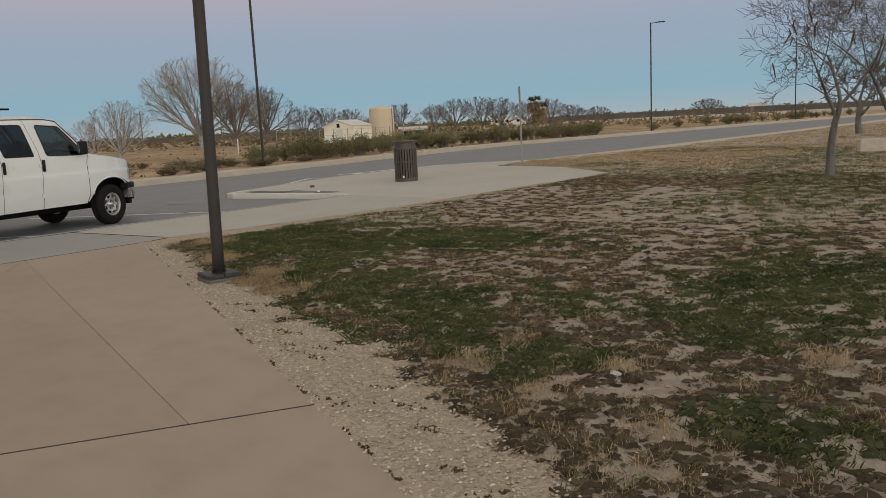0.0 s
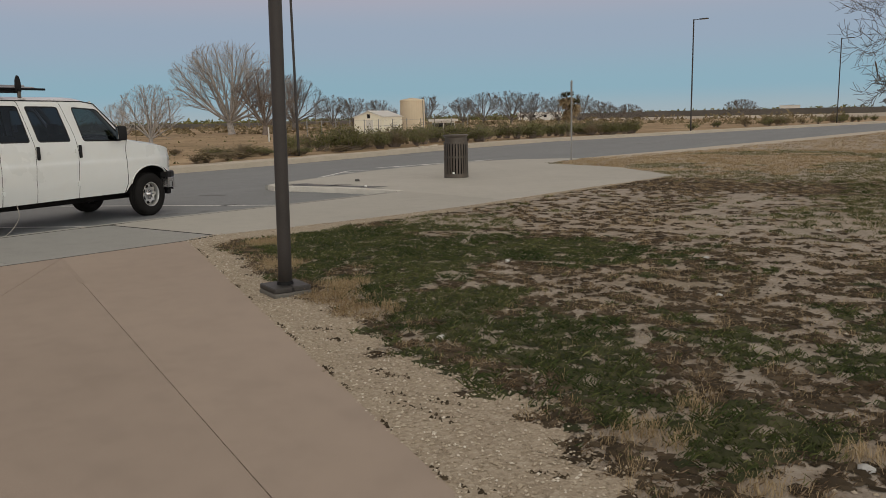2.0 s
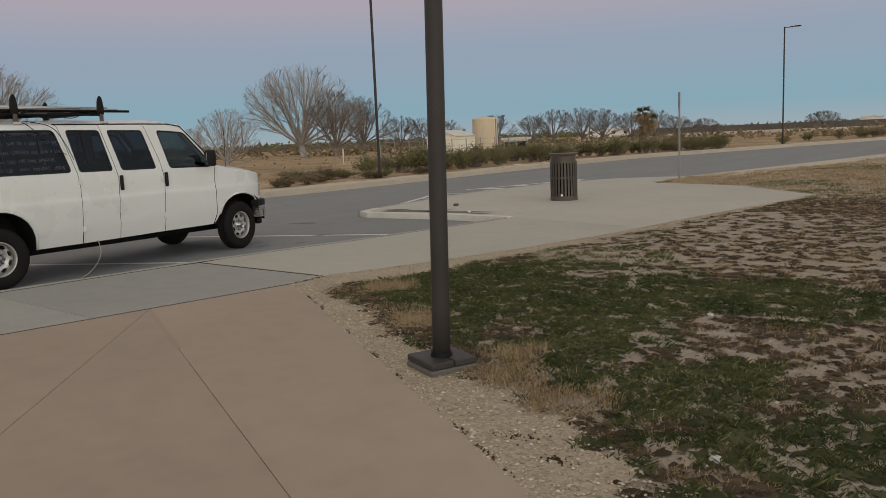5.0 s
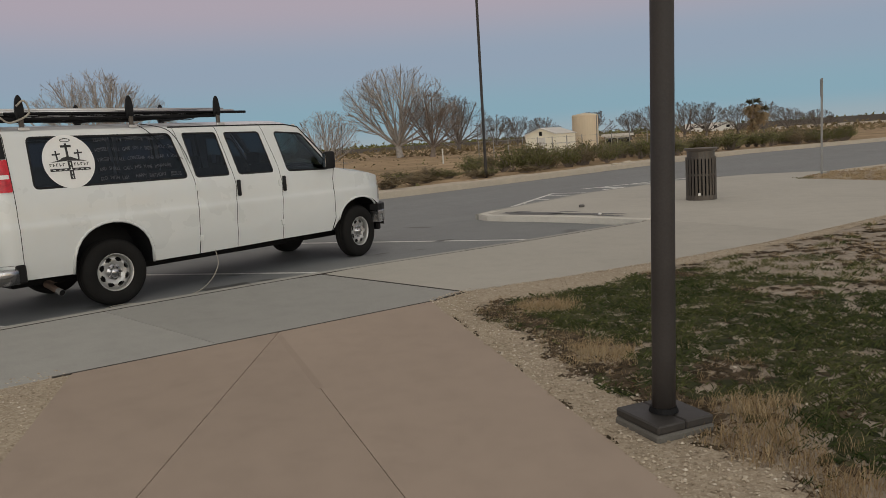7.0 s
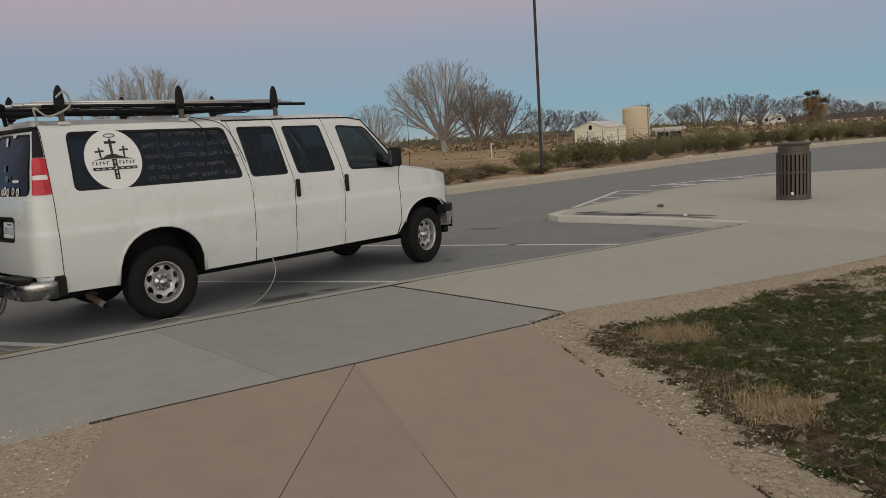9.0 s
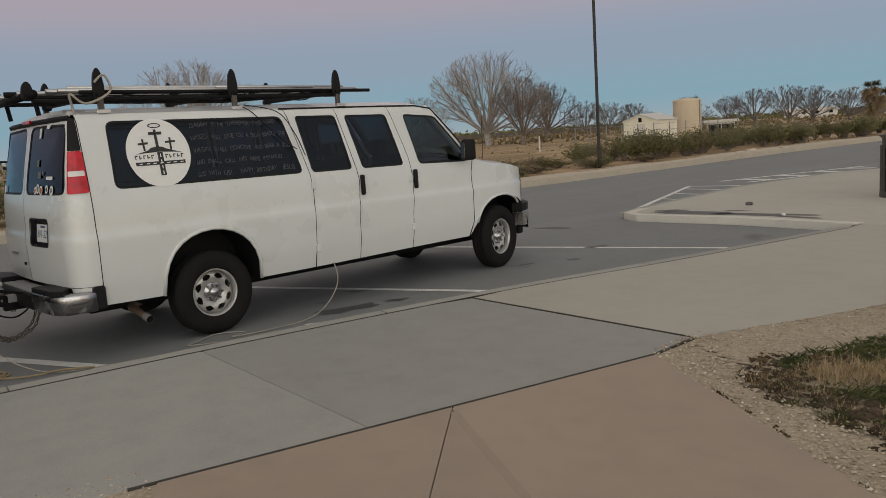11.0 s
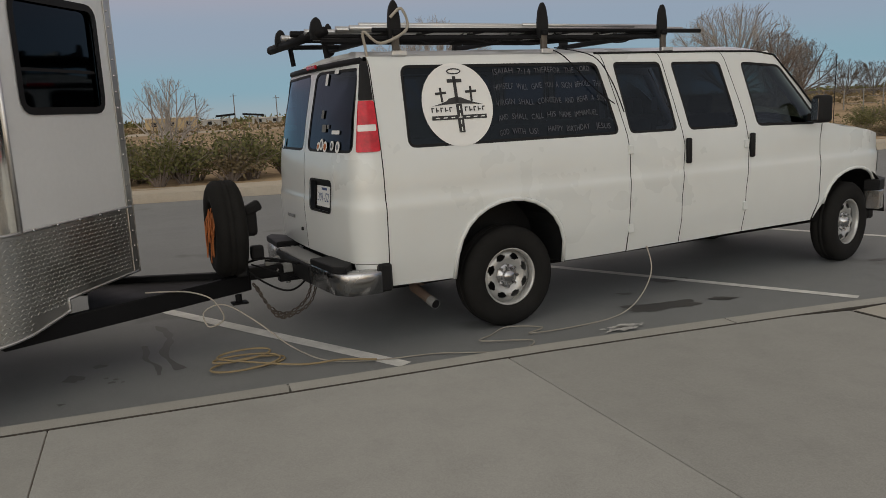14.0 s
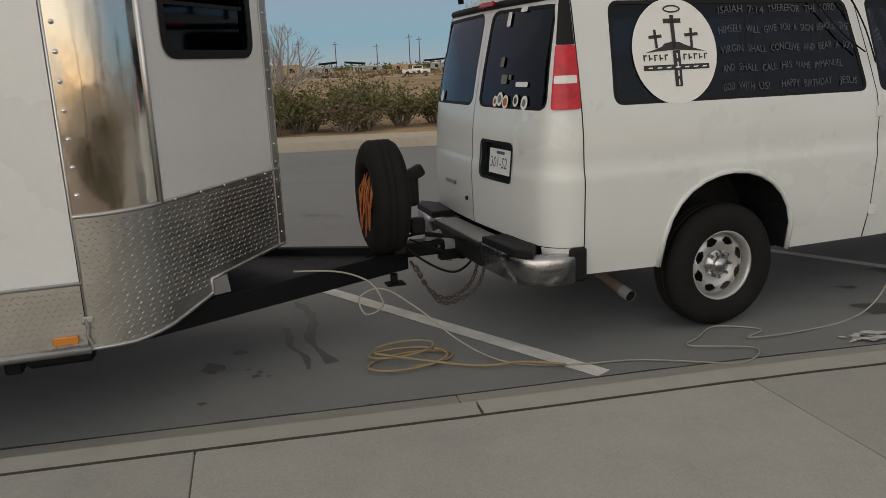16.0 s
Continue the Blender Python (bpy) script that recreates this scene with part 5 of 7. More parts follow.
def wheel(parent, x, y, z, sgn, turn=0):
    wh = part("wheel", lathe(bmesh.new(), [(0.212, -0.09), (0.220, -0.075), (0.215, 0.0), (0.206, 0.06), (0.212, 0.088), (0.224, 0.094), (0.229, 0.082)], 40, pose(0, 0, 0, 0, 90, 0)), M_RIM, parent, smooth=True)
    wh.matrix_basis = pose(x, y, z, 0, 0, turn) @ Matrix.Diagonal((sgn, 1, 1, 1))
    part("tyre", tyre_mesh(0.393, 0.225, 0.222), M_RUBBER, wh, smooth=True)
    bm = bmesh.new()
    rr = [0.070 + 0.145 * i / 18 for i in range(19)]
    n = 96
    depth = [float(np.interp(r, [0.07, 0.09, 0.11, 0.14, 0.165, 0.185, 0.20, 0.215], [0.034, 0.036, 0.048, 0.058, 0.056, 0.044, 0.026, 0.012])) for r in rr]
    grid = [[bm.verts.new((x, r * math.cos(6.2832 * k / n), r * math.sin(6.2832 * k / n))) for k in range(n)] for r, x in zip(rr, depth)]
    for i in range(len(rr) - 1):
        for k in range(n):
            da = ((k + 0.5) % 12 - 6) * 6.2832 / n
            if (((rr[i] + rr[i + 1]) / 2 - 0.158) / 0.025) ** 2 + (da / 0.235) ** 2 < 1:
                continue
            bm.faces.new((grid[i][k], grid[i][(k + 1) % n], grid[i + 1][(k + 1) % n], grid[i + 1][k]))
    part("rim_disc", bm, M_RIM, wh, smooth=True)
    part("drum", lathe(bmesh.new(), [(0.0, -0.03), (0.19, -0.03), (0.19, -0.06)], 24, pose(0, 0, 0, 0, 90, 0)), M_PLASTIC, wh)
    part("hub_cap", lathe(bmesh.new(), [(0.0, 0.092), (0.040, 0.088), (0.050, 0.074), (0.056, 0.050), (0.090, 0.040)], 24, pose(0, 0, 0, 0, 90, 0)), M_CHROME, wh, smooth=True)
    for k in range(8):
        a = 2 * math.pi * k / 8
        part("wheel_nut", lathe(bmesh.new(), [(0.0, 0.072), (0.008, 0.072), (0.012, 0.066), (0.012, 0.036)], 6, pose(0, 0.083 * math.cos(a), 0.083 * math.sin(a), 0, 90, 0)), M_CHROME, wh)
    return wh


for sd in (1, -1):
    wheel(van, sd * 0.86, 0.0, 0.345, sd)
    wheel(van, sd * 0.86, 3.92, 0.345, sd, 11)
# exhaust and aerial
part("exhaust_pipe", tube(bmesh.new(), curve([(0.40, -0.25, 0.34), (0.48, -0.60, 0.29), (0.62, -0.62, 0.255), (0.80, -0.60, 0.205)], 5), 0.036, 12, False), M_RUST, van, "rusty brown exhaust pipe", True)
part("exhaust_tip", tube(bmesh.new(), [(0.76, -0.605, 0.215), (0.84, -0.595, 0.195)], 0.038, 12, False), M_GALV, van, smooth=True)
part("exhaust_mouth", tube(bmesh.new(), [(0.815, -0.598, 0.201), (0.836, -0.5955, 0.196)], 0.034, 12), M_BLACK, van)
part("aerial", tube(bmesh.new(), [(0.86, 3.78, 1.28), (0.86, 3.80, 1.98)], 0.0035, 5), M_BLACK, van)

# ---- ladder rack on the roof ----
rack = thing("ladder_rack", VAN, "black ladder rack loaded with aluminium poles on the van roof", "roof rack")


def fin(x, y, z0, h, lean=0.0):
    bm = bmesh.new()
    prof = rounded([(-0.042, 0), (0.042, 0), (0.05, h * 0.45), (0.03, h * 0.86), (0.0, h), (-0.035, h * 0.80), (-0.05, h * 0.4)], 0.03, 3)
    slab(bm, prof, 0.014, 0.028, 0.005)
    part("load_stop", bm, M_PLASTIC, rack).matrix_basis = pose(x, y, z0, 90, 0, 90 + lean)


for y in (-0.76, 0.51, 1.73):
    part("crossbar", boxed(1.55, 0.055, 0.045, pose(0, y, 2.195), 0.012, 2), M_BLACK, rack)
    for sd in (1, -1):
        part("foot", boxed(0.045, 0.05, 0.16, pose(sd * 0.74, y, 2.115), 0.01), M_DARKMETAL, rack)
        part("foot_clamp", boxed(0.03, 0.12, 0.035, pose(sd * 0.79, y, 2.052), 0.006), M_ALU, rack)
    fin(0.73, y, 2.15, 0.285)
    fin(-0.70, y, 2.15, 0.285)
# the rear roller bar, lower and behind the roof
part("roller_bar", tube(bmesh.new(), [(-0.55, -1.32, 2.19), (0.62, -1.25, 2.22)], 0.035, 10), M_BLACK, rack, smooth=True)
for x in (-0.40, 0.45):
    part("roller_arm", tube(bmesh.new(), [(x, -1.29, 2.2), (x, -0.76, 2.20)], 0.02, 6), M_BLACK, rack)
    part("roller_post", tube(bmesh.new(), [(x, -1.18, 2.05), (x, -1.20, 2.2)], 0.022, 6), M_BLACK, rack)
fin(0.52, -1.27, 2.17, 0.165)
fin(-0.30, -1.30, 2.17, 0.165)
for x, z, y0, y1, r, mm in ((0.60, 2.245, -1.05, 2.07, 0.020, M_ALU), (0.53, 2.275, -0.95, 1.95, 0.017, M_ALU), (0.45, 2.25, -1.10, 1.85, 0.024, M_ALU), (0.66, 2.225, -0.9, 2.22, 0.018, M_BLACK), (0.34, 2.245, -1.3, 1.5, 0.02, M_ALU), (0.15, 2.25, -1.35, 1.7, 0.024, M_BLACK), (-0.1, 2.245, -1.35, 1.4, 0.022, M_ALU), (-0.3, 2.25, -1.2, 1.8, 0.024, M_BLACK), (0.25, 2.30, -0.3, 1.25, 0.016, M_ALU), (0.69, 2.26, 0.35, 1.45, 0.012, M_ALU)):
    part("pole", tube(bmesh.new(), [(x, y0, z), (x + 0.01, y1, z - 0.01)], r, 8), mm, rack, smooth=True)
for y in (-0.4, 0.05, 0.9, 1.3):
    part("rung", tube(bmesh.new(), [(0.15, y, 2.225), (0.66, y, 2.222)], 0.014, 6), M_BLACK, rack)
part("side_rail", tube(bmesh.new(), [(0.68, -1.0, 2.165), (0.69, 1.75, 2.165)], 0.018, 6), M_BLACK, rack)
part("slant_bar", tube(bmesh.new(), [(0.55, -1.25, 2.16), (0.62, 0.45, 2.13), (0.64, 1.6, 2.19)], 0.022, 6), M_BLACK, rack)
part("gutter_strap", tube(bmesh.new(), curve([(0.76, -0.80, 2.30), (0.78, -0.72, 2.36), (0.77, -0.68, 2.22), (0.80, -0.9, 2.12), (0.79, -1.02, 2.2), (0.76, -1.0, 2.08), (0.83, -1.0, 1.9)], 6), 0.011, 6), M_CORD, rack, "pale strap looped round the rack", True)
rack_rope = tube(bmesh.new(), curve([(0.76, 0.52, 2.08), (0.86, 0.62, 2.0), (0.93, 0.85, 1.75), (0.97, 1.02, 1.62)], 6), 0.005, 5)
tube(rack_rope, curve([(0.75, 0.60, 2.08), (0.88, 0.88, 2.0), (0.935, 1.02, 1.8), (0.975, 1.11, 1.55)], 6), 0.005, 5)
part("rope", rack_rope, M_BLACK, rack, "thin dark ropes hanging over the window")
wires = bmesh.new()
for k in range(5):
    y0 = -0.6 + 0.42 * k
    tube(wires, curve([(0.64, y0, 2.19), (0.70, y0 + 0.12, 2.125 + 0.02 * (k % 2)), (0.68, y0 + 0.3, 2.13), (0.64, y0 + 0.45, 2.20)], 5), 0.006, 5)
part("bungee_cord", wires, M_BLACK, rack)

# ---- the trailer behind the van ----
TX, TZ0, TTOP = -14.20, 0.0, 2.78
trailer = thing("cargo_trailer", pose(TX, 0, 0), "white cargo trailer with polished corners and tread-plate gravel guard", "trailer")
# half outline, from the back along the side and round the corner to the nose: (s, x, y)
_t = [(1.15, -5.2), (1.15, 1.57)]
for k in range(1, 9):
    a = radians(56 * k / 8)
    _t.append((1.15 - 0.45 * (1 - math.cos(a)), 1.57 + 0.45 * math.sin(a)))
_t += [(0.03, 2.60), (0.0, 2.615)]
TS = [0.0]
for p, q in zip(_t, _t[1:]):
    TS.append(TS[-1] + math.dist(p, q))
S_SIDE, S_CORNER, S_NOSE = TS[1], TS[9], TS[-1]


def tr_skin(s, z, off=0.0, side=1):
    x, y = np.interp(s, TS, [p[0] for p in _t]), np.interp(s, TS, [p[1] for p in _t])
    e = 0.01
    tx, ty = np.interp(s + e, TS, [p[0] for p in _t]) - np.interp(s - e, TS, [p[0] for p in _t]), np.interp(s + e, TS, [p[1] for p in _t]) - np.interp(s - e, TS, [p[1] for p in _t])
    ln = math.hypot(tx, ty)
    return Vector((side * (x + ty / ln * off), y - tx / ln * off, z))


S_CUTS = [s for s in TS[2:-1]]
LOW, MID = 0.33, 0.935
S_NOTCH = S_CORNER + 0.34


def tr_part(name, outer, material, side, off=0.0, parent=trailer, label="", holes=(), smooth=True):
    bm = sheet(outer, holes, S_CUTS, [], lambda s, z: tr_skin(s, z, off, side))
    if side < 0:
        bmesh.ops.reverse_faces(bm, faces=bm.faces)
    return part(name, bm, material, parent, label, smooth)


W_TR = rounded([(S_CORNER + 0.165, 1.63), (S_NOSE - 0.19, 1.63), (S_NOSE - 0.19, 2.31), (S_CORNER + 0.165, 2.31)], 0.09)
for side in (1, -1):
    tr_part("side_wall", [(0, 0.63), (S_SIDE - 0.01, 0.63), (S_SIDE - 0.01, TTOP), (0, TTOP)], M_TRAILER, side)
    tr_part("side_guard", [(0, LOW), (S_SIDE - 0.01, LOW), (S_SIDE - 0.01, 0.622), (0, 0.622)], M_TREAD, side)
    tr_part("corner_sheet", [(S_SIDE, MID), (S_CORNER, MID), (S_CORNER, TTOP), (S_SIDE, TTOP)], M_POLISH, side, label="polished metal corner sheet")
    tr_part("nose_panel", [(S_CORNER + 0.004, MID), (S_NOSE - 0.03, MID + 0.02), (S_NOSE - 0.03, TTOP), (S_CORNER + 0.004, TTOP)], M_TRAILER, side, holes=[W_TR])
    pane = tr_part("window", grow(W_TR, 0.004), M_REARGLASS, side, -0.02, label="dark tinted nose window")
    tr_part("window_frame", grow(W_TR, 0.018), M_PLASTIC, side, 0.008, pane, holes=[grow(W_TR, -0.028)])
    tr_part("window_bar", [(S_CORNER + 0.20, 1.875), (S_NOSE - 0.23, 1.875), (S_NOSE - 0.23, 1.895), (S_CORNER + 0.20, 1.895)], M_PLASTIC, side, -0.012, pane)
    # tread plate, cut away over the drawbar
    guard = [(S_SIDE, LOW - 0.02), (S_SIDE + 0.2, LOW - 0.025), (S_CORNER, LOW - 0.005), (S_NOTCH, 0.375), (S_NOTCH, 0.455), (S_NOSE - 0.02, 0.47), (S_NOSE - 0.02, MID), (S_SIDE, MID)]
    plate = tr_part("tread_plate", guard, M_TREAD, side, 0.004, label="aluminium tread plate gravel guard")
    for nm, loop in (("plate_trim", [(S_SIDE, LOW - 0.02), (S_SIDE + 0.2, LOW - 0.025), (S_CORNER, LOW - 0.005), (S_NOTCH, 0.375), (S_NOTCH, 0.455), (S_NOSE - 0.02, 0.47)]), ("plate_trim", [(S_SIDE, MID), (S_SIDE + 0.15, MID), (S_CORNER - 0.15, MID), (S_CORNER, MID), (S_NOSE - 0.02, MID + 0.01)])):
        dense = []
        for (a, b), (c, d) in zip(loop, loop[1:]):
            for k in range(6):
                dense.append((a + (c - a) * k / 6, b + (d - b) * k / 6))
        dense.append(loop[-1])
        part(nm, tube(bmesh.new(), [tr_skin(s, z, 0.006, side) for s, z in dense], 0.010, 6), M_ALU, trailer, smooth=True)
    part("corner_trim", tube(bmesh.new(), [tr_skin(S_CORNER + 0.002, z, 0.004, side) for z in (MID, 1.5, TTOP)], 0.014, 6), M_ALU, trailer, smooth=True)
    part("side_trim", tube(bmesh.new(), [tr_skin(S_SIDE, z, 0.002, side) for z in (LOW, 1.0, TTOP)], 0.006, 6), M_ALU, trailer, smooth=True)
    part("bottom_rail", tube(bmesh.new(), [tr_skin(s, LOW - 0.02, 0.004, side) for s in (0, S_SIDE)], 0.022, 6), M_ALU, trailer, smooth=True)
    part("guard_rail", tube(bmesh.new(), [tr_skin(s, 0.626, 0.004, side) for s in (0, S_SIDE)], 0.009, 6), M_ALU, trailer, smooth=True)
    # raised lozenges of the tread plate
    vs, fs = [], []
    for j, z in enumerate(np.arange(LOW, MID - 0.01, 0.026)):
        for i, s in enumerate(np.arange(S_SIDE - 0.8, S_NOSE - 0.05, 0.030)):
            s2 = s + (0.015 if j % 2 else 0)
            lowest = 0.30 if s2 < S_CORNER else (0.39 if s2 < S_NOTCH else 0.47)
            if z < lowest + 0.02 or (s2 < S_SIDE and z > 0.61) or abs(s2 - S_SIDE) < 0.015:
                continue
            d = 1 if (i + j) % 2 else -1
            k = len(vs)
            for ds, dz, o in ((-0.011, -0.007 * d, 0.005), (0.0017 * d, -0.0035, 0.005), (0.011, 0.007 * d, 0.005), (-0.0017 * d, 0.0035, 0.005), (0, 0, 0.0088)):
                vs.append(tuple(tr_skin(s2 + ds, z + dz, o, side)))
            fs += [(k, k + 1, k + 4), (k + 1, k + 2, k + 4), (k + 2, k + 3, k + 4), (k + 3, k, k + 4)]
    tagged(raw("tread_pattern", vs, fs, M_TREAD, trailer), kind="stuff")
    for z in np.arange(1.03, 2.7, 0.125):
        part("screw", lathe(bmesh.new(), [(0.0, 0.009), (0.008, 0.007), (0.012, 0.0)], 10, Matrix.Translation(tr_skin(S_SIDE + 0.035, z, 0.002, side)) @ pose(0, 0, 0, 0, 90 * side, 0)), M_SCREW, trailer, smooth=True)
    for k in range(5):
        part("screw", lathe(bmesh.new(), [(0.0, 0.008), (0.006, 0.006), (0.009, 0.0)], 8, Matrix.Translation(tr_skin(S_CORNER + 0.1 + 0.22 * k, MID, 0.014, side)) @ pose(0, 0, 0, 0, 90 * side, 0)), M_CHROME, trailer)
    part("nose_trim", boxed(0.085, 0.012, TTOP - 0.46, pose(side * 0.028, 2.605, (TTOP + 0.46) / 2, 0, 0, side * -33), 0.003), M_TREAD, trailer)
    part("marker_lamp", boxed(0.02, 0.11, 0.04, pose(side * 1.162, 1.47, 0.365), 0.005), M_AMBER, trailer, "amber marker lamp")
    part("door_hinge", boxed(0.02, 0.05, 0.03, pose(side * 1.165, 1.575, 0.455), 0.004), M_ALU, trailer)
    part("door_latch", tube(bmesh.new(), [(side * 1.17, 1.565, 0.46), (side * 1.175, 1.575, 0.42), (side * 1.172, 1.565, 0.375), (side * 1.165, 1.585, 0.33)], 0.009, 6), M_GALV, trailer)
for z in np.arange(0.55, 2.7, 0.11):
    part("nose_screw", lathe(bmesh.new(), [(0.0, 0.006), (0.006, 0.004), (0.008, 0.0)], 8, pose(0.045, 2.604, z, 0, 90, 57)), M_SCREW, trailer)
bm = bmesh.new()
hull = [(p[0] * 0.99, p[1]) for p in _t] + [(-p[0] * 0.99, p[1]) for p in _t[::-1][1:]]
part("roof", slab(bm, hull, TTOP + 0.02, 0.04), M_ALU, trailer)
part("floor", slab(bmesh.new(), [(x * 0.985, min(y, 1.9)) for x, y in hull], LOW + 0.03, 0.05), M_BLACK, trailer)
part("back_wall", boxed(2.28, 0.03, TTOP - LOW, pose(0, -5.19, (TTOP + LOW) / 2)), M_TRAILER, trailer)
part("jack_foot", boxed(0.20, 0.30, 0.10, pose(0.98, 1.42, 0.27), 0.02), M_BLACK, trailer)
for y in (-1.4, -2.3):
    for sd in (1, -1):
        wt = part("wheel", tyre_mesh(0.36, 0.2, 0.19), M_RUBBER, trailer, smooth=True)
        wt.matrix_basis = pose(sd * 0.95, y, 0.21)
part("cross_beam", boxed(2.0, 0.08, 0.12, pose(0, 1.2, 0.24), 0.01), M_BLACK, trailer)
part("axle_beam", boxed(1.9, 0.1, 0.1, pose(0, -1.85, 0.2), 0.01), M_BLACK, trailer)
part("chassis_rail", boxed(0.1, 5.0, 0.12, pose(0.7, -1.3, 0.25), 0.01), M_BLACK, trailer)
part("chassis_rail", boxed(0.1, 5.0, 0.12, pose(-0.7, -1.3, 0.25), 0.01), M_BLACK, trailer)
# drawbar
for sd in (1, -1):
    a, b = Vector((sd * 0.83, 1.75, 0.285)), Vector((sd * 0.05, 3.40, 0.275))
    d = b - a
    m = Matrix.Translation((a + b) / 2) @ pose(0, 0, 0, 0, 0, math.degrees(math.atan2(-d.x, d.y)))
    part("drawbar", boxed(0.06, d.length, 0.13, m, 0.006), M_BLACK, trailer)
part("coupler", boxed(0.13, 0.36, 0.10, pose(0, 3.50, 0.335), 0.02, 2), M_BLACK, trailer)
part("coupler_head", boxed(0.11, 0.15, 0.12, pose(0, 3.70, 0.32), 0.035, 2), M_GALV, trailer, smooth=True)
part("brand_plate", boxed(0.004, 0.10, 0.018, pose(0.245, 3.02, 0.30, 0, 0, 25)), M_VINYL, trailer)
part("coupler_ball", lathe(bmesh.new(), [(0.02, 0.22), (0.02, 0.28), (0.028, 0.30), (0.02, 0.33)], 14, pose(0, 3.72, 0)), M_CHROME, trailer)
part("jack_stand", tube(bmesh.new(), [(0.10, 3.30, 0.14), (0.10, 3.30, 0.20)], 0.025, 8), M_BLACK, trailer)
part("jack_plate", boxed(0.10, 0.12, 0.012, pose(0.12, 3.30, 0.14)), M_BLACK, trailer)
# deck plate between the bars
part("drawbar_deck", slab(bmesh.new(), [(-0.55, 2.25), (0.55, 2.25), (0.12, 3.15), (-0.12, 3.15)], 0.30, 0.012), M_BLACK, trailer)
# spare wheel on its post
spare = part("spare_wheel", tyre_mesh(0.365, 0.215, 0.20), M_RUBBER, trailer, "spare tyre standing on the drawbar", True)
spare.matrix_basis = pose(0.06, 3.26, 0.715, 0, 0, 89)
part("spare_rim", lathe(bmesh.new(), [(0.0, 0.02), (0.12, 0.02), (0.19, -0.02), (0.205, -0.06)], 32, pose(0, 0, 0, 0, -90, 0)), M_PLASTIC, spare, smooth=True)
part("spare_bracket", boxed(0.07, 0.12, 0.22, pose(0.16, 3.42, 0.76), 0.03, 2), M_PLASTIC, trailer)
part("spare_bracket", boxed(0.07, 0.10, 0.11, pose(0.16, 3.46, 0.52), 0.02, 2), M_PLASTIC, trailer)
part("spare_bracket", boxed(0.08, 0.14, 0.08, pose(0.16, 3.45, 0.86, 25), 0.02, 2), M_PLASTIC, trailer)
part("spare_post", boxed(0.06, 0.06, 0.45, pose(0.06, 3.37, 0.50), 0.006), M_BLACK, trailer)
# orange rope coiled on the spare
rope = bmesh.new()
rr = random.Random(5)
for k in range(13):
    x0, h, yo = 0.13 + rr.uniform(0, 0.11), rr.uniform(0.12, 0.40), rr.uniform(-0.012, 0.03)
    w1, w2 = rr.uniform(-0.05, 0.05), rr.uniform(-0.06, 0.06)
    tube(rope, curve([(x0 - 0.02, 3.085 + yo, 0.86 + rr.uniform(-0.03, 0.03)), (x0 - 0.04 + w1, 3.055 + yo, 0.86 - h * 0.5), (x0 - 0.01 + w2, 3.05 + yo, 0.86 - h), (x0 + 0.04 + w2, 3.055 + yo, 0.86 - h * rr.uniform(0.4, 0.8)), (x0 + 0.01 + w1 * 0.5, 3.085 + yo, 0.86)], 6), 0.0042, 5)
tagged(part("rope_coil", rope, M_ORANGE), "orange rope coil hung on the spare tyre", "rope").matrix_basis = pose(TX, 0.06, 0)
M_CHAIN = plain("rusty_chain_steel", (0.085, 0.070, 0.058), 0.6, 0.4, 0.3, 30)
# safety chains, one bead chain each side
for sd in (0.10, 0.22):
    ch = thing("safety_chain", Matrix(), "rusty steel safety chain hanging under the hitch", "chain", "safety chains")
    pts = curve([(TX + sd, 3.42, 0.27), (TX + sd + 0.10, 3.52, 0.10 - sd * 0.2), (TX + sd + 0.14, 3.64, 0.02 + sd * 0.1), (TX + sd + 0.12, 3.80, 0.12), (TX + sd + 0.08, 3.88, 0.30)], 5)
    for k, (p, q) in enumerate(zip(pts, pts[1:])):
        d = (q - p)
        b = bmesh.new()
        tube(b, [(0.011 * math.cos(a), 0.021 * math.sin(a), 0) for a in np.linspace(0, 6.283, 11)], 0.0055, 5, False)
        bmesh.ops.transform(b, matrix=Matrix.Translation((p + q) / 2) @ d.to_track_quat("Y", "Z").to_matrix().to_4x4() @ pose(0, 0, 0, 0, 90 * (k % 2), 0), verts=b.verts)
        part("link", b, M_CHAIN, ch)
wire = tube(bmesh.new(), curve([(TX + 0.12, 3.30, 0.45), (TX + 0.22, 3.50, 0.28), (TX + 0.30, 3.66, 0.22), (TX + 0.26, 3.80, 0.30), (TX + 0.15, 3.74, 0.40), (TX + 0.12, 3.52, 0.44)], 6), 0.008, 6)
tagged(part("trailer_plug_wire", wire, M_BLACK, smooth=True), "black coiled trailer wiring at the hitch", "cable")

for pts, r, mm, lb in (([(TX + 0.10, 3.42, 0.42), (TX + 0.24, 3.58, 0.36), (TX + 0.20, 3.76, 0.28), (TX + 0.10, 3.86, 0.36)], 0.007, M_BLACK, "black breakaway wire at the trailer hitch"), ([(TX + 0.05, 3.36, 0.42), (TX + 0.18, 3.50, 0.47), (TX + 0.26, 3.70, 0.43), (TX + 0.22, 3.88, 0.36)], 0.009, M_BLACK, "black wiring loom at the trailer hitch")):
    tagged(part("hitch_wire", tube(bmesh.new(), curve(pts, 6), r, 6), mm, smooth=True), lb, "cable")
part("coupler_latch", boxed(0.035, 0.13, 0.05, pose(0.03, 3.60, 0.41, 20), 0.01), M_GALV, trailer)
part("coupler_pin", tube(bmesh.new(), [(0.10, 3.62, 0.35), (-0.05, 3.62, 0.35)], 0.012, 8), M_CHROME, trailer)
part("light_box", boxed(0.06, 0.09, 0.10, pose(0.17, 3.33, 0.40), 0.012), M_PLASTIC, trailer)
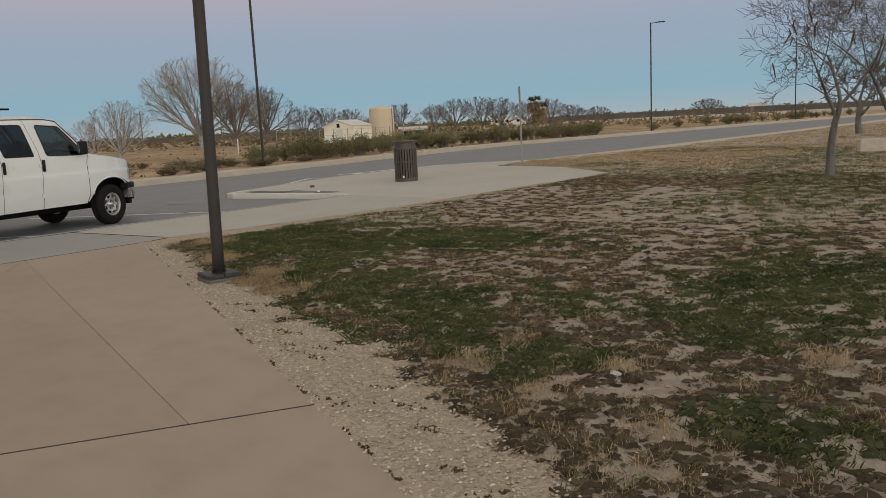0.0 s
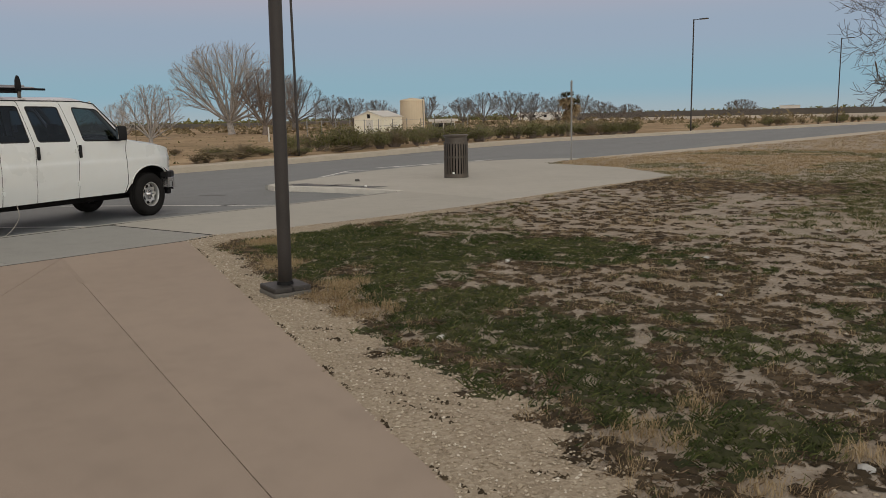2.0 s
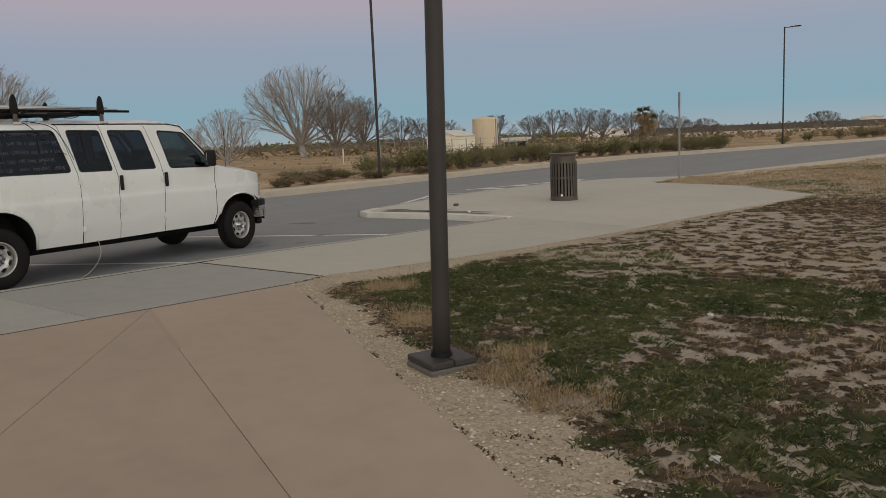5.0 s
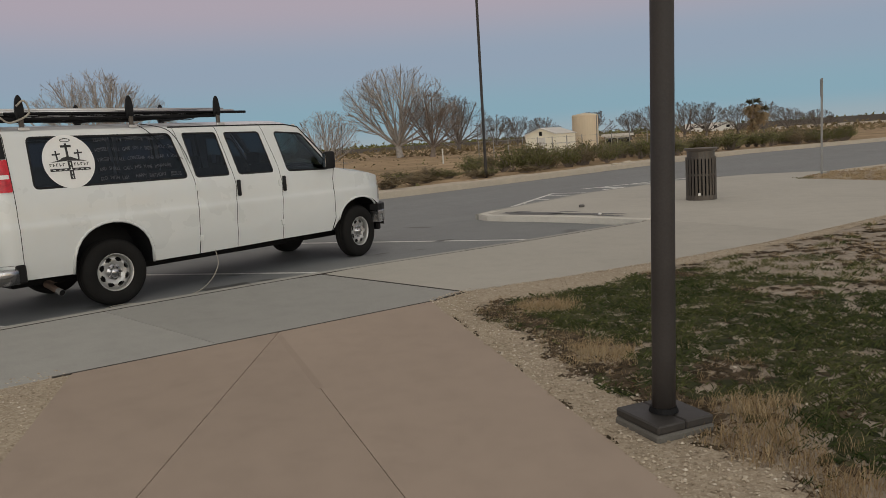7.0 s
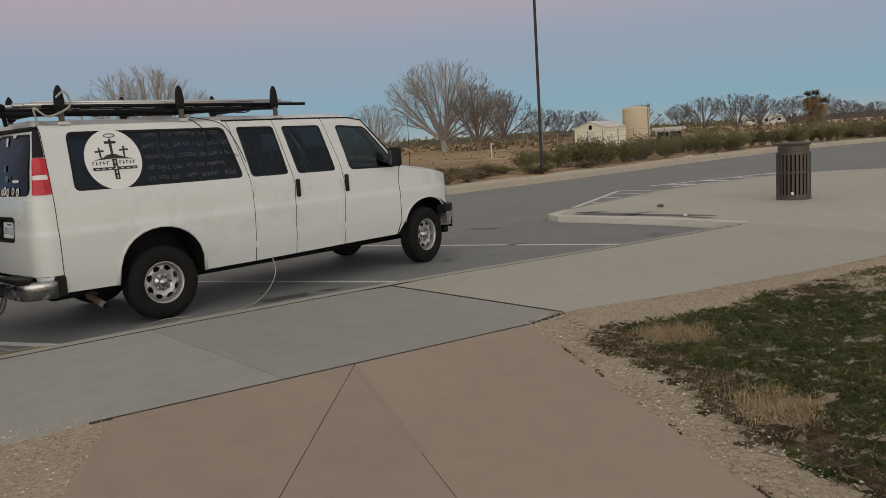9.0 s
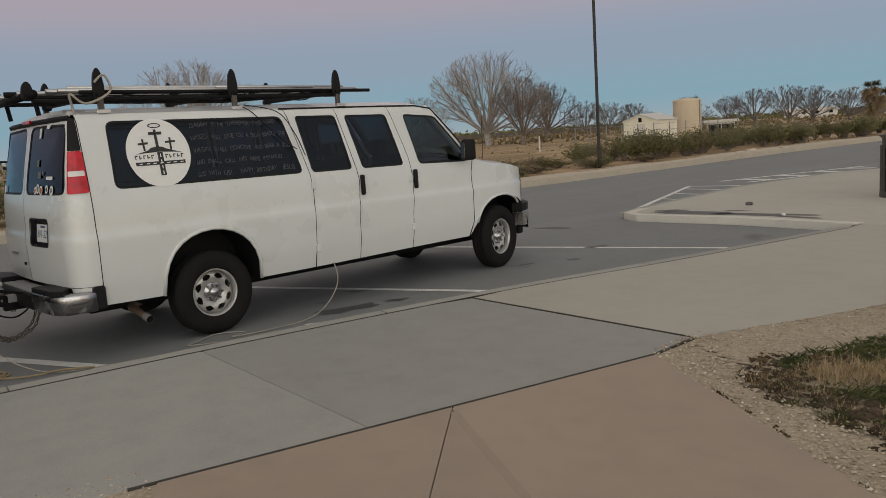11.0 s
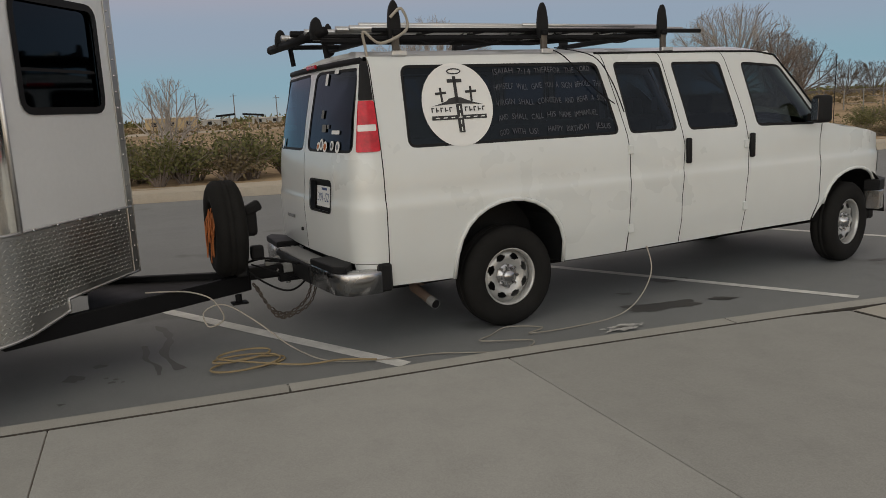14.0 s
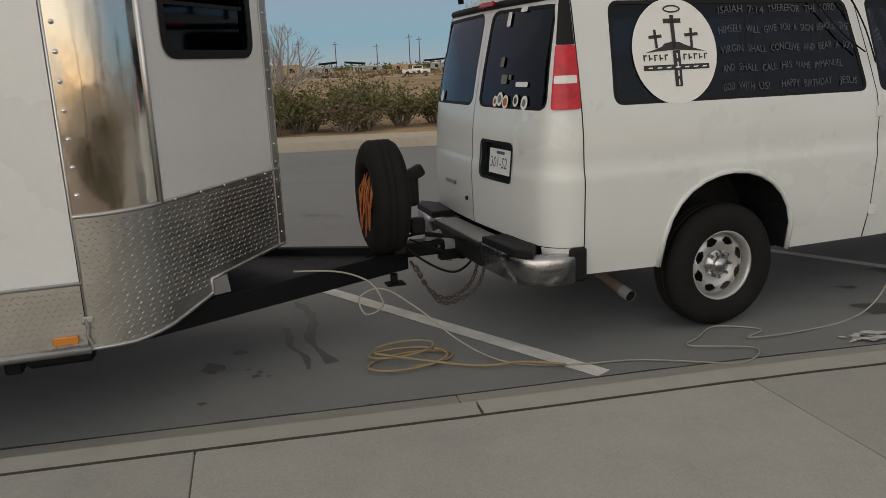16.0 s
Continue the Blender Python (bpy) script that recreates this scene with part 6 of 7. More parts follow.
part("hitch_ball_mount", boxed(0.06, 0.22, 0.045, pose(0, 3.84, 0.265), 0.008), M_GALV, trailer)

# ---- cords and hose on the ground ----
Z0 = ROAD + 0.01


def cord(name, pts, r, material, label, category="cable"):
    return tagged(part(name, tube(bmesh.new(), curve(pts, 7), r, 6), material, smooth=True), label, category)


cord("power_cord", [(TX + 0.35, 2.62, 0.36), (TX + 0.42, 2.85, 0.35), (TX + 0.55, 2.98, 0.33), (TX + 0.62, 3.05, 0.28), (TX + 0.60, 3.10, 0.15), (TX + 0.56, 3.00, 0.10), (TX + 0.52, 2.98, 0.20), (TX + 0.55, 3.12, 0.24), (TX + 0.62, 3.32, 0.10), (TX + 0.78, 3.52, -0.08), (-13.20, 3.72, Z0), (-13.02, 4.02, Z0), (-12.93, 4.40, Z0), (-12.80, 4.64, Z0), (-12.65, 4.92, Z0), (-12.80, 5.13, Z0 + 0.004), (-12.97, 4.80, Z0 + 0.012), (-13.10, 4.95, Z0), (-13.22, 5.16, Z0), (-13.06, 5.38, Z0), (-12.95, 5.20, Z0 + 0.008), (-12.93, 5.60, Z0), (-13.00, 6.05, Z0), (-13.06, 6.32, -0.06), (-13.16, 6.52, 0.12), (-13.28, 6.57, 0.30)], 0.0055, M_CORD, "pale power cord running from the trailer to the van")
hose = []
for k in range(30):
    a = k * 0.62
    r = 0.20 - 0.0026 * k
    hose.append((-13.50 + 0.09 * math.sin(k * 0.2) + r * 0.75 * math.cos(a), 3.20 + r * 1.55 * math.sin(a) * 0.9, Z0 + 0.0016 * k))
hose += [(-13.25, 3.45, Z0 + 0.01), (-13.16, 3.62, Z0 + 0.012), (-13.12, 3.78, Z0 + 0.02), (-13.0, 4.0, Z0 + 0.014)]
cord("hose_coil", hose, 0.0075, M_HOSE, "tan hose coiled on the asphalt", "hose")


# stains
def blot(x, y, r, stretch, ang, material, seed, lift=0.003):
    bm = bmesh.new()
    ca, sa = math.cos(radians(ang)), math.sin(radians(ang))
    vv = []
    for k in range(44):
        a = 2 * math.pi * k / 44
        q = r * (0.75 + 0.5 * noise.noise((math.cos(a) * 1.4 + seed, math.sin(a) * 1.4, seed)) + 0.22 * noise.noise((math.cos(a) * 5 + seed, math.sin(a) * 5, seed)))
        px, py = q * math.cos(a) * stretch, q * math.sin(a)
        vv.append(bm.verts.new((x + ca * px - sa * py, y + sa * px + ca * py, ROAD + lift)))
    bm.faces.new(vv)
    return bm


stains = thing("oil_stains", Matrix(), "dark oil and water stains on the asphalt", "stain", kind="structure")
for i, (x, y, r, st, an) in enumerate([(-14.03, 2.27, 0.05, 1.3, 10), (-13.66, 2.36, 0.022, 1.2, 0), (-13.72, 2.30, 0.020, 1, 0), (-13.60, 2.33, 0.025, 1.4, 40), (-13.57, 2.40, 0.018, 1, 0), (-13.82, 2.11, 0.085, 1.1, 20), (-13.32, 2.02, 0.03, 1, 0), (-12.95, 2.85, 0.03, 1.2, 50), (-13.75, 7.2, 0.10, 2.4, 70), (-13.55, 6.55, 0.05, 2.0, 60), (-13.2, 9.4, 0.06, 2.5, 75), (-12.9, 10.0, 0.05, 2.0, 60), (-13.05, 1.5, 0.04, 1.8, 80), (-12.2, 12.4, 0.09, 2.2, 30), (-11.5, 12.3, 0.06, 2, 40), (-13.4, 12.6, 0.16, 3.0, 10), (-12.55, 5.75, 0.03, 1.4, 70), (-15.3, 12.4, 0.15, 2.5, 20), (-13.05, 6.55, 0.16, 2.6, 80), (-12.95, 7.1, 0.07, 2.4, 60), (-13.3, 11.0, 0.10, 2.6, 70)]):
    part("stain", blot(x, y, r, st, an, M_STAIN, i * 1.7, 0.003 + 0.0004 * (i % 7)), M_STAIN, stains)
def streak(pts, w, seed):
    """A trickle of spilt liquid: a ribbon of uneven width."""
    bm = bmesh.new()
    line_pts = curve([(x, y, 0) for x, y in pts], 8)
    rows = []
    for i, p in enumerate(line_pts):
        d = (line_pts[min(i + 1, len(line_pts) - 1)] - line_pts[max(i - 1, 0)]).normalized()
        k = w * (0.8 + 0.9 * noise.noise((p.x * 6, p.y * 6, seed)))
        rows.append([bm.verts.new((p.x - d.y * sg * max(k, 0.006), p.y + d.x * sg * max(k, 0.006), ROAD + 0.003)) for sg in (1, -1)])
    for a, b in zip(rows, rows[1:]):
        bm.faces.new((a[0], a[1], b[1], b[0]))
    part("stain", bm, M_STAIN, stains)


streak([(-14.98, 2.74), (-14.70, 2.80), (-14.43, 2.79), (-14.15, 2.72), (-13.93, 2.73), (-13.63, 2.78)], 0.032, 3)
streak([(-14.40, 2.60), (-14.20, 2.60), (-14.02, 2.58), (-13.80, 2.64), (-13.58, 2.63)], 0.022, 8)
spill_rng = random.Random(12)
for i, (x, y, r, st, an) in enumerate([(-12.70 + spill_rng.gauss(0, 0.035), 5.80 + spill_rng.gauss(0, 0.16), spill_rng.uniform(0.012, 0.042), spill_rng.uniform(1.2, 2.6), spill_rng.uniform(50, 100)) for _ in range(16)]):
    part("spill", blot(x, y, r, st, an, M_CHALK, 40 + i * 1.3, 0.008 + 0.0012 * i), M_CHALK, stains)
for x, y, r, st, an, sd in ((-13.4, 13.72, 0.24, 4.6, 4, 91), (-12.4, 13.80, 0.20, 5.0, 8, 95), (-11.6, 13.62, 0.10, 5.0, -6, 97), (-14.0, 13.9, 0.16, 2.4, 30, 99), (-12.9, 14.15, 0.09, 3.0, 20, 101)):
    part("stain", blot(x, y, r, st, an, M_STAIN, sd, 0.1735), M_STAIN, stains)
tagged(part("dropped_litter", boxed(0.12, 0.08, 0.06, pose(-13.1, 15.0, 0.026, 0, 0, 30), 0.02), M_STAIN), "small dark scrap lying on the concrete", "litter")
tagged(part("dropped_litter", boxed(0.06, 0.05, 0.04, pose(-11.9, 13.75, 0.018, 0, 0, 15), 0.012), M_VINYL), "small white scrap lying on the concrete", "litter")


# ---- street lamps ----
M_STAINED = concrete("stained_footing", (0.15, 0.142, 0.128), 1.5)
M_BASECOVER = plain("scuffed_base_cover", (0.035, 0.032, 0.030), 0.55, 0.0, 0.35, 8, 60, 0.2)

def lamp_post(x, y, z, h, turn, arm, pad=True, label="dark bronze steel lamp post", lean=(0.0, 0.0)):
    lp = thing("lamp_post", pose(x, y, z, 0, 0, turn), label, "lamp post", "lamp posts")
    b0 = 0.10 if pad else 0.0
    tip = Matrix.Rotation(-radians(turn), 3, "Z") @ Vector((lean[0] * h, lean[1] * h, h))
    part("pole", tube(bmesh.new(), [(0, 0, b0), tip * ((b0 + 0.3) / h), tip], [0.060, 0.059, 0.050], 20), M_BROWN, lp, smooth=True)
    if pad:
        part("footing", boxed(0.355, 0.355, 0.12, pose(0, 0, 0.002), 0.012), M_STAINED, lp, "grey concrete footing")
        for sx in (-0.086, 0.086):
            part("base_cover", boxed(0.168, 0.345, 0.045, pose(sx, 0, 0.085), 0.008), M_BASECOVER, lp, "dark two-piece base cover")
        part("collar", tube(bmesh.new(), [(0, 0, 0.11), (0, 0, 0.135)], [0.075, 0.066], 20), M_BLACK, lp)
        part("hand_hole", boxed(0.012, 0.07, 0.13, pose(0.055, 0.0, 0.55), 0.004), M_BROWN, lp)
    part("arm", boxed(0.06, arm * 0.5, 0.045, pose(tip.x, tip.y + arm * 0.25, h - 0.06), 0.008), M_BROWN, lp)
    hd = part("lamp_head", boxed(0.30, arm * 0.6, 0.07, pose(tip.x, tip.y + arm * 0.72, h - 0.05), 0.02, 2), M_BROWN, lp)
    part("lamp_lens", boxed(0.22, arm * 0.4, 0.012, pose(tip.x, tip.y + arm * 0.74, h - 0.092)), M_LENS, hd)
    return lp


lamp_post(-5.985, 4.70, -0.03, 8.7, 66, 0.9, lean=(0.015, 0.011))
lamp_post(-24.38, 25.55, 0.0, 8.7, -75, 0.9, False)
lamp_post(-17.6, 65.0, 0.0, 8.75, -105, 1.2, False)
lamp_post(-9.4, 92.5, 0.0, 8.7, -105, 1.2, False)


# ---- litter bin ----
M_BINRIM = plain("worn_bronze_rim", (0.11, 0.094, 0.082), 0.45, 0.3, 0.2)

def litter_bin(x, y):
    lb = thing("litter_bin", pose(x, y, 0.0), "dark bronze slatted steel litter bin on concrete", "litter bin")
    r, h = 0.30, 0.92
    for k in range(26):
        a = 2 * math.pi * k / 26
        part("slat", boxed(0.008, 0.046, h - 0.10, pose(r * math.cos(a), r * math.sin(a), 0.05 + (h - 0.10) / 2, 0, 0, math.degrees(a))), M_DARKMETAL, lb)
    for z, hh in ((0.05, 0.05), (0.50, 0.035), (0.845, 0.04)):
        part("hoop", lathe(bmesh.new(), [(r + 0.008, z), (r + 0.008, z + hh), (r - 0.008, z + hh), (r - 0.008, z)], 32, closed=True), M_DARKMETAL, lb)
    part("rim", lathe(bmesh.new(), [(r - 0.022, 1.00), (r + 0.025, 1.045), (r + 0.03, 1.06), (r + 0.02, 1.068), (r - 0.03, 1.06), (0.22, 1.03)], 32), M_BINRIM, lb, "flared top rim", True)
    part("neck", lathe(bmesh.new(), [(r - 0.024, 0.86), (r - 0.024, 1.005)], 32), M_DARKMETAL, lb, smooth=True)
    part("liner", lathe(bmesh.new(), [(0.0, 0.03), (0.255, 0.03), (0.262, 1.0), (0.25, 1.0), (0.245, 0.1)], 28), M_PLASTIC, lb, smooth=True)
    part("base_ring", lathe(bmesh.new(), [(0.29, 0.0), (0.31, 0.0), (0.31, 0.05), (0.0, 0.05)], 28), M_DARKMETAL, lb)
    part("sticker", boxed(0.05, 0.004, 0.05, pose(0.10, -0.302, 0.13, 0, 0, 18)), M_VINYL, lb)


litter_bin(-11.32, 16.78)


# ---- sign seen from its edge ----
def road_sign(x, y):
    rs = thing("road_sign", pose(x, y, -0.02, 0, 0, 21), "galvanised post with a small sign plate seen edge on", "sign")
    part("post", boxed(0.055, 0.055, 2.62, pose(0, 0, 1.31), 0.006), M_GALV, rs)
    part("sign_plate", boxed(0.004, 0.30, 0.46, pose(-0.032, 0, 2.36)), M_GALV, rs)
    for z in (2.2, 2.5):
        part("bolt", boxed(0.02, 0.02, 0.02, pose(-0.03, 0, z)), M_GALV, rs)


road_sign(-11.25, 24.2)


# ---- bare trees ----
def bare_tree(name, x, y, z, h, spread, seed, label, bark, trunks=1, fork=0.16, twigs=3, depth=5, rad=0.022, pods=0, thin=1.0, fine_r=0.004, rise=0.10, group="bare trees"):
    """A leafless tree: limbs that split again and again, each limb curved, thinning to twigs."""
    rg = random.Random(seed)
    tr = thing(name, pose(x, y, z), label, "tree", group)
    trunk, crown, pod = bmesh.new(), bmesh.new(), bmesh.new()

    def limb(p, d, ln, r, lv):
        n = 4 if lv < 3 else 3
        pts, rs = [p], [r]
        q, dd = p.copy(), d.copy()
        for k in range(n):
            dd = (dd + Vector((rg.uniform(-1, 1), rg.uniform(-1, 1), rg.uniform(-0.5, 0.7))) * (0.14 + 0.025 * lv)).normalized()
            q = q + dd * ln / n
            pts.append(q.copy())
            rs.append(r * (1 - 0.42 * (k + 1) / n))
        rs = [max(q, fine_r) for q in rs]
        tube(trunk if lv < 2 else crown, pts, rs, 7 if lv < 2 else (5 if lv < 3 else 3), False)
        if lv >= depth:
            if pods and rg.random() < pods:
                c = pts[-1]
                tube(pod, [c, c + Vector((rg.uniform(-0.02, 0.02), 0, -0.04)), c + Vector((rg.uniform(-0.03, 0.03), 0.01, -rg.uniform(0.07, 0.14)))], [0.004, 0.010, 0.004], 4, False)
            return
        kids = twigs + (1 if rg.random() < 0.45 else 0)
        for k in range(kids):
            t = rg.uniform(0.45, 1.0) if k else 1.0
            i = min(n - 1, int(t * n))
            base = pts[i].lerp(pts[i + 1], t * n - i) if i < n else pts[-1]
            a = 2 * math.pi * (k / kids + rg.uniform(0, 0.35))
            side = dd.orthogonal().normalized()
            side = (Matrix.Rotation(a, 3, dd) @ side)
            open_ = (0.50 + 0.28 * rg.random()) * spread
            nd = (dd + side * open_ + Vector((0, 0, rise))).normalized()
            limb(base, nd, ln * rg.uniform(0.58, 0.82), rs[-1] * rg.uniform(0.62, 0.80) * thin, lv + 1)

    for k in range(trunks):
        a = 2 * math.pi * k / trunks + rg.uniform(0, 1)
        lean = 0.0 if trunks == 1 else 0.62 if trunks < 6 else 0.85
        limb(Vector((0.12 * math.cos(a) * (trunks > 1), 0.12 * math.sin(a) * (trunks > 1), 0)), Vector((lean * math.cos(a), lean * math.sin(a), 1)).normalized(), h * fork if trunks == 1 else h * 0.3, h * rad / (1 if trunks == 1 else 1.4), 0 if trunks == 1 else 1)
    part("trunk", trunk, bark, tr, smooth=True)
    part("crown", crown, bark, tr, smooth=True)
    if pods:
        tagged(part("seed_pods", pod, M_POD, tr), kind="stuff")
    zs = [v.co.z for o in tr.children for v in o.data.vertices]
    tr.scale = (h / max(zs),) * 3
    return tr


near_label = "small bare tree with tangled grey branches on the lawn"
bare_tree("bare_tree", -1.15, 17.1, -0.02, 4.3, 1.7, 3, near_label, M_BARKNEAR, 1, 0.17, 3, 6, 0.0105, 0.012, fine_r=0.002, rise=0.10)
bare_tree("bare_tree", -0.05, 14.2, -0.02, 4.3, 1.7, 8, near_label, M_BARKNEAR, 1, 0.18, 3, 6, 0.0105, 0.012, fine_r=0.002, rise=0.10)
bare_tree("bare_tree", -1.5, 42.2, -0.02, 4.2, 1.6, 15, near_label, M_BARKNEAR, 1, 0.2, 3, 5, fine_r=0.012)


def dome_tree(x, y, z, h, w, seed, label, bark, limbs=8, twig=0.010, name="bare_tree", branches=9):
    """A leafless spreading tree: limbs fan from a low fork up to a wide rounded crown."""
    rg = random.Random(seed)
    tr = thing(name, pose(x, y, z), label, "tree", "bare trees")
    trunk, crown = bmesh.new(), bmesh.new()
    fork = Vector((rg.uniform(-0.02, 0.02) * w, 0, h * 0.13))
    tube(trunk, [Vector((0, 0, 0)), fork * 0.5, fork], [h * 0.042, h * 0.036, h * 0.033], 8, False)

    def shoot(p, d, ln, r, lv):
        pts, q, dd = [p], p.copy(), d.copy()
        n = 4 if lv == 0 else 3
        for _ in range(n):
            dd = (dd + Vector((rg.uniform(-1, 1), rg.uniform(-1, 1), rg.uniform(-0.5, 0.8))) * (0.10 + 0.05 * lv)).normalized()
            q = q + dd * ln / n
            if (q.x * q.x + q.y * q.y) / (w * w / 4) + (q.z / h) ** 2 > rg.uniform(0.90, 1.06):
                q = pts[-1].lerp(q, 0.35)
                pts.append(q.copy())
                break
            pts.append(q.copy())
        n = len(pts) - 1
        rs = [max(twig, r * (1 - 0.72 * k / n)) for k in range(n + 1)]
        tube(trunk if lv == 0 else crown, pts, rs, 6 if lv == 0 else 3, False)
        if lv >= 3:
            return
        kids = (branches, 5, 3)[lv]
        for k in range(kids):
            t = 0.22 + 0.78 * (k + rg.uniform(0.1, 0.9)) / kids
            i = min(n - 1, int(t * n))
            base = pts[i].lerp(pts[i + 1], t * n - i)
            side = Matrix.Rotation(rg.uniform(0, 6.283), 3, dd) @ dd.orthogonal().normalized()
            nd = (dd + side * rg.uniform(0.45, 0.85) + Vector((0, 0, 0.12))).normalized()
            shoot(base, nd, ln * rg.uniform(0.36, 0.58) * (1.2 - 0.45 * t), rs[i] * 0.55, lv + 1)

    for k in range(limbs):
        a = 6.283 * (k * 0.382 + rg.uniform(-0.03, 0.03))
        e = radians(14 + 66 * ((k + 0.5) / limbs) ** 0.9)
        d = Vector((math.cos(a) * math.cos(e) * w / 2, math.sin(a) * math.cos(e) * w / 2, math.sin(e) * h * 0.87))
        shoot(fork.copy(), d.normalized(), d.length * 0.95, h * 0.015, 0)
    part("trunk", trunk, bark, tr, smooth=True)
    part("crown", crown, bark, tr, smooth=True)
    return tr


def far_tree(az, d, h, w, seed, bark, x0=0.0, y0=-1.0, limbs=8, label="large bare winter tree across the road", branches=9):
    x, y = way(az, d, x0, y0)
    return dome_tree(x, y, -0.15, h, w, seed, label, bark, limbs, 0.00012 * d, branches=branches)


far_tree(46.5, 112, 12.2, 20.5, 21, M_BARKPALE, limbs=18, branches=9)
far_tree(44.3, 105, 8.4, 10.5, 23, M_BARKBROWN, limbs=14)
far_tree(42.2, 150, 10.0, 15.0, 24, M_BARK, limbs=14)
far_tree(66.1, 88, 11.0, 18.5, 26, M_BARKPALE, -4.1, 1.2, limbs=18, branches=9)
far_tree(51.9, 62, 4.5, 6.2, 27, M_BARKPALE, limbs=12, branches=7, label="pale bare shrub tree across the road")
far_tree(53.5, 75, 3.8, 5.4, 28, M_BARKPALE, limbs=7, branches=6, label="pale bare shrub tree across the road")
for az, d, h, w, sd in ((39.4, 168, 8.4, 9.5, 31), (37.9, 172, 8.0, 8.5, 32), (36.2, 175, 7.4, 8.0, 33), (32.6, 172, 8.2, 8.0, 34), (30.2, 165, 7.2, 7.0, 35), (28.7, 160, 8.2, 9.5, 36), (26.8, 150, 8.0, 9.0, 37), (25.4, 150, 7.4, 8.0, 38), (23.4, 145, 6.4, 7.5, 43), (21.9, 140, 6.4, 7.0, 39), (20.4, 150, 5.0, 6.0, 40), (18.6, 160, 4.4, 6.0, 41), (11.2, 190, 5.4, 8.0, 42)):
    far_tree(az, d, h * 0.80, w * 1.3, sd, M_BARK, limbs=11, branches=6, label="distant bare tree on the plain")
far_tree(83.6, 30, 3.3, 4.0, 51, M_BARKPALE, -8.4, 2.2, 9, "bare thorny shrub tree beside the hedge", 7)


# ---- shaggy yucca ----
def yucca(x, y, h, seed):
    rg = random.Random(seed)
    yc = thing("yucca_tree", pose(x, y, -0.1), "shaggy yucca tree with dry drooping blades", "tree")
    part("trunk", tube(bmesh.new(), [(0, 0, 0), (0.05, 0, h * 0.4), (0.05, 0.05, h * 0.95)], [0.28, 0.24, 0.18], 8), M_BARKBROWN, yc, smooth=True)
    for hx, hz, top in ((-0.35, 1.0, True), (0.45, 1.02, True), (1.35, 0.80, True), (-0.35, 0.92, False), (0.45, 0.94, False), (1.3, 0.72, False), (-0.2, 0.78, False), (0.5, 0.72, False), (0.2, 0.55, False), (1.2, 0.60, False), (0.1, 0.38, False)):
        vs, fs = [], []
        p = Vector((hx * h / 4.4, rg.uniform(-0.3, 0.3), hz * h))
        for _ in range(130 if top else 240):
            a, e = rg.uniform(0, 6.28), rg.uniform(-0.35, 1.1) if top else rg.uniform(-1.45, -0.2)
            d = Vector((math.cos(a) * math.cos(e), math.sin(a) * math.cos(e), math.sin(e)))
            ln = rg.uniform(0.45, 0.80) if top else rg.uniform(0.6, 1.25)
            s = d.orthogonal().normalized() * 0.05
            k = len(vs)
            vs += [tuple(p - s), tuple(p + s), tuple(p + d * ln + Vector((0, 0, -0.12 * ln)))]
            fs.append((k, k + 1, k + 2))
        raw("rosette" if top else "dry_skirt", vs, fs, M_LEAFYUCCA if top else M_FROND, yc)


M_LEAFYUCCA = m_blades("yucca_rosette", [(0, (0.05, 0.055, 0.04)), (1, (0.13, 0.125, 0.08))], 1.5)
yucca(-40.2, 93.5, 4.0, 3)


# ---- shrubs along the far verge ----
def shrub(seed, material, w=1.5, h=1.05, leaves=1150):
    rg = np.random.default_rng(seed)
    sh = new("shrub")
    st = bmesh.new()
    tips = []
    r2 = random.Random(seed)
    for k in range(32):
        a, e = r2.uniform(0, 6.28), r2.uniform(0.15, 1.0)
        tip = Vector((math.cos(a) * w * 0.5 * e, math.sin(a) * w * 0.5 * e, h * r2.uniform(0.55, 1.08) * (1 - 0.35 * e * e)))
        mid = tip * 0.5 + Vector((r2.uniform(-0.1, 0.1), r2.uniform(-0.1, 0.1), 0.1))
        tube(st, [Vector((tip.x * 0.15, tip.y * 0.15, 0)), mid, tip, tip + Vector((r2.uniform(-0.08, 0.08), r2.uniform(-0.08, 0.08), 0.14))], [0.012, 0.008, 0.005, 0.002], 3, False)
        tips.append((mid, tip))
    part("shrub_wood", st, M_BARKBROWN, sh)
    vs, fs = [], []
    for _ in range(leaves):
        m, t = tips[rg.integers(len(tips))]
        p = m.lerp(t, rg.uniform(-0.5, 1.1)) + Vector(rg.normal(0, 0.085, 3))
        p.z = max(0.02, p.z)
        d = Vector(rg.normal(0, 1, 3)).normalized()
        s = d.orthogonal().normalized()
        ln, wd = rg.uniform(0.045, 0.10), rg.uniform(0.016, 0.034)
        k = len(vs)
        vs += [tuple(p), tuple(p + d * ln * 0.5 + s * wd), tuple(p + d * ln), tuple(p + d * ln * 0.5 - s * wd)]
        fs.append((k, k + 1, k + 2, k + 3))
    raw("foliage", vs, fs, material, sh)
    return tagged(sh, "low olive-green desert shrub along the road verge", "shrub", "verge shrubs")


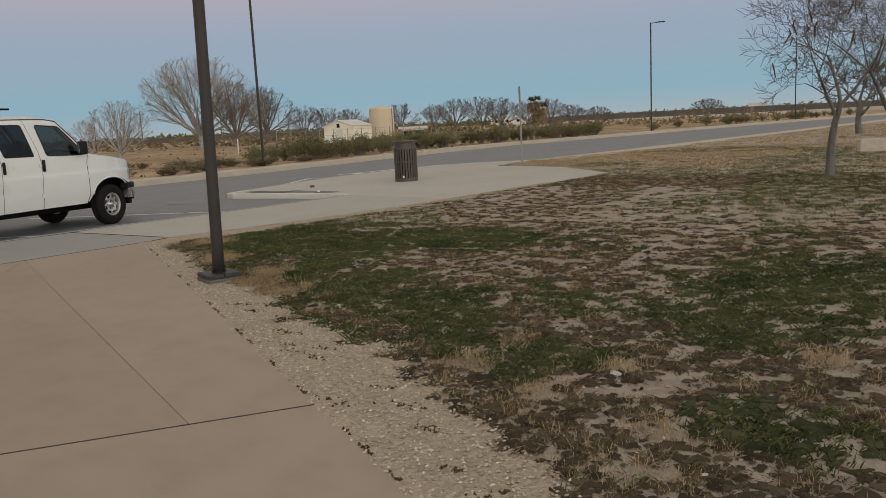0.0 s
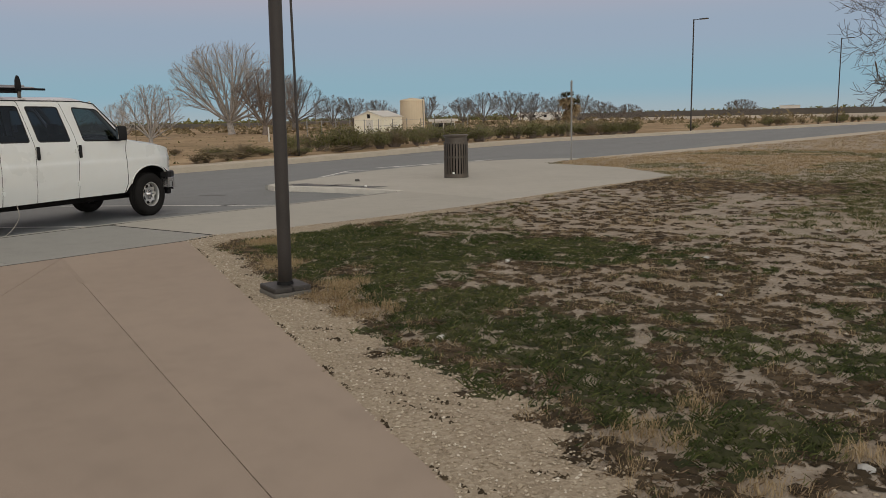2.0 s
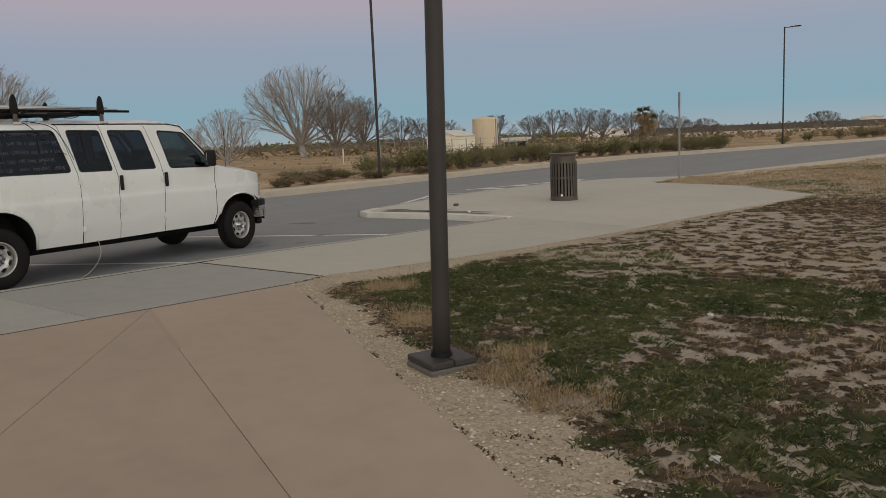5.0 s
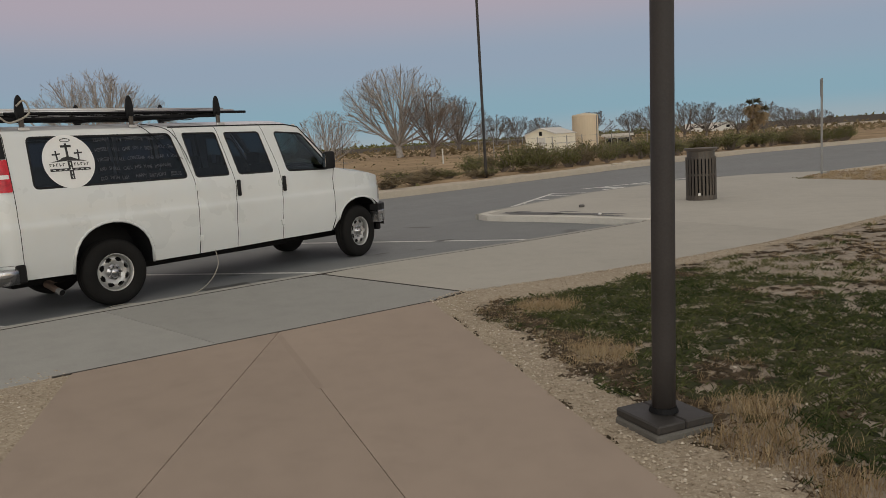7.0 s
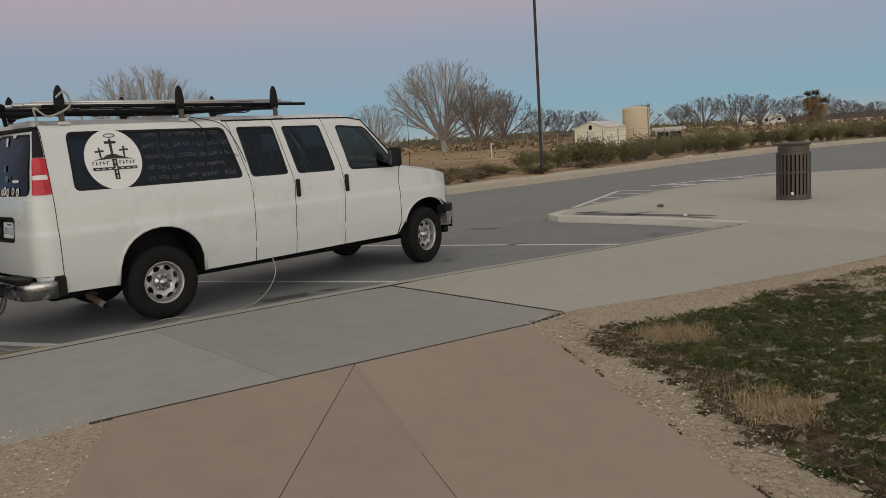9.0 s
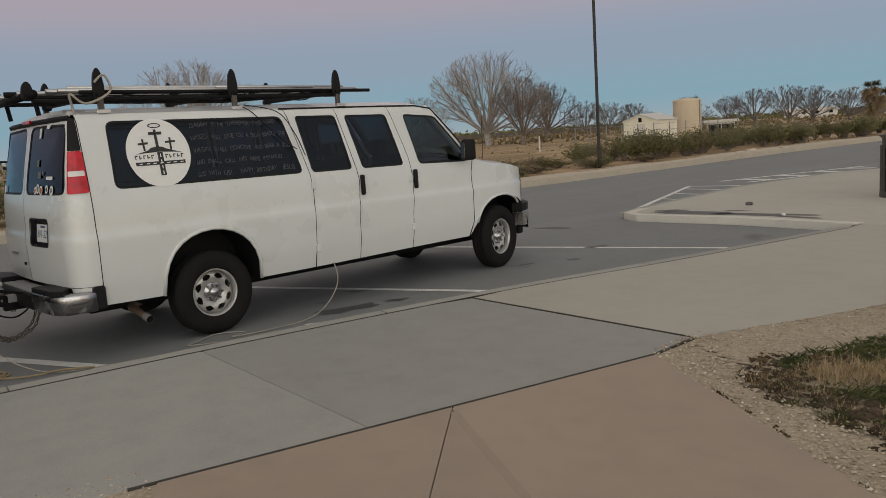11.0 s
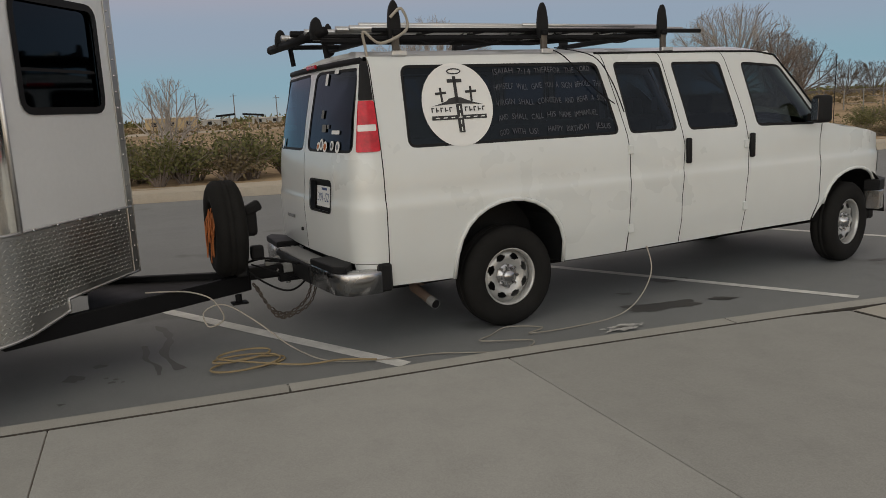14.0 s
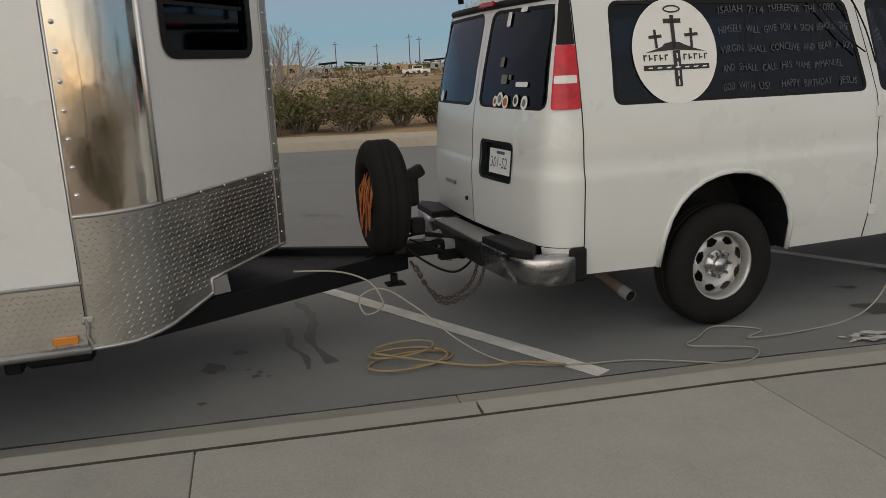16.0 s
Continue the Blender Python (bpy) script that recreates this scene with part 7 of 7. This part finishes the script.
kinds = [shrub(61, M_LEAFSHRUB), shrub(62, M_LEAFSHRUB, 1.7, 1.0), shrub(63, M_LEAFDRY, 1.5, 0.9, 1050)]
rs = random.Random(9)
placed = 0
for k in range(235):
    zone = rs.random()
    flat = 1.0
    if zone < 0.30:
        y = rs.uniform(-4, 12.5)
        x = far_x(y) - rs.uniform(2.2, 5.0)
        sc, kd = rs.uniform(0.8, 1.15), rs.choice((0, 0, 1, 1, 2))
    elif zone < 0.68:
        y = rs.uniform(29.0, 60)
        x = far_x(y) - rs.uniform(2.2, 6.2)
        sc, kd = rs.uniform(0.70, 1.05), rs.choice((0, 1, 1, 0, 1, 2))
    elif zone < 0.88:
        y = rs.uniform(12.5, 29)
        x = far_x(y) - 2.0 - 9 * rs.random() ** 2
        sc, kd, flat = rs.uniform(0.6, 1.1), rs.choice((0, 1, 2, 2)), rs.uniform(0.30, 0.55)
    else:
        y = rs.uniform(58, 115)
        x = far_x(y) - rs.uniform(2.2, 7)
        sc, kd = rs.uniform(0.6, 1.0), rs.choice((1, 2))
    m = pose(x, y, 0.0, 0, 0, rs.uniform(0, 360)) @ Matrix.Diagonal((sc * rs.uniform(1.0, 1.3), sc, sc * flat * rs.uniform(0.85, 1.15), 1))
    if placed < 3:
        kinds[placed].matrix_basis = m
    else:
        copy_thing(kinds[kd], m)
    placed += 1

# rocks at the verge and a block on the lawn
def rock(x, y, z, sx, sy, sz, seed, label, material=M_STONE):
    b = bmesh.new()
    bmesh.ops.create_icosphere(b, subdivisions=2, radius=1)
    for v in b.verts:
        v.co *= 1 + 0.22 * noise.noise(v.co * 1.6 + Vector((seed, 0, 0)))
        v.co = Vector((v.co.x * sx, v.co.y * sy, max(-0.5, v.co.z) * sz))
    tagged(part("rock", b, material, smooth=False), label, "rock", "verge rocks").matrix_basis = pose(x, y, z + 0.35 * sz, 0, 0, seed * 40)


for i in range(4):
    y = 33.5 + 1.1 * i + 0.4 * (i % 2)
    rock(far_x(y) - 0.75 - 0.3 * (i % 3), y, 0.0, 0.20 + 0.05 * (i % 3), 0.15, 0.07, i, "pale limestone rock on the far verge")
b = boxed(1.25, 0.55, 0.42, pose(0, 0, 0.19), 0.03, 2)
for v in b.verts:
    v.co += Vector((noise.noise(v.co * 4), noise.noise(v.co * 4 + Vector((5, 0, 0))), 0)) * 0.04
tagged(part("stone_block", b, M_STONE), "rough pale limestone block on the lawn", "stone block").matrix_basis = pose(-0.35, 26.3, -0.03, 0, 0, 12)


# ---- shed and water tank ----
def shed(x, y, turn):
    sh = thing("shed", pose(x, y, -0.15, 0, 0, turn) @ Matrix.Scale(0.79, 4), "cream metal shed with a pale gable roof", "shed")
    w, d, h, r = 4.2, 5.2, 2.35, 0.72
    b = bmesh.new()
    prof = [(-w / 2, 0), (w / 2, 0), (w / 2, h), (0, h + r), (-w / 2, h)]
    f = b.faces.new([b.verts.new((px, -d / 2, pz)) for px, pz in prof])
    res = bmesh.ops.extrude_face_region(b, geom=[f])
    bmesh.ops.translate(b, vec=(0, d, 0), verts=[v for v in res["geom"] if isinstance(v, bmesh.types.BMVert)])
    bmesh.ops.recalc_face_normals(b, faces=b.faces)
    part("wall", b, M_CREAM, sh)
    for sd in (1, -1):
        ang = math.degrees(math.atan2(r, w / 2))
        part("roof", boxed(math.hypot(w / 2, r) + 0.2, d + 0.3, 0.06, pose(sd * (w / 4 + 0.03), 0, h + r / 2 + 0.04, 0, sd * ang, 0)), M_ROOFPALE, sh)
        part("fascia", boxed(math.hypot(w / 2, r) + 0.2, 0.04, 0.14, pose(sd * (w / 4 + 0.03), -d / 2 - 0.14, h + r / 2, 0, sd * ang, 0)), M_ROOFPALE, sh)
    part("door", boxed(0.95, 0.06, 1.95, pose(0.15, -d / 2 - 0.02, 0.98), 0.01), M_ROOFPALE, sh)
    part("vent", boxed(0.40, 0.05, 0.50, pose(0, -d / 2 - 0.02, h + 0.10), 0.01), M_PLASTIC, sh)
    part("side_rib", boxed(0.04, d, 0.08, pose(w / 2 + 0.01, 0, 1.2)), M_ROOFPALE, sh)


shed(-48.8, 65.1, 8)


def water_tank(x, y):
    wt = thing("water_tank", pose(x, y, -0.25) @ Matrix.Scale(0.83, 4), "tan cylindrical water tank beside the shed", "water tank")
    part("shell", lathe(bmesh.new(), [(0.0, 0.0), (1.60, 0.0), (1.60, 4.35), (1.52, 4.5), (0.0, 4.75)], 32), M_TANK, wt, smooth=False)
    for z in (1.4, 2.9, 4.3):
        part("band", lathe(bmesh.new(), [(1.60, z - 0.04), (1.63, z - 0.04), (1.63, z + 0.04), (1.60, z + 0.04)], 32), M_TANK, wt)
    part("pipe", tube(bmesh.new(), [(1.66, 0, 0), (1.66, 0, 4.4)], 0.05, 8), M_GALV, wt)


water_tank(-48.9, 71.5)

# wire fence with posts round the shed
fence = thing("wire_fence", Matrix(), "thin wire fence on steel posts by the shed", "fence")
fl = [way(41.5, 73), way(38.5, 74), way(35.5, 75), way(32.5, 77), way(29.0, 80)]
fpts = []
for a, b in zip(fl, fl[1:]):
    for k in range(3):
        fpts.append((a[0] + (b[0] - a[0]) * k / 3, a[1] + (b[1] - a[1]) * k / 3))
for x, y in fpts:
    part("post", tube(bmesh.new(), [(x, y, -0.3), (x, y, 1.5)], 0.04, 6), M_GALV, fence)
for z in (0.4, 0.9, 1.4):
    part("wire", tube(bmesh.new(), [(x, y, z) for x, y in fpts], 0.012, 4), M_GALV, fence)
for az, d, h in ((44.2, 62, 1.1),):
    x, y = way(az, d)
    tagged(part("marker_post", tube(bmesh.new(), [(x, y, -0.1), (x, y, h)], 0.05, 6), M_ROOFPALE), "pale marker post standing in the dry field", "post")


# ---- the distance ----
def low_building(az, d, w, h, material, x0=0.0, y0=-1.0, label="far low building on the plain", roof=True):
    x, y = way(az, d, x0, y0)
    lb = thing("far_building", pose(x, y, -0.5, 0, 0, az), label, "building", "far buildings")
    part("wall", boxed(w, 5.0, h, pose(0, 0, h / 2)), material, lb)
    if roof:
        part("roof", boxed(w + 0.8, 5.6, 0.25, pose(0, 0, h + 0.1)), M_ROOFPALE, lb)
    for k in range(max(2, int(w / 4))):
        part("window", boxed(1.2, 0.1, 1.0, pose(-w / 2 + (k + 0.5) * w / max(2, int(w / 4)), -2.52, h * 0.55)), M_PLASTIC, lb)
    return lb


low_building(31.8, 95, 2.6, 1.6, M_ROOFPALE, label="low pale store beside the water tank")
low_building(83.6, 205, 12, 3.0, M_YELLOW, -8.4, 2.2, "yellow far building catching the evening light")
low_building(80.6, 260, 9, 2.1, M_GREYB, -8.4, 2.2)
low_building(77.2, 280, 10, 2.0, M_GREYB, -8.4, 2.2)
low_building(74.6, 280, 8, 2.2, M_YELLOW, -8.4, 2.2)
low_building(71.5, 290, 12, 2.2, M_GREYB, -8.4, 2.2)
low_building(8.0, 420, 9, 4.0, M_ROOFPALE)
low_building(24.6, 330, 18, 3.2, M_ROOFPALE)


def canopy(az, d, w, h, x0=-9.2, y0=2.1, tilt=4):
    x, y = way(az, d, x0, y0)
    cn = thing("canopy", pose(x, y, -0.4, 0, 0, az), "far steel canopy with a dark flat roof", "canopy", "far canopies")
    part("roof", boxed(w, 5, 0.35, pose(0, 0, h, 0, tilt, 0)), M_BLACK, cn)
    for sx in (-0.22, 0.22):
        part("post", boxed(0.25, 0.25, h, pose(sx * w, 0, h / 2, 0, -sx * 22, 0)), M_GREYB, cn)


canopy(79.9, 150, 3.4, 2.7, tilt=-4)
canopy(78.0, 150, 3.8, 2.6, tilt=5)
canopy(72.3, 160, 4.6, 2.7, tilt=-3)


def pickup(az, d, material, label):
    x, y = way(az, d, -9.2, 2.1)
    pk = thing("pickup_truck", pose(x, y, -0.35, 0, 0, az), label, "pickup truck")
    part("body", boxed(4.9, 1.8, 0.62, pose(0, 0, 0.72), 0.12, 2), material, pk)
    part("cab", boxed(1.9, 1.6, 0.62, pose(0.25, 0, 1.3), 0.2, 2), material, pk)
    part("window", boxed(1.6, 1.64, 0.36, pose(0.25, 0, 1.36), 0.08), M_PLASTIC, pk)
    for sx in (-1.5, 1.5):
        for sy in (-0.8, 0.8):
            part("wheel", lathe(bmesh.new(), [(0, -0.12), (0.36, -0.12), (0.38, 0), (0.36, 0.12), (0, 0.12)], 16, pose(sx, sy, 0.38, 90, 0, 0)), M_RUBBER, pk)


pickup(73.7, 140, M_VINYL, "white pickup truck parked far off")
for az, d, h, x0, y0 in ((79.3, 230, 9, -9.2, 2.1), (76.4, 230, 8, -9.2, 2.1), (74.1, 210, 9.5, -9.2, 2.1), (73.4, 215, 9, -9.2, 2.1), (84.8, 200, 8.5, -8.4, 2.2), (81.9, 200, 8.5, -8.4, 2.2), (50.4, 190, 8.0, 0, -1), (40.6, 230, 7, 0, -1), (26.0, 240, 7.5, 0, -1), (45.2, 240, 8, 0, -1)):
    x, y = way(az, d, x0, y0)
    up = thing("utility_pole", pose(x, y, -0.4, 0, 0, az), "far wooden utility pole on the plain", "utility pole", "utility poles")
    part("pole", tube(bmesh.new(), [(0, 0, 0), (0, 0, h)], [0.16, 0.11], 6), M_BARK, up)
    part("crossarm", boxed(1.8, 0.12, 0.14, pose(0, 0, h - 0.7)), M_BARK, up)

# far dark tree line, pale field strips and the embankment
far_rng = np.random.default_rng(77)


def far_scrub(name, az0, az1, d0, d1, count, size, material, label):
    vs, fs = [], []
    for _ in range(count):
        az, d = far_rng.uniform(az0, az1), far_rng.uniform(d0, d1)
        x, y = way(az, d)
        s = size * far_rng.uniform(0.5, 1.3)
        if far_x(y) - x < 2.0 and y < 120:
            continue
        for _ in range(9):
            p = Vector((x + far_rng.normal(0, s * 0.7), y + far_rng.normal(0, s * 0.7), -0.35 + abs(far_rng.normal(0, s * 0.45))))
            d3 = Vector(far_rng.normal(0, 1, 3)).normalized()
            e = d3.orthogonal().normalized() * s * 0.28
            k = len(vs)
            vs += [tuple(p - e), tuple(p + e), tuple(p + d3 * s * 0.75)]
            fs.append((k, k + 1, k + 2))
    return tagged(raw(name, vs, fs, material), label, "scrub", kind="stuff")


far_scrub("field_scrub", 24, 100, 42, 110, 900, 0.32, M_LEAFDRY, "dry low scrub scattered over the field")
far_scrub("verge_scrub", 38, 64, 25, 70, 1900, 0.20, M_STRAW, "straw-brown clumps over the rough field")
far_scrub("dark_scrub", 38, 66, 25, 80, 1500, 0.26, M_LEAFSHRUB, "low dark olive scrub over the rough field")
far_scrub("plain_scrub", 5, 105, 110, 300, 1600, 0.9, M_LEAFDRY, "dry scrub over the far plain")
far_scrub("horizon_scrub", 0, 105, 420, 620, 2600, 2.4, M_LEAFSHRUB, "dark line of scrub along the horizon")


def bank(az0, az1, d, h, material, name, label, wide=14):
    bm = bmesh.new()
    rows = []
    for k in range(25):
        az = az0 + (az1 - az0) * k / 24
        r = []
        for off, z in ((-wide / 2, -0.9), (-wide / 5, h), (wide / 5, h), (wide / 2, -0.9)):
            x, y = way(az, d + off)
            r.append(bm.verts.new((x, y, z + 0.15 * noise.noise((x * 0.05, y * 0.05, 0)))))
        rows.append(r)
    for a, b in zip(rows, rows[1:]):
        for k in range(3):
            bm.faces.new((a[k], a[k + 1], b[k + 1], b[k]))
    tagged(part(name, bm, material, smooth=True), label, "embankment", kind="structure")


M_BANKDARK = plain("dark_embankment", (0.075, 0.062, 0.05), 0.95, var=0.3, coarse=0.08, fine=0.6)
M_BANKPALE = plain("pale_caliche_road", (0.42, 0.36, 0.29), 0.95, var=0.15, coarse=0.05, fine=0.5)
bank(-12, 23, 260, 1.9, M_BANKDARK, "embankment_dark", "dark far railway embankment")
bank(-12, 21, 205, 0.45, M_BANKPALE, "embankment_pale", "pale far gravel road")
bank(36, 62, 300, 1.25, M_BANKDARK, "embankment_left", "dark far field edge")
bank(66, 100, 125, 0.05, M_BANKPALE, "gravel_road_far", "pale far gravel road", 10)
bank(66, 100, 75, -0.12, M_BANKPALE, "field_strip", "pale dry strip in the field", 9)

# small pale stones and a leaf scrap in the grass
for i, (x, y) in enumerate([(-4.0, 4.1), (-2.6, 6.2), (-1.35, 3.2), (0.2, 4.8), (-3.1, 7.9), (0.9, 3.0), (-4.9, 6.9), (-2.2, 10.4)]):
    rock(x, y, -0.012, 0.04, 0.028, 0.022, 20 + i, "small pale stone lying in the grass", M_CHALK)
